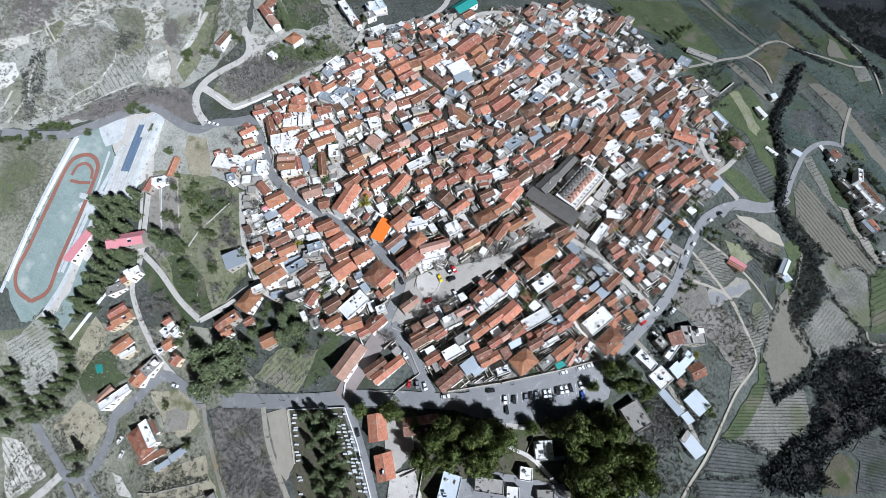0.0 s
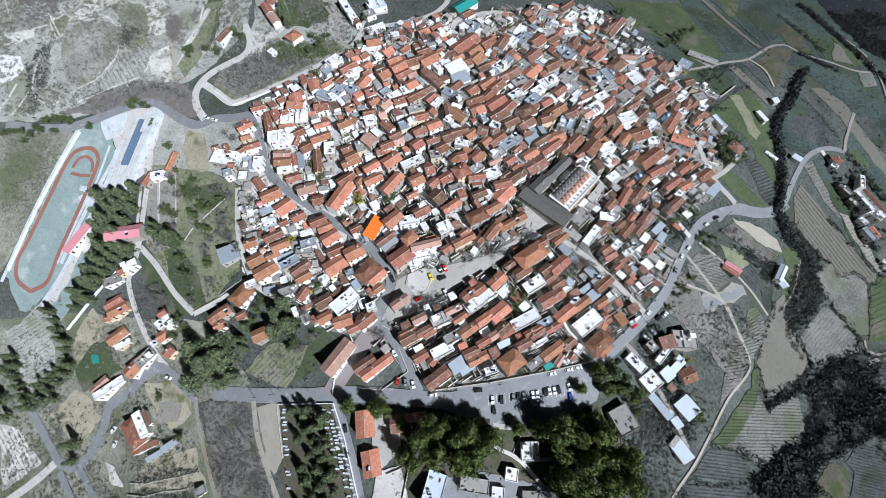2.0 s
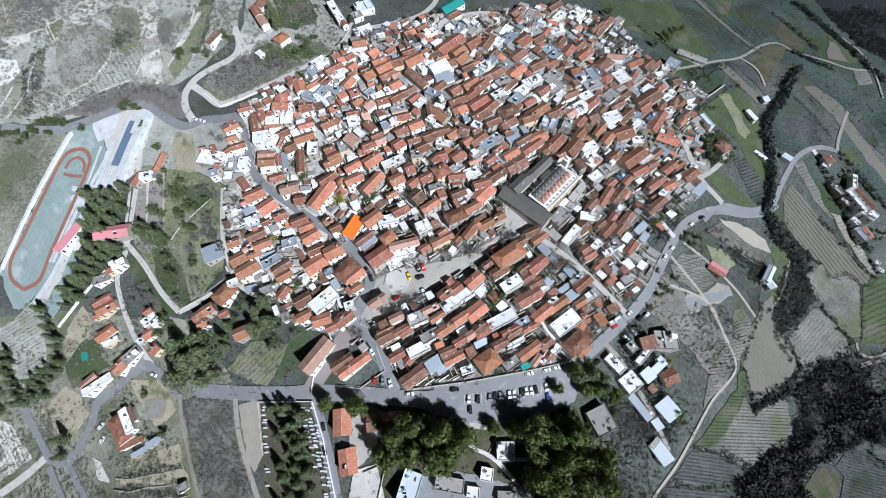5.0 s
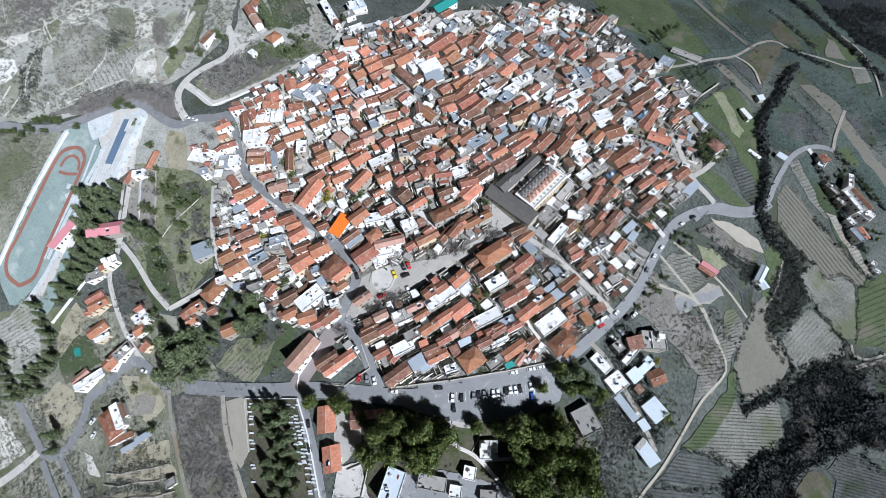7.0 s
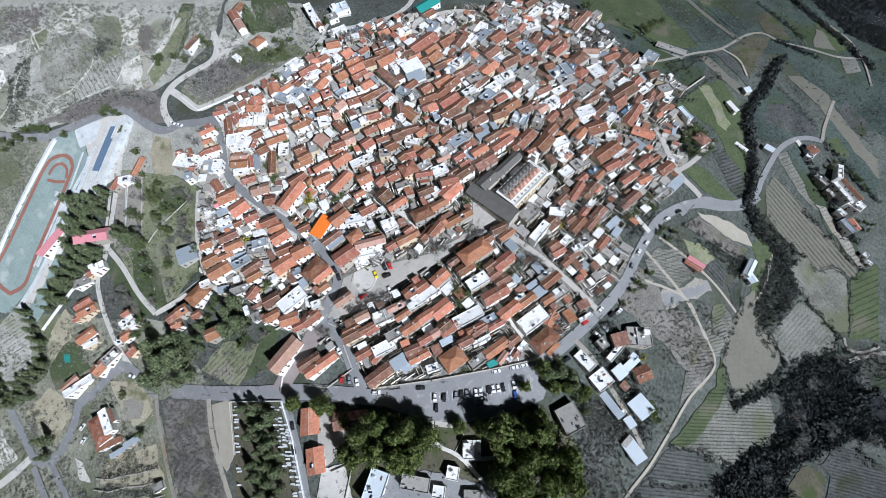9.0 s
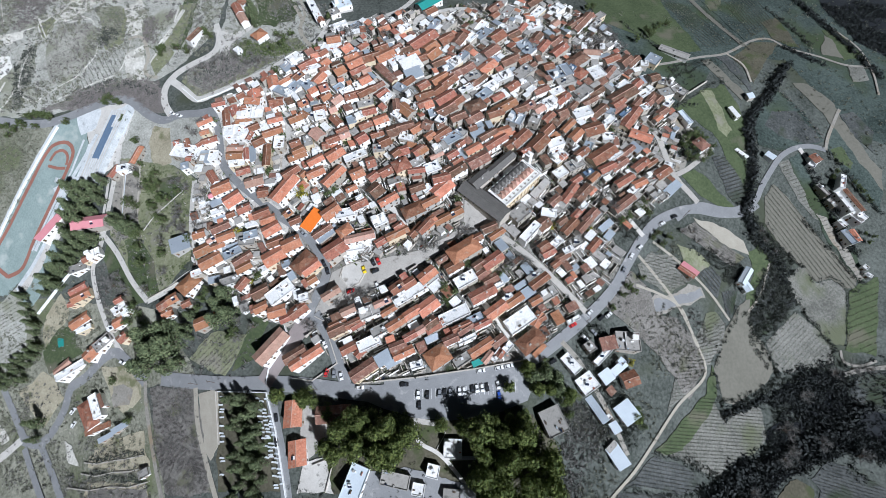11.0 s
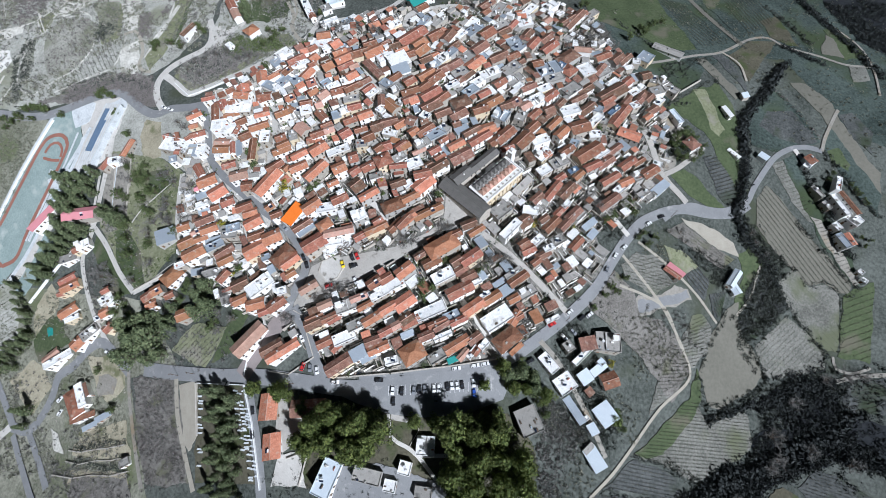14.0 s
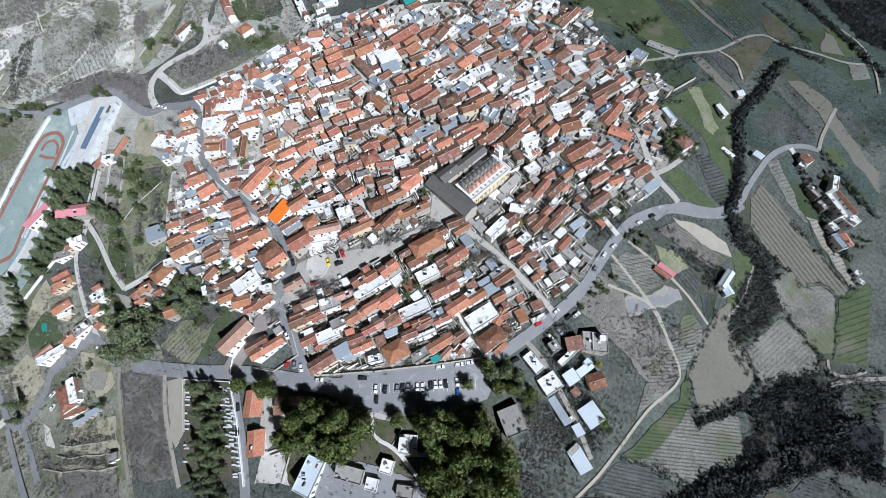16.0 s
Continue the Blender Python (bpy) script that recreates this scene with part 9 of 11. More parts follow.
car(123.1, 53.6, 42, 'k')
car(127.4, 55.6, 42, 'w')
car(87.1, 16.4, 50, 'w')
car(96.2, 29.2, 31, 'k')
car(-62.1, 5.9, 2, 'w')
car(-43.4, -5.5, -72, 'k')
car(-42.0, -16.8, -72, 'k')
car(148.3, 95.3, 43, 'w')
car(-24.2, 70.1, -56, 'k')
car(-21.7, 66.2, -66, 'k')
car(-147.6, 175.2, -15, 'w')
car(-153.5, 177.3, -23, 'w')
car(-155.0, 18.3, -18, 'w')
car(-191.5, -10.7, 66, 'w')
car(-189.2, -18.2, 75, 'w')
car(137.6, 81.3, 64, 'g')
car(142.8, 89.5, 58, 'w')
car(-38.5, 86.4, -35, 'g')
car(164.2, 112.2, 34, 'w')
car(172.6, 118.2, 26, 'k')
car(116.3, 55.2, 43, 'w')
car(-9.0, 15.6, -73, 'w')

# ---- graves and poles ----
grave(-52.7, 1.7, 84)
grave(-51.0, -2.1, 84)
grave(-50.5, -3.8, 88)
grave(-50.0, -5.5, 84)
grave(-49.3, -7.2, 96)
grave(-48.5, -9.3, 84)
grave(-47.7, -11.1, 84)
grave(-47.3, -12.4, 88)
grave(-47.5, -14.5, 84)
grave(-46.9, -15.3, 96)
grave(-45.4, -17.7, 92)
grave(-45.4, -19.5, 84)
grave(-45.0, -21.0, 96)
grave(-44.6, -22.9, 92)
grave(-44.2, -23.8, 88)
grave(-42.5, -26.1, 88)
grave(-42.1, -28.9, 96)
grave(-41.3, -32.3, 84)
grave(-40.0, -36.3, 96)
grave(-39.6, -37.5, 88)
grave(-50.0, 2.9, 84)
grave(-47.2, -5.1, 96)
grave(-45.8, -7.5, 84)
grave(-46.2, -8.7, 84)
grave(-45.6, -10.1, 84)
grave(-44.8, -12.7, 84)
grave(-43.8, -13.6, 88)
grave(-43.3, -17.7, 88)
grave(-42.7, -19.4, 84)
grave(-41.3, -22.2, 84)
grave(-41.0, -24.2, 92)
grave(-41.1, -26.2, 84)
grave(-39.1, -28.9, 84)
grave(-38.4, -30.7, 88)
grave(-38.5, -32.4, 88)
grave(-36.6, -35.3, 96)
grave(-78.0, 2.6, 92)
grave(-78.2, 1.2, 92)
grave(-78.6, -1.3, 96)
grave(-77.3, -3.5, 92)
grave(-77.6, -4.8, 92)
grave(-77.0, -7.4, 96)
grave(-76.6, -11.6, 88)
grave(-76.4, -15.2, 84)
grave(-75.3, -16.6, 92)
grave(-75.4, -19.2, 96)
grave(-74.3, -27.0, 88)
grave(-73.5, -28.4, 96)
grave(-73.1, -34.8, 88)
grave(-55.2, 2.9, 84)
grave(-53.0, -2.8, 84)
grave(-53.3, -5.5, 92)
grave(-52.4, -8.2, 84)
grave(-51.2, -10.8, 92)
grave(-50.7, -12.9, 92)
grave(-49.6, -15.6, 88)
grave(-47.9, -19.1, 88)
grave(-46.7, -24.4, 84)
pergola(-1.7, 75.4, 28)
pergola(5.4, 77.2, 28)
pergola(11.8, 79.0, 28)
pergola(19.5, 81.0, 28)
pergola(-5.0, 78.7, 28)
pole(-96.5, 8.2)
pole(-47.0, -4.3)
pole(-40.4, -23.8)
pole(89.9, 29.2)
pole(114.7, 50.8)
pole(139.5, 78.1)
pole(1.9, 10.0)
pole(-135.7, 8.5)
pole(-176.1, 18.8)
pole(179.3, 119.7)
pole(-84.7, 9.6)
pole(-21.5, 8.5)
pole(55.1, 2.5)
pole(157.4, 103.8)

# ---- trees ----
tree('fir', -64.1, -44.1, 0.99, 1.10)
tree('fir', -56.5, -45.7, 0.99, 1.10)
tree('fir', -49.7, -43.7, 1.17, 1.10)
tree('fir', -59.0, -50.6, 1.08, 1.10)
tree('fir', -50.8, -50.6, 0.99, 1.10)
tree('fir', -44.5, -47.2, 0.99, 1.10)
tree('leafy', 175.2, 269.7, 1.10, 1.20)
tree('leafy', 177.0, 264.7, 1.17, 1.20)
tree('leafy', 186.9, 278.0, 1.01, 1.20)
tree('leafy', 192.4, 280.7, 1.10, 1.20)
tree('leafy', 165.0, 257.3, 1.10, 1.20)
tree('leafy', 180.6, 270.9, 1.03, 1.20)
tree('bare', 136.8, 263.0, 1.00, 1.20)
tree('bare', 141.2, 259.1, 0.90, 1.20)
tree('bare', 145.3, 262.7, 0.98, 1.20)
tree('bare', 137.8, 249.9, 0.92, 1.20)
tree('bare', 131.4, 251.8, 0.98, 1.20)
tree('bare', 126.8, 241.3, 0.90, 1.20)
tree('bare', 147.8, 253.9, 1.02, 1.20)
tree('leafy', 135.7, 67.2, 0.81, 1.20)
tree('leafy', 139.9, 72.4, 0.90, 1.20)
tree('leafy', 143.4, 69.8, 0.90, 1.20)
tree('leafy', 129.6, 59.0, 0.81, 1.20)
tree('leafy', 148.0, 78.2, 0.81, 1.20)
tree('leafy', 156.9, 102.3, 0.85, 1.20)
tree('leafy', 160.8, 105.7, 0.83, 1.20)
tree('leafy', 162.9, 99.9, 0.88, 1.20)
tree('leafy', 167.5, 104.7, 0.95, 1.20)
tree('fir', -115.8, 268.0, 1.06, 1.50)
tree('fir', -112.1, 260.9, 1.02, 1.50)
tree('fir', -109.8, 252.9, 0.94, 1.50)
tree('fir', -115.0, 259.7, 1.02, 1.50)
tree('leafy', -263.5, 175.1, 1.03, 1.25)
tree('leafy', -259.7, 175.9, 1.11, 1.25)
tree('leafy', -255.2, 176.3, 1.13, 1.25)
tree('leafy', -250.5, 176.0, 1.07, 1.25)
tree('leafy', -246.5, 175.3, 0.99, 1.25)
tree('leafy', -279.3, 169.0, 0.97, 1.25)
tree('leafy', -285.1, 168.3, 0.99, 1.25)
tree('leafy', -290.9, 167.6, 1.01, 1.25)
tree('leafy', -265.6, 169.1, 1.07, 1.25)
tree('leafy', -256.2, 168.4, 0.95, 1.25)
tree('leafy', -205.5, 185.4, 1.03, 1.25)
tree('leafy', -198.9, 187.1, 1.11, 1.25)
tree('leafy', -232.1, 171.7, 1.03, 1.25)
tree('leafy', -176.4, 228.4, 1.07, 1.25)
tree('leafy', -173.5, 229.4, 1.07, 1.25)
tree('leafy', -174.6, 225.6, 1.05, 1.25)
tree('leafy', -157.2, 230.1, 0.95, 1.25)
tree('leafy', -154.3, 227.2, 0.95, 1.25)
tree('leafy', -147.5, 246.4, 1.05, 1.25)
tree('leafy', -144.1, 243.4, 0.99, 1.25)
tree('leafy', -140.5, 241.5, 0.95, 1.25)
tree('leafy', -90.3, 241.5, 0.99, 1.25)
tree('leafy', -84.0, 236.9, 1.03, 1.25)
tree('leafy', -79.9, 241.3, 1.03, 1.25)
tree('leafy', -85.3, 232.6, 1.01, 1.25)
tree('leafy', -90.4, 227.5, 1.11, 1.25)
tree('leafy', -58.9, 225.1, 1.03, 1.25)
tree('leafy', -55.7, 230.5, 1.03, 1.25)
tree('leafy', -83.4, 207.4, 1.05, 1.25)
tree('leafy', -80.7, 204.8, 0.99, 1.25)
tree('bare', -139.3, 213.7, 0.88, 1.30)
tree('bare', -131.9, 216.4, 0.92, 1.30)
tree('bare', -124.7, 220.1, 0.85, 1.30)
tree('bare', -117.2, 221.9, 0.81, 1.30)
tree('bare', -105.6, 223.5, 0.95, 1.30)
tree('bare', -133.3, 203.4, 0.81, 1.30)
tree('bare', -144.1, 208.2, 0.90, 1.30)
tree('bare', -37.4, 241.2, 0.81, 1.30)
tree('bare', -30.1, 247.3, 0.81, 1.30)
tree('bare', -23.8, 241.2, 0.90, 1.30)
tree('bare', -106.2, 215.6, 0.83, 1.30)
tree('bare', -98.7, 217.2, 0.97, 1.30)
tree('bare', -15.1, 260.9, 0.81, 1.30)
tree('bare', -10.6, 251.1, 0.90, 1.30)
tree('bare', -154.1, 229.2, 0.90, 1.30)
tree('leafy', 142.0, 6.6, 1.10, 1.20)
tree('leafy', 140.8, 10.2, 1.17, 1.20)
tree('leafy', 144.1, 3.9, 1.14, 1.20)
tree('leafy', 93.6, 24.7, 0.99, 1.20)
tree('leafy', 96.7, 21.7, 1.12, 1.20)
tree('leafy', 94.9, 16.8, 1.10, 1.20)
tree('leafy', 99.0, 14.3, 1.12, 1.20)
tree('leafy', 101.1, 10.4, 0.99, 1.20)
tree('leafy', 104.2, 5.3, 0.99, 1.20)
tree('leafy', 92.1, 28.7, 0.99, 1.20)
tree('leafy', 186.5, 172.3, 1.25, 1.20)
tree('leafy', 190.5, 176.0, 1.38, 1.20)
tree('leafy', 183.7, 166.4, 1.27, 1.20)
tree('leafy', 185.8, 159.9, 1.20, 1.20)
tree('leafy', 189.5, 157.7, 1.22, 1.20)
tree('leafy', 194.5, 175.8, 1.27, 1.20)
tree('leafy', 299.7, 157.4, 0.75, 1.00)
tree('leafy', 301.9, 154.5, 0.80, 1.00)
tree('leafy', 304.1, 151.5, 0.85, 1.00)
tree('leafy', 306.3, 148.5, 0.74, 1.00)
tree('leafy', 308.5, 145.6, 0.78, 1.00)
tree('leafy', 289.3, 163.8, 0.80, 1.00)
tree('leafy', 285.6, 159.5, 0.82, 1.00)
tree('leafy', 308.0, 123.2, 0.72, 1.00)
tree('leafy', 304.4, 119.4, 0.78, 1.00)
tree('leafy', 302.5, 124.8, 0.72, 1.00)
tree('bare', 187.1, 105.5, 0.80, 1.20)
tree('bare', 199.2, 102.1, 0.72, 1.20)
tree('bare', 184.5, 110.9, 0.85, 1.20)
tree('bare', 177.0, 109.7, 0.75, 1.20)
tree('bare', 234.3, 113.7, 0.72, 1.20)
tree('bare', 239.9, 107.3, 0.80, 1.20)
tree('bare', 231.6, 118.7, 0.86, 1.20)
tree('fir', -133.7, 32.4, 1.58, 2.10)
tree('fir', -119.7, 35.7, 1.46, 2.10)
tree('fir', -125.6, 24.1, 1.58, 2.10)
tree('fir', -115.3, 27.5, 1.67, 2.10)
tree('fir', -133.5, 15.9, 1.58, 2.10)
tree('fir', -109.4, 18.5, 1.08, 1.70)
tree('fir', -117.6, 15.0, 1.12, 1.70)
tree('fir', -106.2, 35.8, 1.10, 1.70)
tree('fir', -103.2, 43.1, 0.99, 1.70)
tree('fir', -83.5, 48.7, 1.40, 1.70)
tree('fir', -80.2, 54.3, 1.32, 1.70)
tree('fir', -75.6, 43.3, 1.43, 1.70)
tree('fir', -85.1, 40.7, 1.26, 1.70)
tree('fir', -243.4, 55.7, 0.97, 1.25)
tree('fir', -240.1, 50.9, 0.85, 1.25)
tree('fir', -237.8, 45.4, 0.97, 1.25)
tree('fir', -234.4, 40.0, 0.97, 1.25)
tree('fir', -231.0, 34.0, 0.89, 1.25)
tree('fir', -229.5, 28.0, 0.85, 1.25)
tree('fir', -231.6, 23.0, 0.91, 1.25)
tree('fir', -236.7, 19.6, 1.03, 1.25)
tree('fir', -241.8, 16.5, 0.89, 1.25)
tree('fir', -246.7, 13.1, 1.01, 1.25)
tree('fir', -239.9, 9.9, 0.97, 1.25)
tree('fir', -234.2, 14.7, 0.89, 1.25)
tree('fir', -228.5, 19.7, 0.95, 1.25)
tree('fir', -249.5, 7.7, 0.85, 1.25)
tree('fir', -254.3, 4.2, 0.97, 1.25)
tree('fir', -244.4, 3.8, 0.97, 1.25)
tree('fir', -257.9, 0.1, 0.89, 1.25)
tree('fir', -235.6, 5.3, 0.93, 1.25)
tree('fir', -266.1, 24.3, 0.97, 1.25)
tree('fir', -266.0, 17.5, 0.89, 1.25)
tree('fir', -261.7, 12.1, 0.97, 1.25)
tree('fir', -257.5, 7.5, 0.93, 1.25)
tree('fir', -250.9, 0.3, 0.93, 1.25)
tree('fir', -269.3, 29.4, 1.03, 1.25)
tree('fir', -246.2, 56.7, 0.95, 1.25)
tree('fir', -229.7, 38.0, 0.93, 1.25)
tree('fir', -225.4, 24.7, 0.97, 1.25)
tree('fir', -197.0, 86.0, 0.87, 1.25)
tree('fir', -200.8, 81.7, 0.85, 1.25)
tree('fir', -204.6, 77.8, 0.97, 1.25)
tree('fir', -209.5, 74.5, 0.89, 1.25)
tree('fir', -214.3, 70.6, 0.93, 1.25)
tree('fir', -218.3, 66.7, 0.85, 1.25)
tree('fir', -222.4, 62.7, 0.97, 1.25)
tree('fir', -225.4, 58.1, 0.89, 1.25)
tree('fir', -194.1, 89.3, 0.99, 1.25)
tree('fir', -208.4, 79.3, 1.01, 1.25)
tree('fir', -218.0, 71.4, 0.89, 1.25)
tree('fir', -225.7, 67.6, 0.89, 1.25)
tree('leafy', -95.5, 56.9, 1.20, 1.20)
tree('leafy', -98.7, 52.5, 1.08, 1.20)
tree('leafy', -100.0, 48.1, 1.08, 1.20)
tree('leafy', -91.6, 39.0, 1.08, 1.20)
tree('leafy', -61.7, 64.3, 1.18, 1.20)
tree('leafy', -73.3, 35.8, 1.08, 1.20)
tree('leafy', -75.8, 32.4, 1.08, 1.20)
tree('leafy', -138.8, 40.1, 1.08, 1.20)
tree('leafy', -145.6, 44.9, 1.08, 1.20)
tree('leafy', -150.0, 49.1, 1.27, 1.20)
tree('leafy', -151.5, 41.0, 1.18, 1.20)
tree('pine', -4.1, -8.7, 1.87, 0.87)
tree('pine', 3.9, -5.4, 1.51, 0.82)
tree('pine', 11.3, -9.1, 1.60, 0.80)
tree('pine', 4.4, -15.5, 1.86, 0.84)
tree('pine', 17.9, -5.2, 1.93, 0.87)
tree('pine', 23.4, -11.7, 1.74, 0.86)
tree('pine', 14.4, -17.8, 2.07, 0.86)
tree('pine', 28.5, -7.6, 2.00, 0.73)
tree('pine', -0.5, -16.2, 1.49, 0.85)
tree('pine', 21.0, -18.2, 1.77, 0.84)
tree('pine', -7.7, -19.7, 1.48, 0.78)
tree('pine', -12.1, -16.4, 1.52, 0.75)
tree('pine', 59.9, -4.6, 2.34, 0.86)
tree('pine', 63.4, -14.0, 1.68, 0.89)
tree('pine', 61.6, -23.4, 2.13, 0.87)
tree('pine', 70.0, -7.3, 1.84, 0.80)
tree('pine', 73.2, -16.0, 2.25, 0.82)
tree('pine', 71.3, -26.5, 1.91, 0.91)
tree('pine', 80.4, -4.5, 2.12, 0.88)
tree('pine', 83.6, -14.9, 1.87, 0.90)
tree('pine', 83.4, -25.8, 2.22, 0.87)
tree('pine', 91.9, -14.7, 2.32, 0.82)
tree('pine', 93.3, -24.9, 2.35, 0.82)
tree('pine', 76.6, -33.3, 1.89, 0.77)
tree('pine', 63.5, -33.2, 2.33, 0.84)
tree('pine', 0.4, -1.6, 1.22, 1.01)
tree('pine', 8.7, -1.8, 1.17, 0.94)
tree('pine', 17.5, -2.9, 0.99, 0.98)
tree('pine', 25.6, -3.5, 1.07, 0.97)
tree('pine', 42.5, -3.5, 0.92, 1.08)
tree('pine', 51.9, -3.1, 0.99, 0.99)
tree('pine', 59.2, -1.6, 0.91, 1.06)
tree('pine', 67.1, -0.7, 1.08, 1.02)
tree('pine', 74.3, 0.8, 1.13, 0.98)
tree('pine', -13.7, -2.2, 0.89, 0.96)
tree('pine', 80.8, 2.8, 0.94, 1.09)
tree('pine', 94.2, 15.7, 0.86, 0.99)
tree('pine', 73.8, 15.1, 0.85, 0.95)
tree('pine', -41.2, 4.5, 1.14, 0.98)
tree('pine', -24.4, 3.5, 1.18, 1.09)
tree('pine', -27.4, 4.9, 1.13, 1.00)
tree('pine', 103.8, 13.7, 1.03, 1.07)
tree('pine', 140.4, 6.4, 0.89, 1.04)
tree('pine', 82.5, 24.1, 1.14, 0.93)
tree('pine', 88.2, 15.4, 0.95, 1.07)
tree('fir', -72.6, 1.4, 1.00, 1.23)
tree('fir', -63.5, 2.7, 1.05, 1.19)
tree('fir', -67.0, -4.4, 0.89, 1.14)
tree('fir', -60.2, -5.4, 1.00, 1.18)
tree('fir', -54.9, -1.2, 1.18, 1.24)
tree('fir', -68.1, -11.4, 0.98, 1.20)
tree('fir', -59.6, -12.1, 1.10, 1.28)
tree('fir', -53.2, -10.4, 0.98, 1.08)
tree('fir', -61.7, -18.8, 0.95, 1.09)
tree('fir', -54.1, -19.6, 1.04, 1.15)
tree('fir', -56.9, -25.0, 0.99, 1.28)
tree('fir', -49.6, -27.1, 1.24, 1.21)
tree('fir', -62.9, -30.6, 1.19, 1.09)
tree('fir', -54.5, -32.6, 1.07, 1.18)
tree('fir', -47.3, -34.6, 0.99, 1.09)
tree('fir', -59.8, -38.1, 0.98, 1.09)
tree('fir', -51.6, -40.0, 1.08, 1.26)
tree('fir', -65.8, -25.1, 0.95, 1.27)
tree('fir', -63.3, -7.7, 1.15, 1.11)
tree('fir', -56.1, -15.3, 1.19, 1.23)
tree('fir', 85.4, 20.9, 1.09, 1.60)
tree('fir', 91.9, 22.9, 1.13, 1.72)
tree('fir', 98.7, 16.5, 1.09, 1.53)
tree('fir', 97.3, 20.6, 1.11, 1.74)
tree('fir', -191.7, 128.1, 1.16, 1.46)
tree('fir', -196.1, 122.8, 1.41, 1.45)
tree('fir', -199.2, 117.5, 1.37, 1.39)
tree('fir', -205.7, 115.6, 1.24, 1.56)
tree('fir', -212.0, 112.2, 1.35, 1.41)
tree('fir', -190.1, 115.2, 1.10, 1.51)
tree('fir', -195.5, 107.9, 1.19, 1.49)
tree('fir', -212.4, 105.1, 1.31, 1.43)
tree('fir', -213.3, 98.1, 1.06, 1.55)
tree('fir', -207.5, 93.0, 1.30, 1.63)
tree('fir', -198.5, 91.9, 1.12, 1.40)
tree('fir', -189.4, 90.1, 1.39, 1.49)
tree('fir', -211.2, 86.2, 1.22, 1.44)
tree('fir', -214.6, 79.4, 1.27, 1.54)
tree('fir', -205.9, 83.9, 1.13, 1.56)
tree('fir', -218.1, 72.7, 1.10, 1.54)
tree('fir', -211.3, 72.5, 1.34, 1.60)
tree('fir', -221.7, 66.0, 1.35, 1.48)
tree('fir', -214.4, 62.4, 1.04, 1.49)
tree('fir', -200.3, 87.1, 1.18, 1.44)
tree('fir', -170.2, 98.1, 1.29, 1.51)
tree('fir', -162.5, 94.2, 1.14, 1.45)
tree('fir', -172.9, 103.2, 1.08, 1.35)
tree('fir', -158.5, 95.3, 1.42, 1.48)
tree('fir', -197.4, 100.2, 1.40, 1.47)
tree('fir', -207.0, 108.8, 1.45, 1.56)
tree('fir', -194.2, 120.1, 1.13, 1.37)
tree('fir', -214.2, 123.6, 1.33, 1.63)
tree('fir', -203.4, 123.1, 1.36, 1.50)
tree('fir', -271.3, 21.8, 1.32, 1.30)
tree('fir', -216.8, -19.5, 1.33, 1.32)
tree('fir', -273.2, 4.7, 1.32, 1.34)
tree('fir', -268.9, -5.3, 0.97, 1.44)
tree('fir', -216.6, -29.0, 0.95, 1.34)
tree('cypress', -56.5, -5.6, 1.35, 1.26)
tree('cypress', -51.3, -13.4, 1.37, 1.08)
tree('cypress', -64.2, -0.5, 1.30, 1.23)
tree('cypress', -49.0, -18.7, 1.05, 1.14)
tree('cypress', -108.7, 37.8, 1.43, 1.10)
tree('cypress', -102.3, 31.9, 1.28, 1.30)
tree('leafy', -167.4, 132.1, 0.99, 1.34)
tree('leafy', -156.0, 126.4, 1.27, 1.39)
tree('leafy', -130.9, 118.4, 0.95, 1.18)
tree('leafy', -144.0, 114.4, 1.27, 1.34)
tree('leafy', -152.4, 84.8, 1.19, 1.25)
tree('leafy', -132.6, 80.0, 1.35, 1.28)
tree('leafy', -148.2, 123.5, 1.32, 1.25)
tree('leafy', -152.3, 132.2, 1.06, 1.28)
tree('leafy', -115.8, 87.2, 1.01, 1.40)
tree('leafy', -143.4, 102.5, 1.00, 1.28)
tree('leafy', -137.1, 100.3, 1.09, 1.31)
tree('leafy', -167.8, 113.5, 1.34, 1.28)
tree('leafy', -155.7, 92.9, 1.34, 1.40)
tree('leafy', -146.9, 108.8, 1.14, 1.37)
tree('leafy', -153.6, 121.7, 1.13, 1.37)
tree('leafy', -138.0, 113.9, 1.08, 1.29)
tree('leafy', -147.6, 74.8, 1.27, 1.40)
tree('leafy', -123.6, 84.0, 1.16, 1.18)
tree('leafy', -162.1, 110.9, 1.04, 1.30)
tree('leafy', -163.6, 100.0, 1.30, 1.28)
tree('leafy', -256.9, 176.9, 0.91, 1.20)
tree('leafy', -250.6, 176.9, 1.03, 1.23)
tree('leafy', -263.0, 175.7, 0.88, 1.17)
tree('leafy', -246.3, 175.7, 1.03, 1.12)
tree('leafy', -268.6, 171.5, 1.04, 1.11)
tree('leafy', -271.9, 166.1, 1.18, 1.30)
tree('leafy', -275.6, 162.3, 0.96, 1.18)
tree('leafy', -207.4, 187.4, 0.99, 1.20)
tree('leafy', -203.8, 189.5, 1.16, 1.10)
tree('leafy', -195.5, 185.7, 0.86, 1.20)
tree('leafy', -174.2, 230.6, 1.12, 1.10)
tree('leafy', -163.7, 229.8, 1.17, 1.18)
tree('leafy', -67.6, 126.3, 1.06, 1.31)
tree('leafy', 20.0, 164.0, 0.88, 1.14)
tree('leafy', 39.9, 59.4, 1.05, 1.27)
tree('leafy', 42.9, 55.4, 0.82, 1.15)
tree('leafy', 46.2, 58.3, 1.08, 1.19)
tree('leafy', 41.8, 52.6, 1.15, 1.24)
tree('leafy', 141.9, 112.0, 0.93, 1.15)
tree('leafy', 148.7, 118.5, 1.15, 1.25)
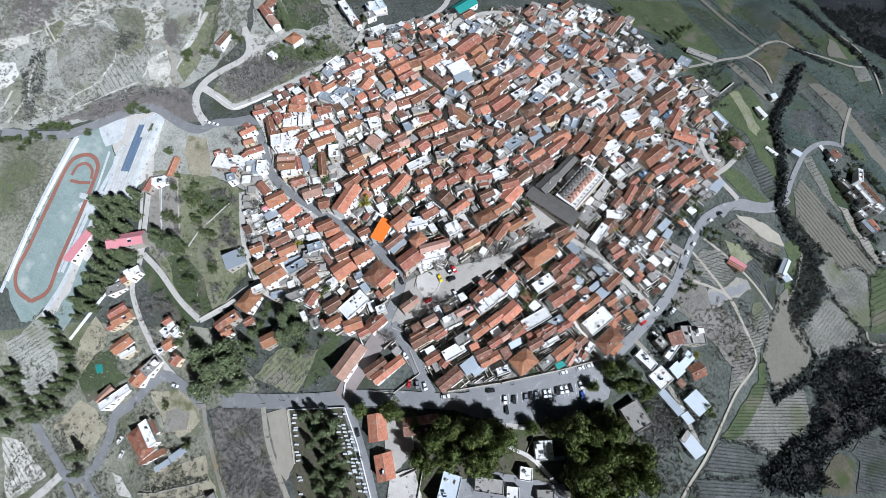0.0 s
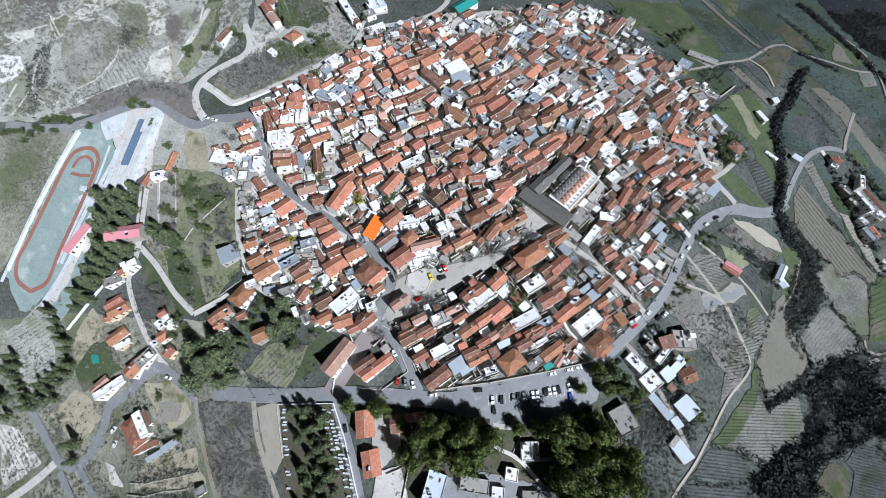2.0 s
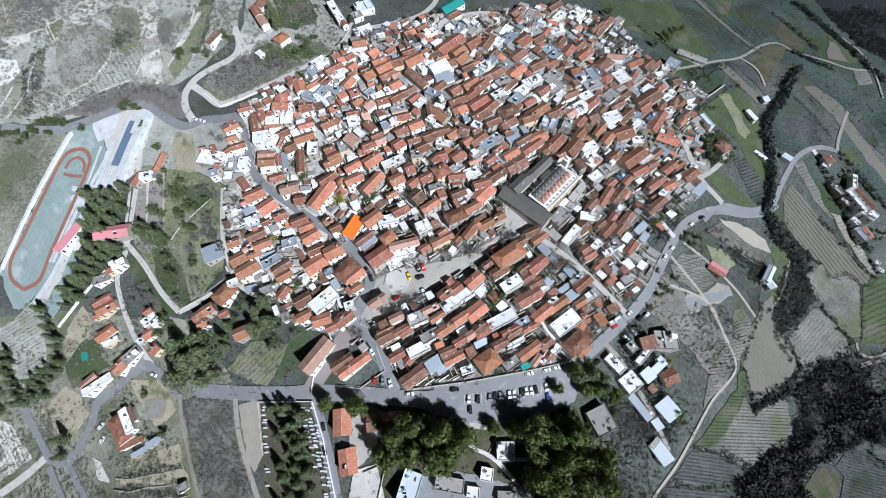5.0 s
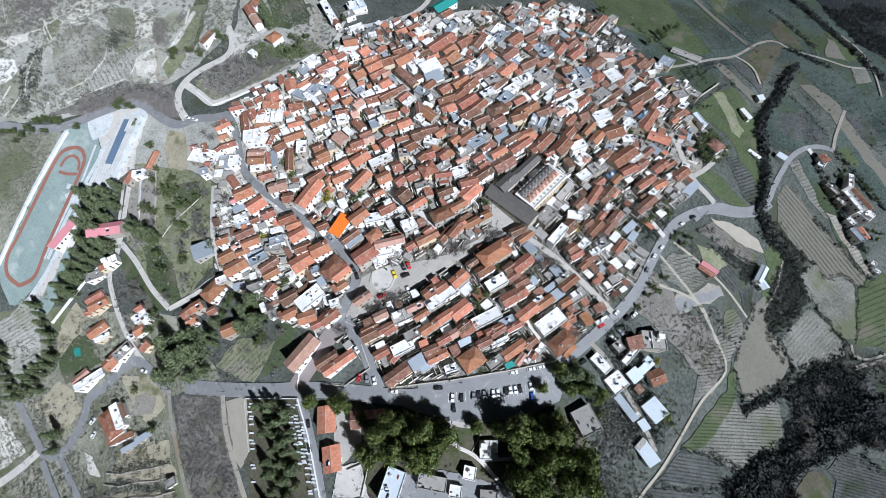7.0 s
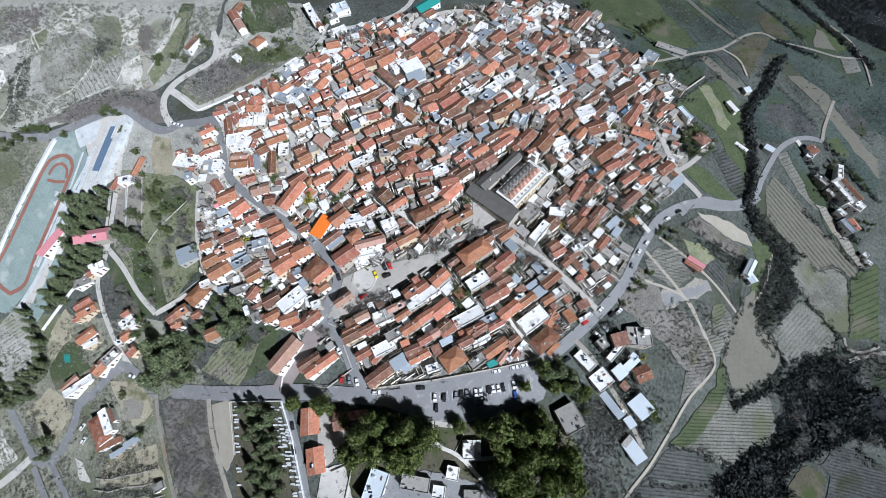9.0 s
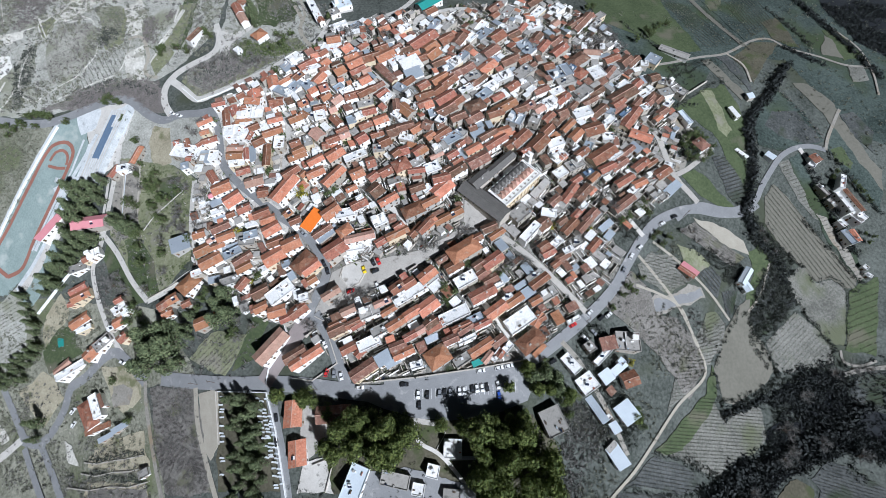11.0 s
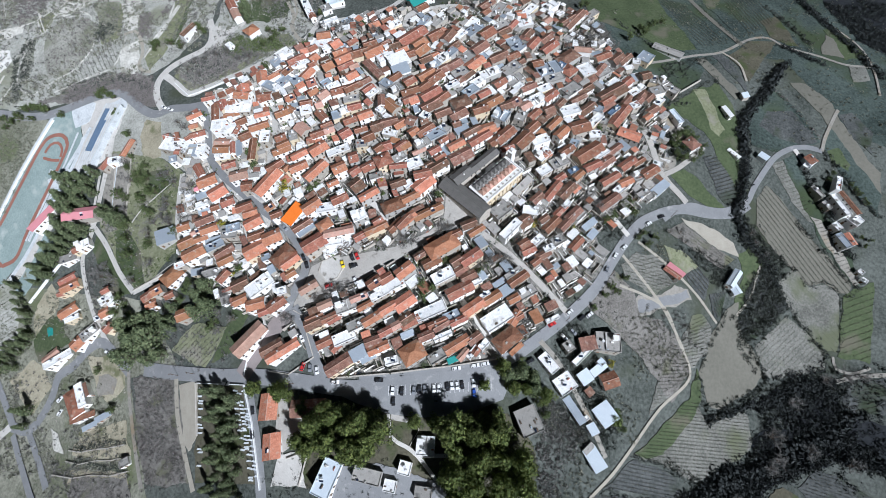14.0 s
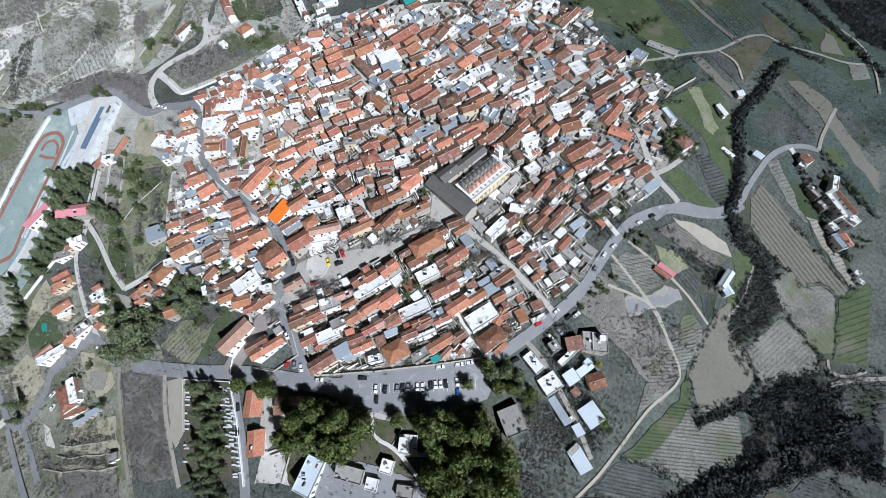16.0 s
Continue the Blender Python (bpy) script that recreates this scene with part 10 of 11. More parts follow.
tree('leafy', 154.2, 116.0, 1.17, 1.20)
tree('leafy', 137.7, 107.9, 1.02, 1.29)
tree('leafy', 152.7, 122.8, 0.98, 1.17)
tree('leafy', -23.3, 111.1, 1.06, 1.24)
tree('leafy', -26.3, 108.8, 0.97, 1.18)
tree('leafy', 45.3, 106.6, 1.04, 1.23)
tree('leafy', -74.1, 135.3, 1.05, 1.17)
tree('leafy', -69.5, 140.8, 0.99, 1.31)
tree('leafy', -91.6, 155.4, 1.13, 1.28)
tree('leafy', -118.9, 166.7, 1.08, 1.30)
tree('leafy', 194.0, 175.0, 1.14, 1.17)
tree('leafy', 197.9, 173.6, 0.99, 1.30)
tree('leafy', 201.0, 163.8, 1.06, 1.21)
tree('leafy', 196.9, 159.1, 0.87, 1.30)
tree('leafy', 191.2, 166.2, 0.87, 1.08)
tree('leafy', 204.1, 169.7, 0.94, 1.18)
tree('leafy', -188.8, 172.3, 1.17, 1.16)
tree('leafy', -174.5, 157.0, 1.04, 1.29)
tree('leafy', -167.5, 140.0, 0.91, 1.20)
tree('leafy', -191.4, 79.6, 0.88, 1.31)
tree('leafy', -150.3, 111.7, 1.11, 1.13)
tree('leafy', -14.7, 2.1, 0.88, 1.11)
tree('leafy', -143.8, -12.9, 1.10, 1.20)
tree('leafy', -159.4, 7.9, 1.04, 1.27)
tree('leafy', 42.0, 254.2, 0.99, 1.14)
tree('leafy', 45.9, 251.2, 0.99, 1.14)
tree('leafy', -20.9, 244.7, 0.97, 1.24)
tree('leafy', 133.3, 290.1, 1.08, 1.22)
tree('leafy', 138.2, 292.8, 1.06, 1.14)
tree('leafy', 61.3, 236.9, 1.05, 1.17)
tree('leafy', 115.3, 256.7, 1.04, 1.29)
tree('leafy', -55.3, 258.6, 1.03, 1.18)
tree('leafy', -43.2, 128.9, 0.79, 1.26)
tree('leafy', -38.3, 122.9, 0.66, 1.13)
tree('leafy', -16.0, 133.5, 0.66, 1.14)
tree('leafy', -22.0, 142.1, 0.72, 1.20)
tree('leafy', -9.6, 152.5, 0.85, 1.17)
tree('leafy', 13.4, 132.2, 0.82, 1.09)
tree('leafy', 23.2, 126.7, 0.67, 1.15)
tree('leafy', -30.3, 166.8, 0.66, 1.20)
tree('leafy', -41.3, 155.9, 0.70, 1.11)
tree('leafy', 77.4, 243.2, 0.74, 1.13)
tree('leafy', 148.9, 186.5, 0.79, 1.15)
tree('leafy', 136.3, 168.4, 0.92, 1.31)
tree('leafy', 38.4, 187.4, 0.83, 1.16)
tree('leafy', 45.4, 180.6, 0.88, 1.31)
tree('leafy', 72.2, 71.9, 0.87, 1.20)
tree('leafy', 69.1, 68.7, 0.84, 1.13)
tree('leafy', 51.4, 71.6, 0.94, 1.14)
tree('leafy', 92.1, 147.4, 0.66, 1.25)
tree('leafy', 14.8, 105.5, 0.71, 1.09)
tree('leafy', -9.8, 172.4, 0.70, 1.17)
tree('leafy', -64.1, 150.6, 0.94, 1.12)
tree('leafy', -81.0, 150.4, 0.79, 1.18)
tree('leafy', 100.9, 220.2, 0.81, 1.22)
tree('leafy', 128.5, 260.2, 0.81, 1.16)
tree('leafy', -92.8, 84.2, 0.83, 1.21)
tree('leafy', -104.7, 75.3, 0.91, 1.24)
tree('lemon', -42.9, 109.6, 1.39, 1.21)
tree('lemon', -94.2, 69.4, 0.89, 1.05)
tree('lemon', -62.7, 63.9, 0.73, 1.01)
tree('lemon', -80.3, 89.9, 0.90, 1.06)
tree('lemon', 95.6, 97.8, 0.88, 1.04)
tree('lemon', 117.7, 99.6, 0.70, 1.12)
tree('lemon', 13.5, 112.3, 0.85, 1.04)
tree('lemon', 138.9, 32.9, 0.92, 1.13)
tree('lemon', 121.5, 106.9, 0.76, 1.06)
tree('lemon', -65.8, 61.1, 0.81, 1.09)
tree('bare', -140.8, 58.9, 1.15, 1.20)
tree('bare', -129.4, 68.3, 1.09, 1.22)
tree('bare', -161.2, 123.1, 1.10, 1.11)
tree('bare', -126.4, 105.2, 1.19, 1.25)
tree('bare', -169.6, 135.8, 0.97, 1.31)
tree('bare', -137.4, 125.0, 0.96, 1.15)
tree('bare', -165.7, 93.6, 1.11, 1.31)
tree('bare', -126.3, 101.4, 1.21, 1.19)
tree('bare', -160.1, 103.4, 1.23, 1.27)
tree('bare', -121.1, 93.4, 1.23, 1.24)
tree('bare', 252.2, 25.9, 1.24, 1.33)
tree('bare', 236.5, 6.4, 1.42, 1.36)
tree('bare', 273.9, 40.0, 1.20, 1.26)
tree('bare', 285.7, 43.8, 1.51, 1.38)
tree('bare', 233.0, -8.7, 1.26, 1.36)
tree('bare', 209.1, -26.1, 1.07, 1.40)
tree('bare', 237.6, -5.6, 1.43, 1.41)
tree('bare', 258.4, 1.2, 1.17, 1.39)
tree('bare', 280.3, -4.0, 1.49, 1.39)
tree('bare', 296.5, 44.3, 1.11, 1.37)
tree('bare', -2.9, 53.3, 1.17, 1.24)
tree('bare', 1.8, 52.5, 1.27, 1.11)
tree('bare', 5.7, 55.3, 0.95, 1.30)
tree('bare', -7.9, 49.7, 1.18, 1.31)
tree('bare', 51.2, 89.0, 1.14, 1.22)
tree('bare', 54.5, 87.8, 0.95, 1.11)
tree('bare', 47.1, 87.2, 0.98, 1.30)
tree('bare', 72.3, 72.9, 1.17, 1.20)
tree('bare', 75.4, 75.3, 1.01, 1.21)
tree('bare', 80.0, 76.7, 1.17, 1.30)
tree('bare', 83.0, 75.6, 1.01, 1.26)
tree('bare', -25.4, 37.4, 1.02, 1.13)
tree('bare', -28.9, 38.7, 1.16, 1.21)
tree('bare', 89.4, 41.7, 0.95, 1.32)
tree('bare', 92.9, 45.2, 1.26, 1.16)
tree('bare', 91.2, 39.1, 1.28, 1.13)
tree('bare', 133.0, 115.2, 1.29, 1.17)
tree('bare', 128.2, 121.3, 0.98, 1.18)
tree('bare', -6.1, 98.3, 1.17, 1.12)
tree('bare', 123.8, 117.0, 0.94, 1.11)
tree('bare', 33.7, 80.4, 1.18, 1.31)
tree('bare', -13.9, 49.6, 0.97, 1.19)
tree('bare', 29.3, 78.7, 1.20, 1.23)
tree('bare', 66.0, 73.8, 1.28, 1.31)
tree('bare', -128.7, 144.5, 0.96, 1.11)
tree('bare', -123.6, 140.1, 0.92, 1.18)
tree('bare', -136.6, 163.6, 0.87, 1.14)
tree('bare', -130.2, 158.9, 1.13, 1.19)
tree('bare', -128.0, 167.1, 1.12, 1.22)
tree('bare', -132.4, 125.5, 1.01, 1.31)
tree('bare', -124.8, 119.3, 1.16, 1.14)
tree('bare', -110.9, 110.8, 1.17, 1.10)
tree('bare', -110.1, 116.1, 0.90, 1.28)
tree('bare', -112.7, 100.4, 1.07, 1.08)
tree('bare', -103.8, 104.9, 0.95, 1.12)
tree('bare', -109.6, 95.0, 1.10, 1.19)
tree('bare', -69.4, 50.6, 1.06, 1.22)
tree('bare', -65.5, 46.2, 0.99, 1.18)
tree('bare', -71.8, 40.6, 1.02, 1.31)
tree('bare', -61.2, 37.6, 1.02, 1.26)
tree('bare', -71.0, 32.0, 0.95, 1.18)
tree('bare', -168.1, 61.8, 1.11, 1.24)
tree('bare', -173.0, 65.3, 0.88, 1.28)
tree('bare', -166.9, 68.4, 0.94, 1.26)
tree('bare', -174.2, 58.8, 0.92, 1.18)
tree('bare', -161.5, 61.6, 1.06, 1.22)
tree('bare', -133.4, 93.4, 1.10, 1.18)
tree('bare', -136.2, 86.8, 1.14, 1.17)
tree('bare', -127.9, 96.4, 1.08, 1.22)
tree('bare', -121.1, 92.5, 1.06, 1.11)
tree('bare', -40.4, 241.6, 1.14, 1.18)
tree('bare', -35.5, 235.3, 1.15, 1.28)
tree('bare', -32.7, 244.3, 1.00, 1.15)
tree('bare', -50.5, 242.1, 1.13, 1.14)
tree('bare', 126.4, 248.4, 0.86, 1.20)
tree('bare', 129.6, 242.8, 1.05, 1.18)
tree('bare', 134.5, 246.9, 1.03, 1.31)
tree('bare', 137.7, 241.4, 0.89, 1.21)
tree('bare', 120.3, 234.7, 1.04, 1.08)
tree('bare', -8.1, 234.5, 1.13, 1.12)
tree('bare', -12.2, 237.6, 1.12, 1.12)
tree('bare', 84.7, 236.8, 0.98, 1.14)
tree('bare', 143.7, 252.1, 1.07, 1.26)
tree('bare', 152.8, 244.6, 1.16, 1.29)
tree('bare', 3.2, 268.1, 0.83, 1.16)
tree('bare', -2.3, 260.7, 1.01, 1.21)

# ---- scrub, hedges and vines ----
# bushes added to darken a dim vineyard slope in place of its shade
scrub('scrub', [(272.9, 32.7), (312.9, 54.8), (299.3, -16.9), (279.2, -18.9), (265.2, 2.4)], 300, 1.5, GULLY, 531, 'scrub with slope shade in its dark colour', cut=-0.25)
scrub('scrub', [(-201.8, -43.6), (-124.1, -47.2), (-117.4, -57.0), (-110.9, -67.0), (-177.8, -77.0)], 420, 1.1, TWIG, 532, 'leafless bushes on the lower terrace', cut=-0.4)
scrub('scrub', [(-34.0, -35.0), (-11.6, -34.7), (-9.1, -51.4), (-30.6, -54.5)], 60, 1.0, DARKSCRUB, 533, 'shrubs below the yard', cut=-0.4)
hedge('hedge', [(-171.8, -35.8), (-153.2, -33.4), (-131.5, -28.0)], 1.8, DARKSCRUB, 391, 'dark uneven hedge along a field edge', 1.0, 1.4)
hedge('hedge', [(-171.7, -44.8), (-151.0, -43.8), (-130.9, -42.9)], 2.2, DARKSCRUB, 392, 'dark uneven hedge along a field edge', 1.1, 1.4)
scrub('scrub', [(125.4, 265.3), (146.7, 274.7), (153.4, 254.1), (147.1, 243.3), (130.2, 243.0)], 380, 1.3, TWIG, 460, 'leafless bushes at the village edge', cut=-0.4)
hedge('hedge', [(158.7, 279.4), (179.9, 256.0), (198.7, 243.9)], 2.0, DARKSCRUB, 393, 'dark uneven hedge along a field edge', 1.3, 1.4)
hedge('hedge', [(229.8, 311.9), (241.7, 283.4), (252.7, 261.7)], 1.6, DARKSCRUB, 394, 'dark uneven hedge along a field edge', 1.1, 1.4)
hedge('hedge', [(283.7, 320.6), (294.5, 298.9), (303.8, 275.5)], 2.6, DARKSCRUB, 395, 'dark uneven hedge along a field edge', 1.5, 1.4)
hedge('hedge', [(311.8, 341.3), (323.7, 310.7), (333.6, 279.6), (346.0, 246.4)], 4.0, GULLY, 396, 'dark uneven hedge along a field edge', 1.9, 1.6)
scrub('scrub', [(126.1, 60.6), (141.9, 81.1), (151.3, 76.1), (158.2, 59.9), (171.0, 59.8), (184.2, 48.7), (189.0, 36.6), (175.2, 17.6), (162.4, 34.5), (146.3, 47.9)], 240, 1.0, DARKSCRUB, 461, 'dark weeds and bushes round the sheds', cut=-0.3)
scrub('scrub', [(161.5, 64.9), (186.1, 66.3), (194.8, 49.7), (182.4, 51.6), (166.6, 56.2)], 120, 1.1, TWIG, 462, 'leafless thicket beside the track', cut=-0.4)
scrub('scrub', [(117.3, 53.7), (127.7, 43.2), (136.6, 18.2), (145.1, -6.3), (130.7, -11.9), (118.1, -1.7), (112.4, 14.1), (108.9, 41.4)], 500, 1.4, DARKSCRUB, 463, 'dark shrubs on the bank below the car park', cut=-0.3)
# gully and slope bushes: their near-black leaf colour includes the shade
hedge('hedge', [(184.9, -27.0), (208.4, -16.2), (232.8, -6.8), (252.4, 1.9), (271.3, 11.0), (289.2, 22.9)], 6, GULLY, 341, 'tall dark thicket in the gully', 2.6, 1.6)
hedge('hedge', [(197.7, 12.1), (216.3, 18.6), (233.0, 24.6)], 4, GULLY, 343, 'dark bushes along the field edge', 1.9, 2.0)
scrub('scrub', [(231.3, 20.6), (251.1, 35.5), (290.4, 44.3), (286.2, 23.5), (256.8, 2.7), (236.6, 7.8)], 900, 1.6, GULLY, 444, 'scrub with slope shade in its dark colour', cut=-0.5)
scrub('scrub', [(227.4, 6.6), (246.0, 10.4), (252.4, -5.4), (227.4, -10.5)], 300, 1.2, GULLY, 445, 'scrub with slope shade in its dark colour', cut=-0.5)
scrub('scrub', [(180.3, -25.3), (216.9, -16.7), (227.8, -34.7), (174.1, -34.0)], 500, 1.8, GULLY, 446, 'scrub with gully shade in its dark colour', cut=-0.5)
scrub('scrub', [(-264.1, 235.1), (-260.1, 247.2), (-236.5, 251.9), (-226.3, 245.1), (-224.2, 228.8), (-230.7, 215.4), (-252.8, 198.8)], 330, 0.8, BROWNTWIG, 361, 'brown leafless shrubs on the slope', cut=-0.4)
scrub('scrub', [(-237.0, 192.2), (-208.5, 203.8), (-181.0, 205.5), (-171.2, 201.3), (-179.3, 192.7), (-205.7, 189.0), (-224.2, 184.6)], 700, 1.3, BROWNTWIG, 362, 'dense brown leafless shrubs above the road', cut=-0.5)
scrub('scrub', [(-147.6, 201.1), (-152.4, 211.1), (-145.5, 220.5), (-123.9, 232.3), (-114.8, 226.0), (-90.6, 224.2), (-115.0, 205.5), (-130.2, 194.3)], 520, 1.2, BROWNTWIG, 363, 'brown leafless shrubs on the knoll', cut=-0.5)
scrub('scrub', [(-147.6, 201.1), (-152.4, 211.1), (-145.5, 220.5), (-123.9, 232.3), (-114.8, 226.0), (-90.6, 224.2), (-115.0, 205.5), (-130.2, 194.3)], 260, 1.3, DARKSCRUB, 364, 'evergreen shrubs on the knoll', cut=-0.2)
scrub('scrub', [(-123.6, 226.2), (-117.8, 238.5), (-95.7, 236.0), (-66.9, 228.6), (-78.8, 223.7), (-113.7, 220.0)], 420, 1.5, LEAF, 365, 'green shrubs above the village', cut=-0.4)
scrub('scrub', [(-283.9, 214.2), (-279.2, 229.0), (-271.9, 231.3), (-269.0, 214.5), (-270.3, 194.5), (-273.9, 181.0), (-280.1, 182.8)], 320, 1.3, DARKSCRUB, 366, 'dark shrubs in the eroded gully', cut=-0.4)
scrub('scrub', [(-225.5, 248.1), (-211.2, 244.6), (-221.4, 229.8), (-226.4, 238.6)], 120, 1.4, DARKSCRUB, 367, 'dark shrubs along the strip', cut=-0.4)
vine_rows('vine_rows', [(244.9, 152.0), (253.8, 145.4), (263.5, 132.1), (277.8, 116.9), (296.9, 95.5), (294.0, 90.1), (287.5, 90.8), (279.5, 96.7), (269.1, 93.2), (259.8, 101.2), (244.6, 113.9), (236.0, 126.2), (238.3, 142.5)], -49, 2.6, VINE, 110, 'pruned dormant vines in rows', 0.55, 0.9)
vine_rows('vine_rows', [(272.9, 134.8), (279.2, 133.4), (301.1, 98.6), (298.0, 94.9), (285.2, 112.0)], 20, 2.4, VINE, 111, 'pruned dormant vines in rows', 0.5, 1.0)
vine_rows('vine_rows', [(205.1, 164.0), (213.1, 166.4), (219.4, 157.3), (226.1, 144.7), (220.2, 133.8), (213.3, 138.0), (207.9, 151.7)], 24, 2.2, VINE, 112, 'pruned dormant vines in rows', 0.6, 1.0)
vine_rows('vine_rows', [(151.8, 88.4), (167.7, 95.5), (176.7, 89.5), (180.1, 83.4), (168.4, 73.4), (159.1, 79.8)], 21, 2.4, VINE, 113, 'pruned dormant vines in rows', 0.6, 1.5)
vine_rows('vine_rows', [(176.0, 110.5), (187.9, 118.7), (201.8, 110.3), (220.3, 101.6), (212.7, 95.2), (195.7, 101.8)], -24, 1.75, VINE, 114, 'pruned dormant vines in rows', 0.6, 1.3)
vine_rows('vine_rows', [(187.2, 87.0), (194.8, 94.8), (204.0, 86.6), (198.5, 75.3)], -42, 2.2, VINE, 115, 'pruned dormant vines in rows', 0.65, 1.0)
vine_rows('vine_rows', [(202.3, 79.0), (213.8, 82.7), (210.6, 69.1), (205.0, 64.9)], -66, 1.75, VINE, 116, 'pruned dormant vines in rows', 0.6, 1.2)
vine_rows('vine_rows', [(249.9, 94.4), (259.8, 101.5), (269.1, 92.5), (279.5, 96.0), (287.5, 90.1), (287.0, 70.0), (283.2, 56.1), (275.1, 58.4), (262.6, 70.3), (253.5, 80.9)], -46, 2.6, VINE, 117, 'pruned dormant vines in rows', 0.4, 1.6)
vine_rows('vine_rows', [(290.4, 88.9), (309.9, 99.6), (303.4, 52.8), (284.5, 54.1)], 23, 3.2, VINE, 118, 'low dark green rows in a field', 0.6, 1.6)
vine_rows('vine_rows', [(192.2, 64.8), (197.6, 67.3), (203.8, 61.5), (204.6, 53.8), (196.6, 44.2), (188.4, 49.1), (183.3, 51.7)], 27, 1.75, VINE, 119, 'pruned dormant vines in rows', 0.6, 1.3)
vine_rows('vine_rows', [(250.6, 167.4), (258.1, 169.4), (269.6, 145.8), (275.6, 131.3), (269.7, 132.6), (258.0, 150.4)], 22, 2.4, VINE, 120, 'pruned dormant vines in rows', 0.5, 1.2)
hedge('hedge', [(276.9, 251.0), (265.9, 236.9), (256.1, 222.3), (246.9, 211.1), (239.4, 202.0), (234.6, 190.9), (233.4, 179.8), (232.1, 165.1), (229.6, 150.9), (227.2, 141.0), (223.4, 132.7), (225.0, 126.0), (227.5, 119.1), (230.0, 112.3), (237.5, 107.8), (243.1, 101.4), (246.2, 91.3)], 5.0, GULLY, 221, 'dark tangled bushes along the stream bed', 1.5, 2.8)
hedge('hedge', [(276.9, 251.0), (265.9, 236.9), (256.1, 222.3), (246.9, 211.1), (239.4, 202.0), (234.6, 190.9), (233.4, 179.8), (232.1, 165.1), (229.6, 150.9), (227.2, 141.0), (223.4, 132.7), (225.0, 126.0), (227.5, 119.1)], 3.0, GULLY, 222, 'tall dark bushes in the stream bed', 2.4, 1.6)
hedge('hedge', [(264.2, 223.4), (269.5, 215.4), (275.5, 206.4), (281.0, 195.9), (286.4, 187.5)], 2.0, BROWNTWIG, 223, 'dark uneven hedge along a field edge', 1.2, 1.4)
hedge('hedge', [(286.9, 179.3), (294.3, 168.7), (300.8, 161.1), (308.4, 148.6), (315.6, 138.6)], 2.4, DARKSCRUB, 224, 'dark uneven hedge along a field edge', 1.3, 1.4)
hedge('hedge', [(259.7, 100.8), (269.1, 92.5), (279.5, 96.0), (287.5, 90.1), (294.3, 89.1), (300.7, 95.0)], 2.2, DARKSCRUB, 225, 'dark uneven hedge along a field edge', 1.2, 1.4)
hedge('hedge', [(248.4, 91.5), (254.2, 80.3), (262.9, 69.3), (275.0, 57.7), (278.3, 53.8)], 3.4, DARKSCRUB, 226, 'dark uneven hedge along a field edge', 1.5, 1.4)
hedge('hedge', [(288.9, 89.2), (287.4, 70.0), (283.8, 54.8)], 1.8, DARKSCRUB, 227, 'dark uneven hedge along a field edge', 1.1, 1.4)
hedge('hedge', [(235.9, 125.5), (244.4, 112.8), (259.7, 100.8)], 2.2, DARKSCRUB, 228, 'dark uneven hedge along a field edge', 1.2, 1.4)
hedge('hedge', [(263.2, 130.2), (277.6, 115.0), (297.9, 94.2)], 2.4, DARKSCRUB, 229, 'dark uneven hedge along a field edge', 1.2, 1.4)
hedge('hedge', [(232.8, 54.3), (253.6, 74.7)], 1.6, DARKSCRUB, 230, 'dark uneven hedge along a field edge', 1.0, 1.4)
hedge('hedge', [(216.2, 69.7), (221.3, 65.2), (223.2, 52.2), (231.7, 39.8)], 3.0, DARKSCRUB, 231, 'dark uneven hedge along a field edge', 1.3, 1.4)
hedge('hedge', [(237.6, 36.9), (252.6, 41.1), (271.1, 46.7), (278.3, 53.8)], 3.0, GULLY, 232, 'dark uneven hedge along a field edge', 1.6, 1.4)
hedge('hedge', [(272.7, 163.6), (278.2, 148.4), (286.1, 133.9), (290.1, 119.5), (297.1, 112.6)], 5.0, GULLY, 233, 'dark shrubs round the farm houses', 1.5, 1.8)
hedge('hedge', [(184.6, 198.2), (205.2, 215.0), (217.4, 224.7)], 1.2, DARKSCRUB, 234, 'dark uneven hedge along a field edge', 0.9, 1.4)
scrub('scrub', [(231.7, 93.3), (241.0, 101.2), (248.4, 91.5), (253.4, 79.8), (239.0, 63.4), (223.2, 55.5), (220.8, 68.5)], 900, 1.5, DARKSCRUB, 335, 'dark scrub in the hollow beside the fields', cut=-0.4)
scrub('scrub', [(176.1, 104.6), (184.7, 100.8), (195.6, 93.9), (211.2, 82.4), (219.1, 95.3), (200.7, 101.4)], 260, 1.2, DARKSCRUB, 336, 'bushes on the terraces', cut=-0.1)
scrub('scrub', [(225.8, 131.6), (234.0, 123.5), (244.3, 112.1), (259.8, 101.2), (250.8, 94.5), (237.1, 104.3), (225.5, 113.5)], 420, 1.4, DARKSCRUB, 337, 'scrub above the hollow', cut=-0.1)
scrub('scrub', [(182.6, 176.1), (188.0, 167.7), (191.1, 160.1), (184.1, 157.6), (178.2, 166.0)], 120, 1.8, DARKSCRUB, 338, 'dark garden shrubs round the lone house', cut=-0.1)
scrub('scrub', [(157.4, 99.9), (173.8, 102.5), (179.7, 80.1), (168.4, 73.4)], 80, 0.8, SCRUB, 339, 'weeds between vines', cut=-0.1)
scrub('scrub', [(-257.7, 181.1), (-236.5, 190.5), (-212.7, 194.9), (-195.6, 201.1), (-172.6, 200.1), (-161.9, 193.1), (-160.5, 179.9), (-172.3, 180.4), (-191.2, 190.7), (-205.9, 191.6), (-226.8, 183.2)], 1300, 1.3, BROWNTWIG, 1, 'dense brown leafless shrubs above the road')
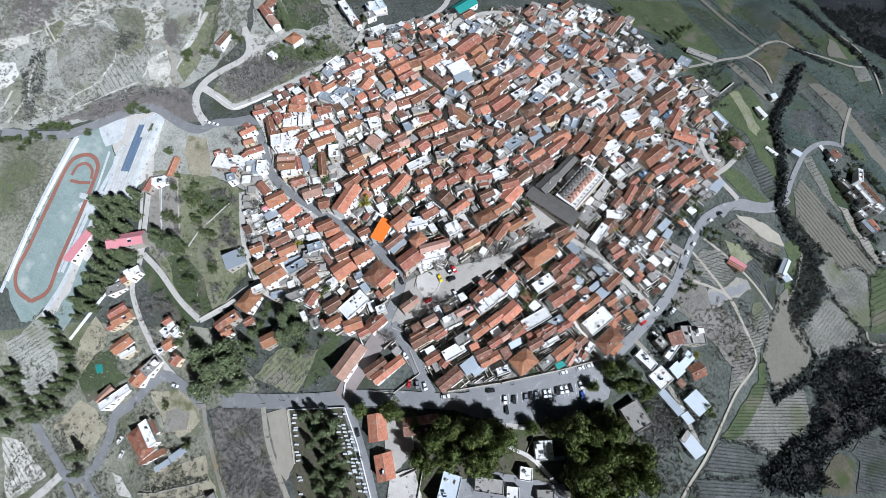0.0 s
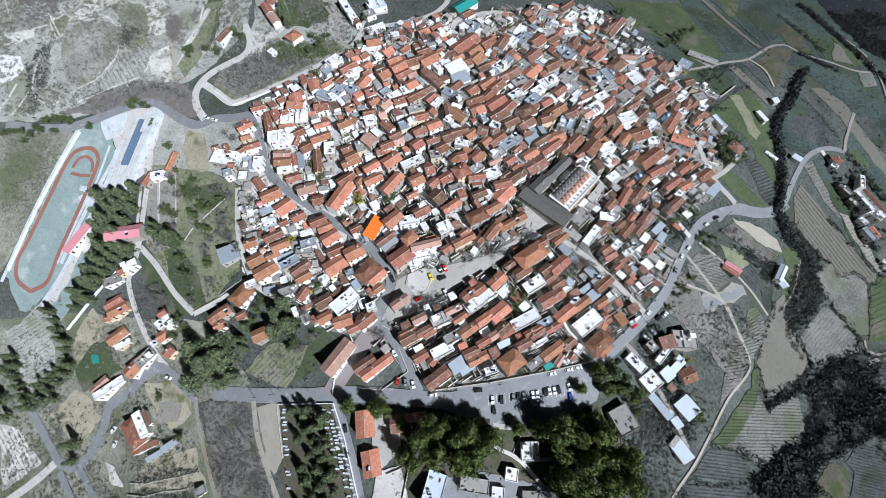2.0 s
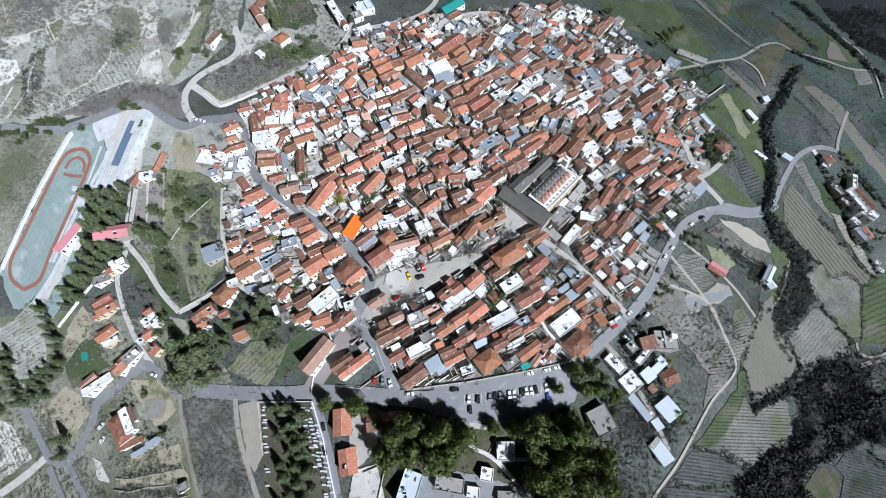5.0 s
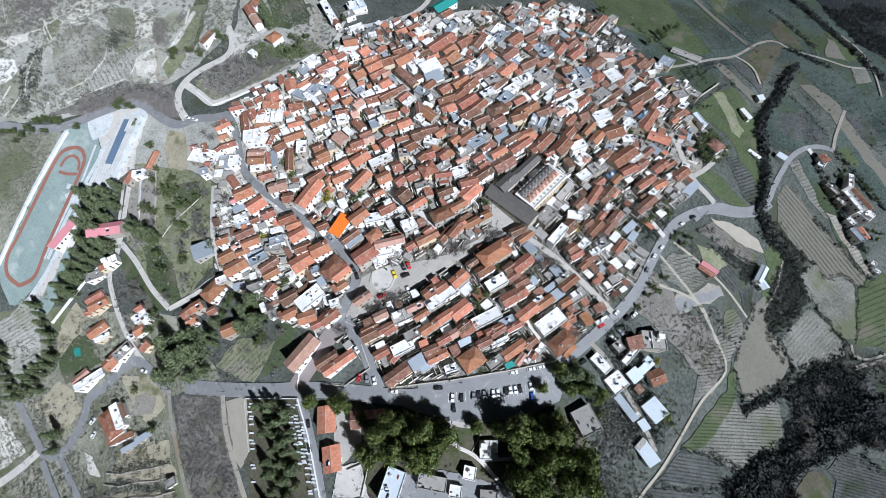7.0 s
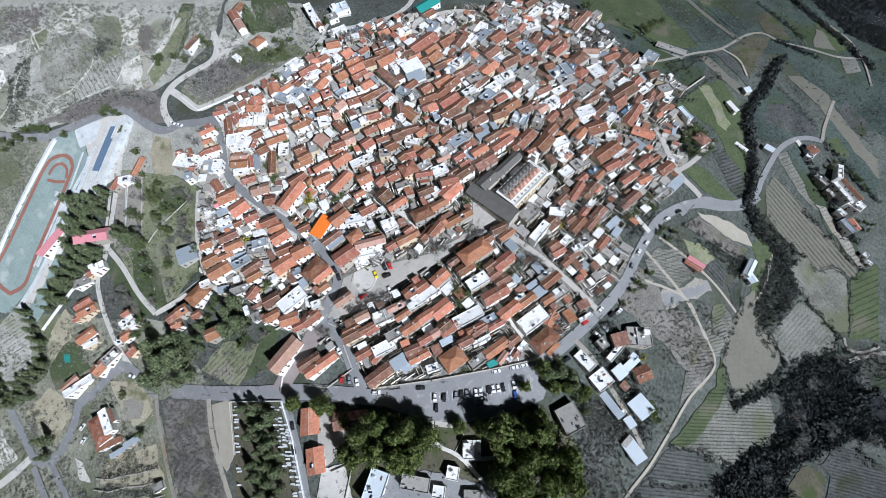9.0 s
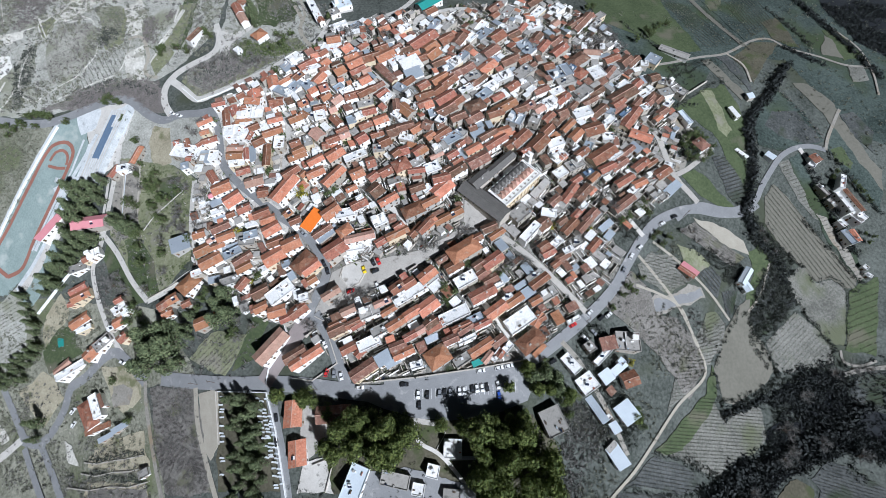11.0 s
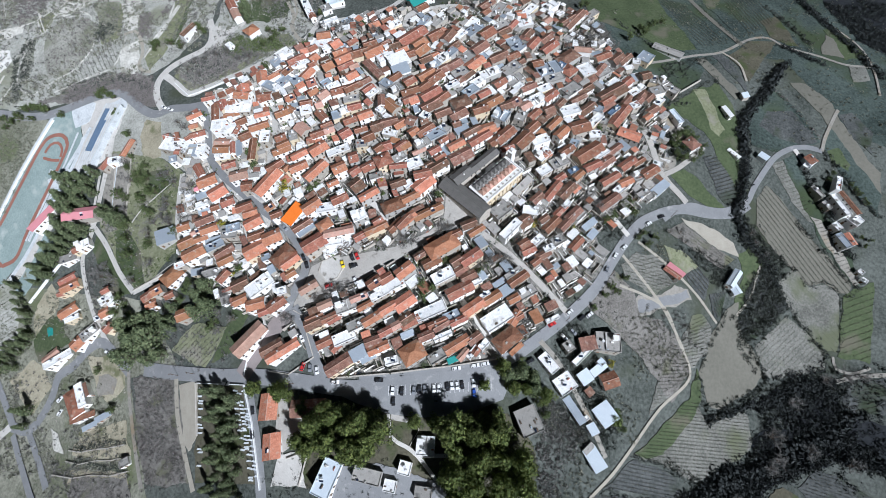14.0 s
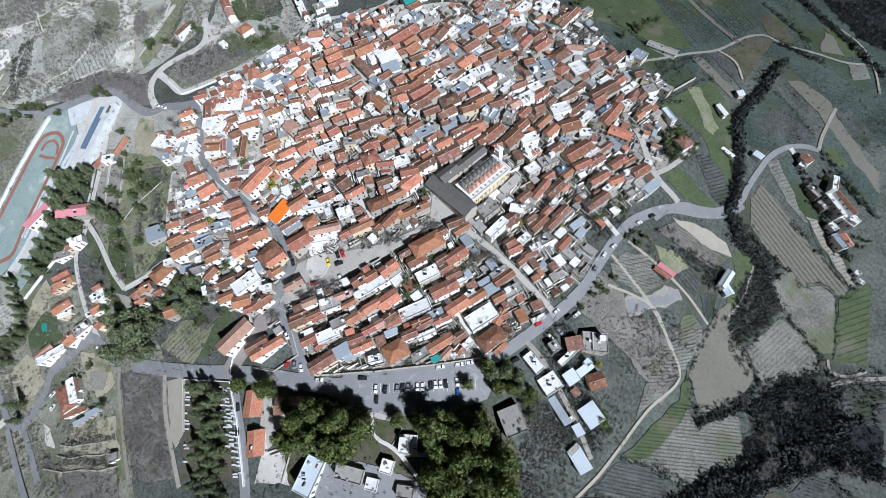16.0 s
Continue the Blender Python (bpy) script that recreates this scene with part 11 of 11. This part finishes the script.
scrub('scrub', [(-154.9, 204.2), (-150.2, 214.4), (-134.7, 225.1), (-126.8, 227.4), (-85.9, 219.7), (-103.5, 206.0), (-125.0, 195.2), (-138.0, 190.6)], 450, 1.2, BROWNTWIG, 2, 'brown leafless shrubs inside the road bend')
scrub('scrub', [(-195.4, 257.3), (-176.4, 267.1), (-175.6, 247.9), (-180.7, 235.0), (-192.1, 239.5)], 500, 1.0, BROWNTWIG, 3, 'brown shrubs on the slope')
scrub('scrub', [(225.2, 4.1), (243.3, 14.5), (252.3, 10.2), (250.9, -5.3), (228.2, -9.0)], 500, 1.0, GULLY, 4, 'low scrub with shade in its dark colour')
scrub('scrub', [(-304.9, 276.6), (-273.7, 274.8), (-276.8, 253.1), (-291.5, 243.5), (-307.0, 259.8)], 500, 1.2, BROWNTWIG, 5, 'brown shrubs on the upper slope')
scrub('scrub', [(-327.9, 280.5), (-180.6, 281.9), (-142.9, 284.9), (-138.6, 232.9), (-163.3, 213.7), (-212.0, 191.6), (-294.0, 179.5)], 1700, 1.5, SCRUB, 6, 'grey-green scrub on the slope')
scrub('scrub', [(-327.9, 280.5), (-180.6, 281.9), (-142.9, 284.9), (-138.6, 232.9), (-163.3, 213.7), (-212.0, 191.6), (-294.0, 179.5)], 900, 1.3, TWIG, 7, 'leafless grey bushes')
scrub('scrub', [(-158.0, 199.7), (-135.9, 185.1), (-84.0, 210.3), (-56.4, 236.9), (-45.3, 271.7), (-108.4, 286.3), (-139.5, 272.1), (-130.1, 232.7), (-155.5, 215.9)], 650, 1.3, TWIG, 8, 'leafless grey bushes above the village')
scrub('scrub', [(-158.0, 199.7), (-135.9, 185.1), (-84.0, 210.3), (-56.4, 236.9), (-45.3, 271.7), (-108.4, 286.3), (-139.5, 272.1), (-130.1, 232.7), (-155.5, 215.9)], 500, 1.3, SCRUB, 9, 'scrub above the village')
scrub('scrub', [(-132.0, 5.6), (-97.5, 6.4), (-80.9, -43.2), (-109.0, -50.6), (-121.7, -29.3)], 900, 1.0, TWIG, 10, 'pale leafless bushes on a terrace')
scrub('scrub', [(-132.0, 5.6), (-97.5, 6.4), (-80.9, -43.2), (-109.0, -50.6), (-121.7, -29.3)], 500, 1.1, BROWNTWIG, 11, 'dense leafless bushes on a terrace')
scrub('scrub', [(103.6, 16.6), (127.2, -0.9), (131.2, -34.5), (103.3, -34.6), (99.8, -7.1)], 900, 1.2, TWIG, 12, 'leafless bushes on the bank')
scrub('scrub', [(103.6, 16.6), (127.2, -0.9), (131.2, -34.5), (103.3, -34.6), (99.8, -7.1)], 300, 1.0, SCRUB, 13, 'low scrub on the bank')
# thickets whose leaf colour also holds the shade of slope and gully
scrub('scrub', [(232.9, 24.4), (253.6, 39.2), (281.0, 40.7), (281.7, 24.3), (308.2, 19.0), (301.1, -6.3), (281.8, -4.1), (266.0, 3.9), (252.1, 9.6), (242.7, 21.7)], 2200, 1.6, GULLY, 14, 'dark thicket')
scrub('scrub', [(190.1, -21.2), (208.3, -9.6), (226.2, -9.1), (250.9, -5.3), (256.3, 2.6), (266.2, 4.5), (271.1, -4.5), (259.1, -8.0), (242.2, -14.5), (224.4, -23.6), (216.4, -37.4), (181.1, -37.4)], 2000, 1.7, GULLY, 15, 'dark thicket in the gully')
scrub('scrub', [(-341.5, 283.8), (-180.6, 281.9), (-162.2, 209.0), (-212.0, 191.6), (-303.0, 179.7)], 350, 0.6, STONEWALL, 16, 'pale stones on the slope')
scrub('scrub', [(-285.7, 50.2), (-162.1, 49.3), (-115.1, -48.5), (-265.0, -60.3)], 250, 0.6, STONEWALL, 17, 'pale stones on the lower slope')
scrub('scrub', [(-187.5, 146.3), (-121.6, 127.9), (-111.0, 76.3), (-136.8, 53.4), (-179.2, 93.7)], 200, 0.6, STONEWALL, 18, 'pale stones in the gardens')
scrub('scrub', [(-158.0, 199.7), (-135.9, 185.1), (-84.0, 210.3), (-56.4, 236.9), (-45.3, 271.7), (-108.4, 286.3), (-139.5, 272.1), (-130.1, 232.7), (-155.5, 215.9)], 200, 0.6, STONEWALL, 19, 'pale stones above the village')
scrub('scrub', [(333.4, 354.2), (419.2, 361.5), (370.7, 262.9), (345.0, 286.1), (337.2, 322.0)], 1500, 1.7, GULLY, 20, 'woodland edge with shade in its dark colour')
scrub('scrub', [(151.9, 289.7), (258.4, 334.5), (415.4, 353.3), (334.3, 169.5), (252.1, 162.5), (231.0, 250.1)], 900, 0.9, SCRUB, 22, 'scrub beyond the fields')
scrub('scrub', [(-292.6, 171.6), (-242.9, 169.2), (-265.3, 107.4), (-280.6, 85.9)], 600, 1.1, SCRUB, 25, 'scrub beside the sports ground')
scrub('scrub', [(-277.5, 57.4), (-210.2, 70.6), (-158.9, 23.7), (-115.1, -48.5), (-265.0, -60.3)], 1700, 1.2, SCRUB, 26, 'scrub among the lower plots')
scrub('scrub', [(-269.8, 1.7), (-201.6, 3.8), (-115.1, -48.5), (-265.0, -60.3)], 500, 1.2, TWIG, 27, 'leafless bushes')
scrub('scrub', [(-187.5, 146.3), (-121.6, 127.9), (-111.0, 76.3), (-136.8, 53.4), (-179.2, 93.7)], 520, 1.0, LEAF, 28, 'low green garden bushes')
scrub('scrub', [(-187.5, 146.3), (-121.6, 127.9), (-111.0, 76.3), (-136.8, 53.4), (-179.2, 93.7)], 260, 1.1, TWIG, 29, 'leafless garden bushes')
scrub('scrub', [(-189.1, 80.3), (-140.4, 48.8), (-169.3, 36.5), (-188.7, 63.2)], 300, 1.2, TWIG, 30, 'leafless bushes beside the lane')
scrub('scrub', [(-111.3, 73.1), (-56.4, 46.6), (-53.3, 10.3), (-123.3, 8.8), (-138.8, 36.2)], 350, 1.1, TWIG, 31, 'leafless bushes below the village')
scrub('scrub', VILLAGE_EDGE, 1300, 1.6, LEAF, 32, 'small green bushes in the yards', cut=-0.35)
scrub('scrub', VILLAGE_EDGE, 500, 1.1, TWIG, 33, 'small leafless bushes in the yards', cut=-0.3)
scrub('scrub', VILLAGE_EDGE, 900, 1.7, DARKSCRUB, 38, 'dark evergreen shrubs in the yards', cut=-0.35)
scrub('scrub', [(141.5, 56.9), (161.3, 65.5), (190.7, 34.6), (150.9, -8.2), (135.1, 15.9)], 600, 0.9, SCRUB, 34, 'scrub beside the vineyard')
scrub('scrub', [(124.4, 111.6), (148.1, 123.0), (160.6, 114.7), (141.4, 97.7)], 250, 1.1, DARKSCRUB, 35, 'dark bushes in a garden')
scrub('scrub', [(-15.1, -0.4), (86.5, 3.2), (101.2, -12.2), (100.4, -34.6), (-18.6, -39.9)], 500, 0.9, DARKSCRUB, 36, 'shaded undergrowth')
scrub('scrub', [(184.0, 236.1), (226.4, 249.3), (224.9, 211.3), (183.5, 194.8)], 250, 1.1, DARKSCRUB, 37, 'dark shrubs')
hedge('hedge', [(199.1, 11.4), (211.4, 19.1), (229.4, 28.0), (237.7, 36.5)], 2.6, DARKSCRUB, 1, 'dark uneven hedge along a field edge', 1.2)
hedge('hedge', [(213.6, 72.0), (206.8, 59.8), (199.7, 47.9), (194.8, 34.9), (196.7, 22.7), (199.1, 11.4)], 2.6, DARKSCRUB, 2, 'dark uneven hedge along a field edge', 1.2)
hedge('hedge', [(-169.2, -36.2), (-150.6, -33.1), (-130.7, -28.8)], 2.6, DARKSCRUB, 3, 'dark uneven hedge along a field edge', 1.2)
hedge('hedge', [(-169.5, -43.4), (-148.3, -43.5), (-126.3, -43.4)], 2.6, DARKSCRUB, 4, 'dark uneven hedge along a field edge', 1.2)
hedge('hedge', [(-236.7, 191.3), (-218.1, 200.8), (-197.9, 202.4), (-173.9, 196.6)], 2.6, DARKSCRUB, 5, 'dark uneven hedge along a field edge', 1.2)
hedge('hedge', [(-231.6, 186.5), (-208.6, 195.0), (-191.3, 200.2), (-170.8, 192.1)], 2.6, DARKSCRUB, 6, 'dark uneven hedge along a field edge', 1.2)
hedge('hedge', [(224.9, 58.0), (230.5, 52.3), (236.3, 38.0)], 2.6, DARKSCRUB, 7, 'dark uneven hedge along a field edge', 1.2)
hedge('hedge', [(276.1, 45.5), (253.3, 37.5), (236.2, 32.2)], 2.6, DARKSCRUB, 8, 'dark uneven hedge along a field edge', 1.2)
hedge('hedge', [(152.5, -10.3), (170.7, -12.7), (190.1, -21.2)], 2.6, DARKSCRUB, 10, 'dark uneven hedge along a field edge', 1.2)
hedge('hedge', [(135.3, -26.4), (159.0, -29.4), (179.6, -26.8)], 2.6, DARKSCRUB, 13, 'dark uneven hedge along a field edge', 1.2)
hedge('hedge', [(192.9, 18.9), (211.8, 21.5), (231.9, 30.7), (237.9, 38.2), (227.3, 53.0), (231.8, 63.3), (249.6, 73.9)], 2.6, DARKSCRUB, 14, 'dark uneven hedge along a field edge', 1.2)
hedge('hedge', [(231.4, 15.5), (255.5, 26.3), (302.7, 45.1)], 2.6, DARKSCRUB, 17, 'dark uneven hedge along a field edge', 1.2)
hedge('hedge', [(220.2, -9.2), (231.0, 3.1), (249.7, 16.4)], 2.6, DARKSCRUB, 18, 'dark uneven hedge along a field edge', 1.2)
hedge('hedge', [(171.0, -10.5), (190.4, -19.8), (198.4, -34.8)], 2.6, DARKSCRUB, 22, 'dark uneven hedge along a field edge', 1.2)
hedge('hedge', [(-228.5, 191.4), (-213.4, 197.9), (-189.2, 200.2), (-171.1, 193.4)], 2.6, DARKSCRUB, 25, 'dark uneven hedge along a field edge', 1.2)
hedge('hedge', [(279.5, 272.0), (291.6, 264.1), (305.7, 256.2)], 3.5, GULLY, 44, 'dark tangled bushes along the stream bed', 1.3, 2.6)
vine_rows('vine_rows', [(-263.0, 187.1), (-238.8, 201.7), (-228.7, 221.4), (-203.9, 237.4), (-201.0, 234.2), (-202.9, 215.6), (-207.5, 208.8), (-233.4, 195.5), (-252.6, 187.9)], -54, 3.0, VINE, 2, 'pruned dormant vines in rows', 0.6, 1.0)
vine_rows('vine_rows', [(145.8, 85.4), (156.4, 95.2), (176.0, 91.7), (183.4, 84.6), (167.9, 72.7), (150.8, 78.2)], -4, 1.75, VINE, 3, 'pruned dormant vines in rows', 0.6, 1.25)
vine_rows('vine_rows', [(181.9, 49.2), (197.9, 63.7), (201.5, 57.6), (193.1, 37.9), (186.8, 37.3)], 17, 1.75, VINE, 6, 'pruned dormant vines in rows', 0.6, 1.25)
vine_rows('vine_rows', [(170.6, 37.4), (181.8, 48.6), (185.4, 43.4), (187.7, 34.3), (175.0, 21.3), (162.2, 11.2), (165.1, 20.7)], 9, 1.75, VINE, 7, 'pruned dormant vines in rows', 0.6, 1.25)
vine_rows('vine_rows', [(152.7, -8.7), (187.1, 21.5), (192.9, 19.5), (197.8, 10.7), (206.6, 14.2), (223.7, 18.2), (226.9, 2.9), (216.9, -6.4), (204.3, -9.7), (190.6, -19.0), (177.9, -14.8), (165.2, -11.1)], -0, 1.75, VINE, 9, 'pruned dormant vines in rows', 0.6, 1.2)
vine_rows('vine_rows', [(134.7, -24.9), (152.4, -10.9), (168.5, -14.6), (175.4, -18.7), (178.6, -25.7), (162.7, -28.4), (142.2, -24.8)], -6, 1.75, VINE, 10, 'pruned dormant vines in rows', 0.6, 1.25)
vine_rows('vine_rows', [(130.1, -28.5), (141.9, -27.4), (178.5, -32.1), (175.1, -39.9), (124.4, -39.4)], -5, 1.75, VINE, 11, 'pruned dormant vines in rows', 0.6, 1.25)
vine_rows('vine_rows', [(250.7, -17.8), (262.8, -7.9), (276.4, -10.4), (295.9, -21.3), (289.1, -38.4), (244.9, -39.8), (254.6, -22.9)], -12, 1.75, VINE, 12, 'pruned dormant vines in rows', 0.6, 1.7)
vine_rows('vine_rows', [(-280.8, 46.1), (-270.0, 50.4), (-253.1, 63.7), (-247.4, 57.4), (-242.7, 36.7), (-241.5, 23.0), (-255.5, 8.6), (-260.6, 12.3), (-272.3, 31.1)], 26, 2.4, VINE, 13, 'pruned dormant vines in rows', 0.6, 1.8)
vine_rows('vine_rows', [(-104.6, 20.9), (-90.9, 35.6), (-65.6, 35.3), (-77.7, 12.6)], 40, 2.4, VINE, 14, 'pruned dormant vines in rows', 0.6, 1.2)
vine_rows('vine_rows', [(-275.7, -10.6), (-263.7, -10.1), (-241.7, -30.6), (-263.0, -47.8)], -48, 2.6, VINE, 15, 'pruned dormant vines in rows', 0.6, 1.2)
vine_rows('vine_rows', [(284.1, 36.9), (314.0, 46.8), (309.8, 25.5), (285.2, 23.8)], 15, 2.4, VINE, 16, 'pruned dormant vines in rows', 0.6, 1.2)
vine_rows('vine_rows', [(233.0, 55.4), (253.6, 72.9), (277.0, 51.9), (276.2, 46.5), (245.3, 38.0), (236.2, 47.2)], 42, 2.4, VINE, 18, 'pruned dormant vines in rows', 0.6, 1.8)
vine_rows('vine_rows', [(195.7, 319.2), (211.8, 322.2), (240.6, 267.2), (218.1, 259.0)], -58, 2.8, VINE, 21, 'pruned dormant vines in rows', 0.6, 1.0)
vine_rows('vine_rows', [(250.2, 324.6), (282.0, 338.3), (283.6, 300.0), (258.1, 278.7)], -76, 2.8, VINE, 22, 'pruned dormant vines in rows', 0.6, 1.0)
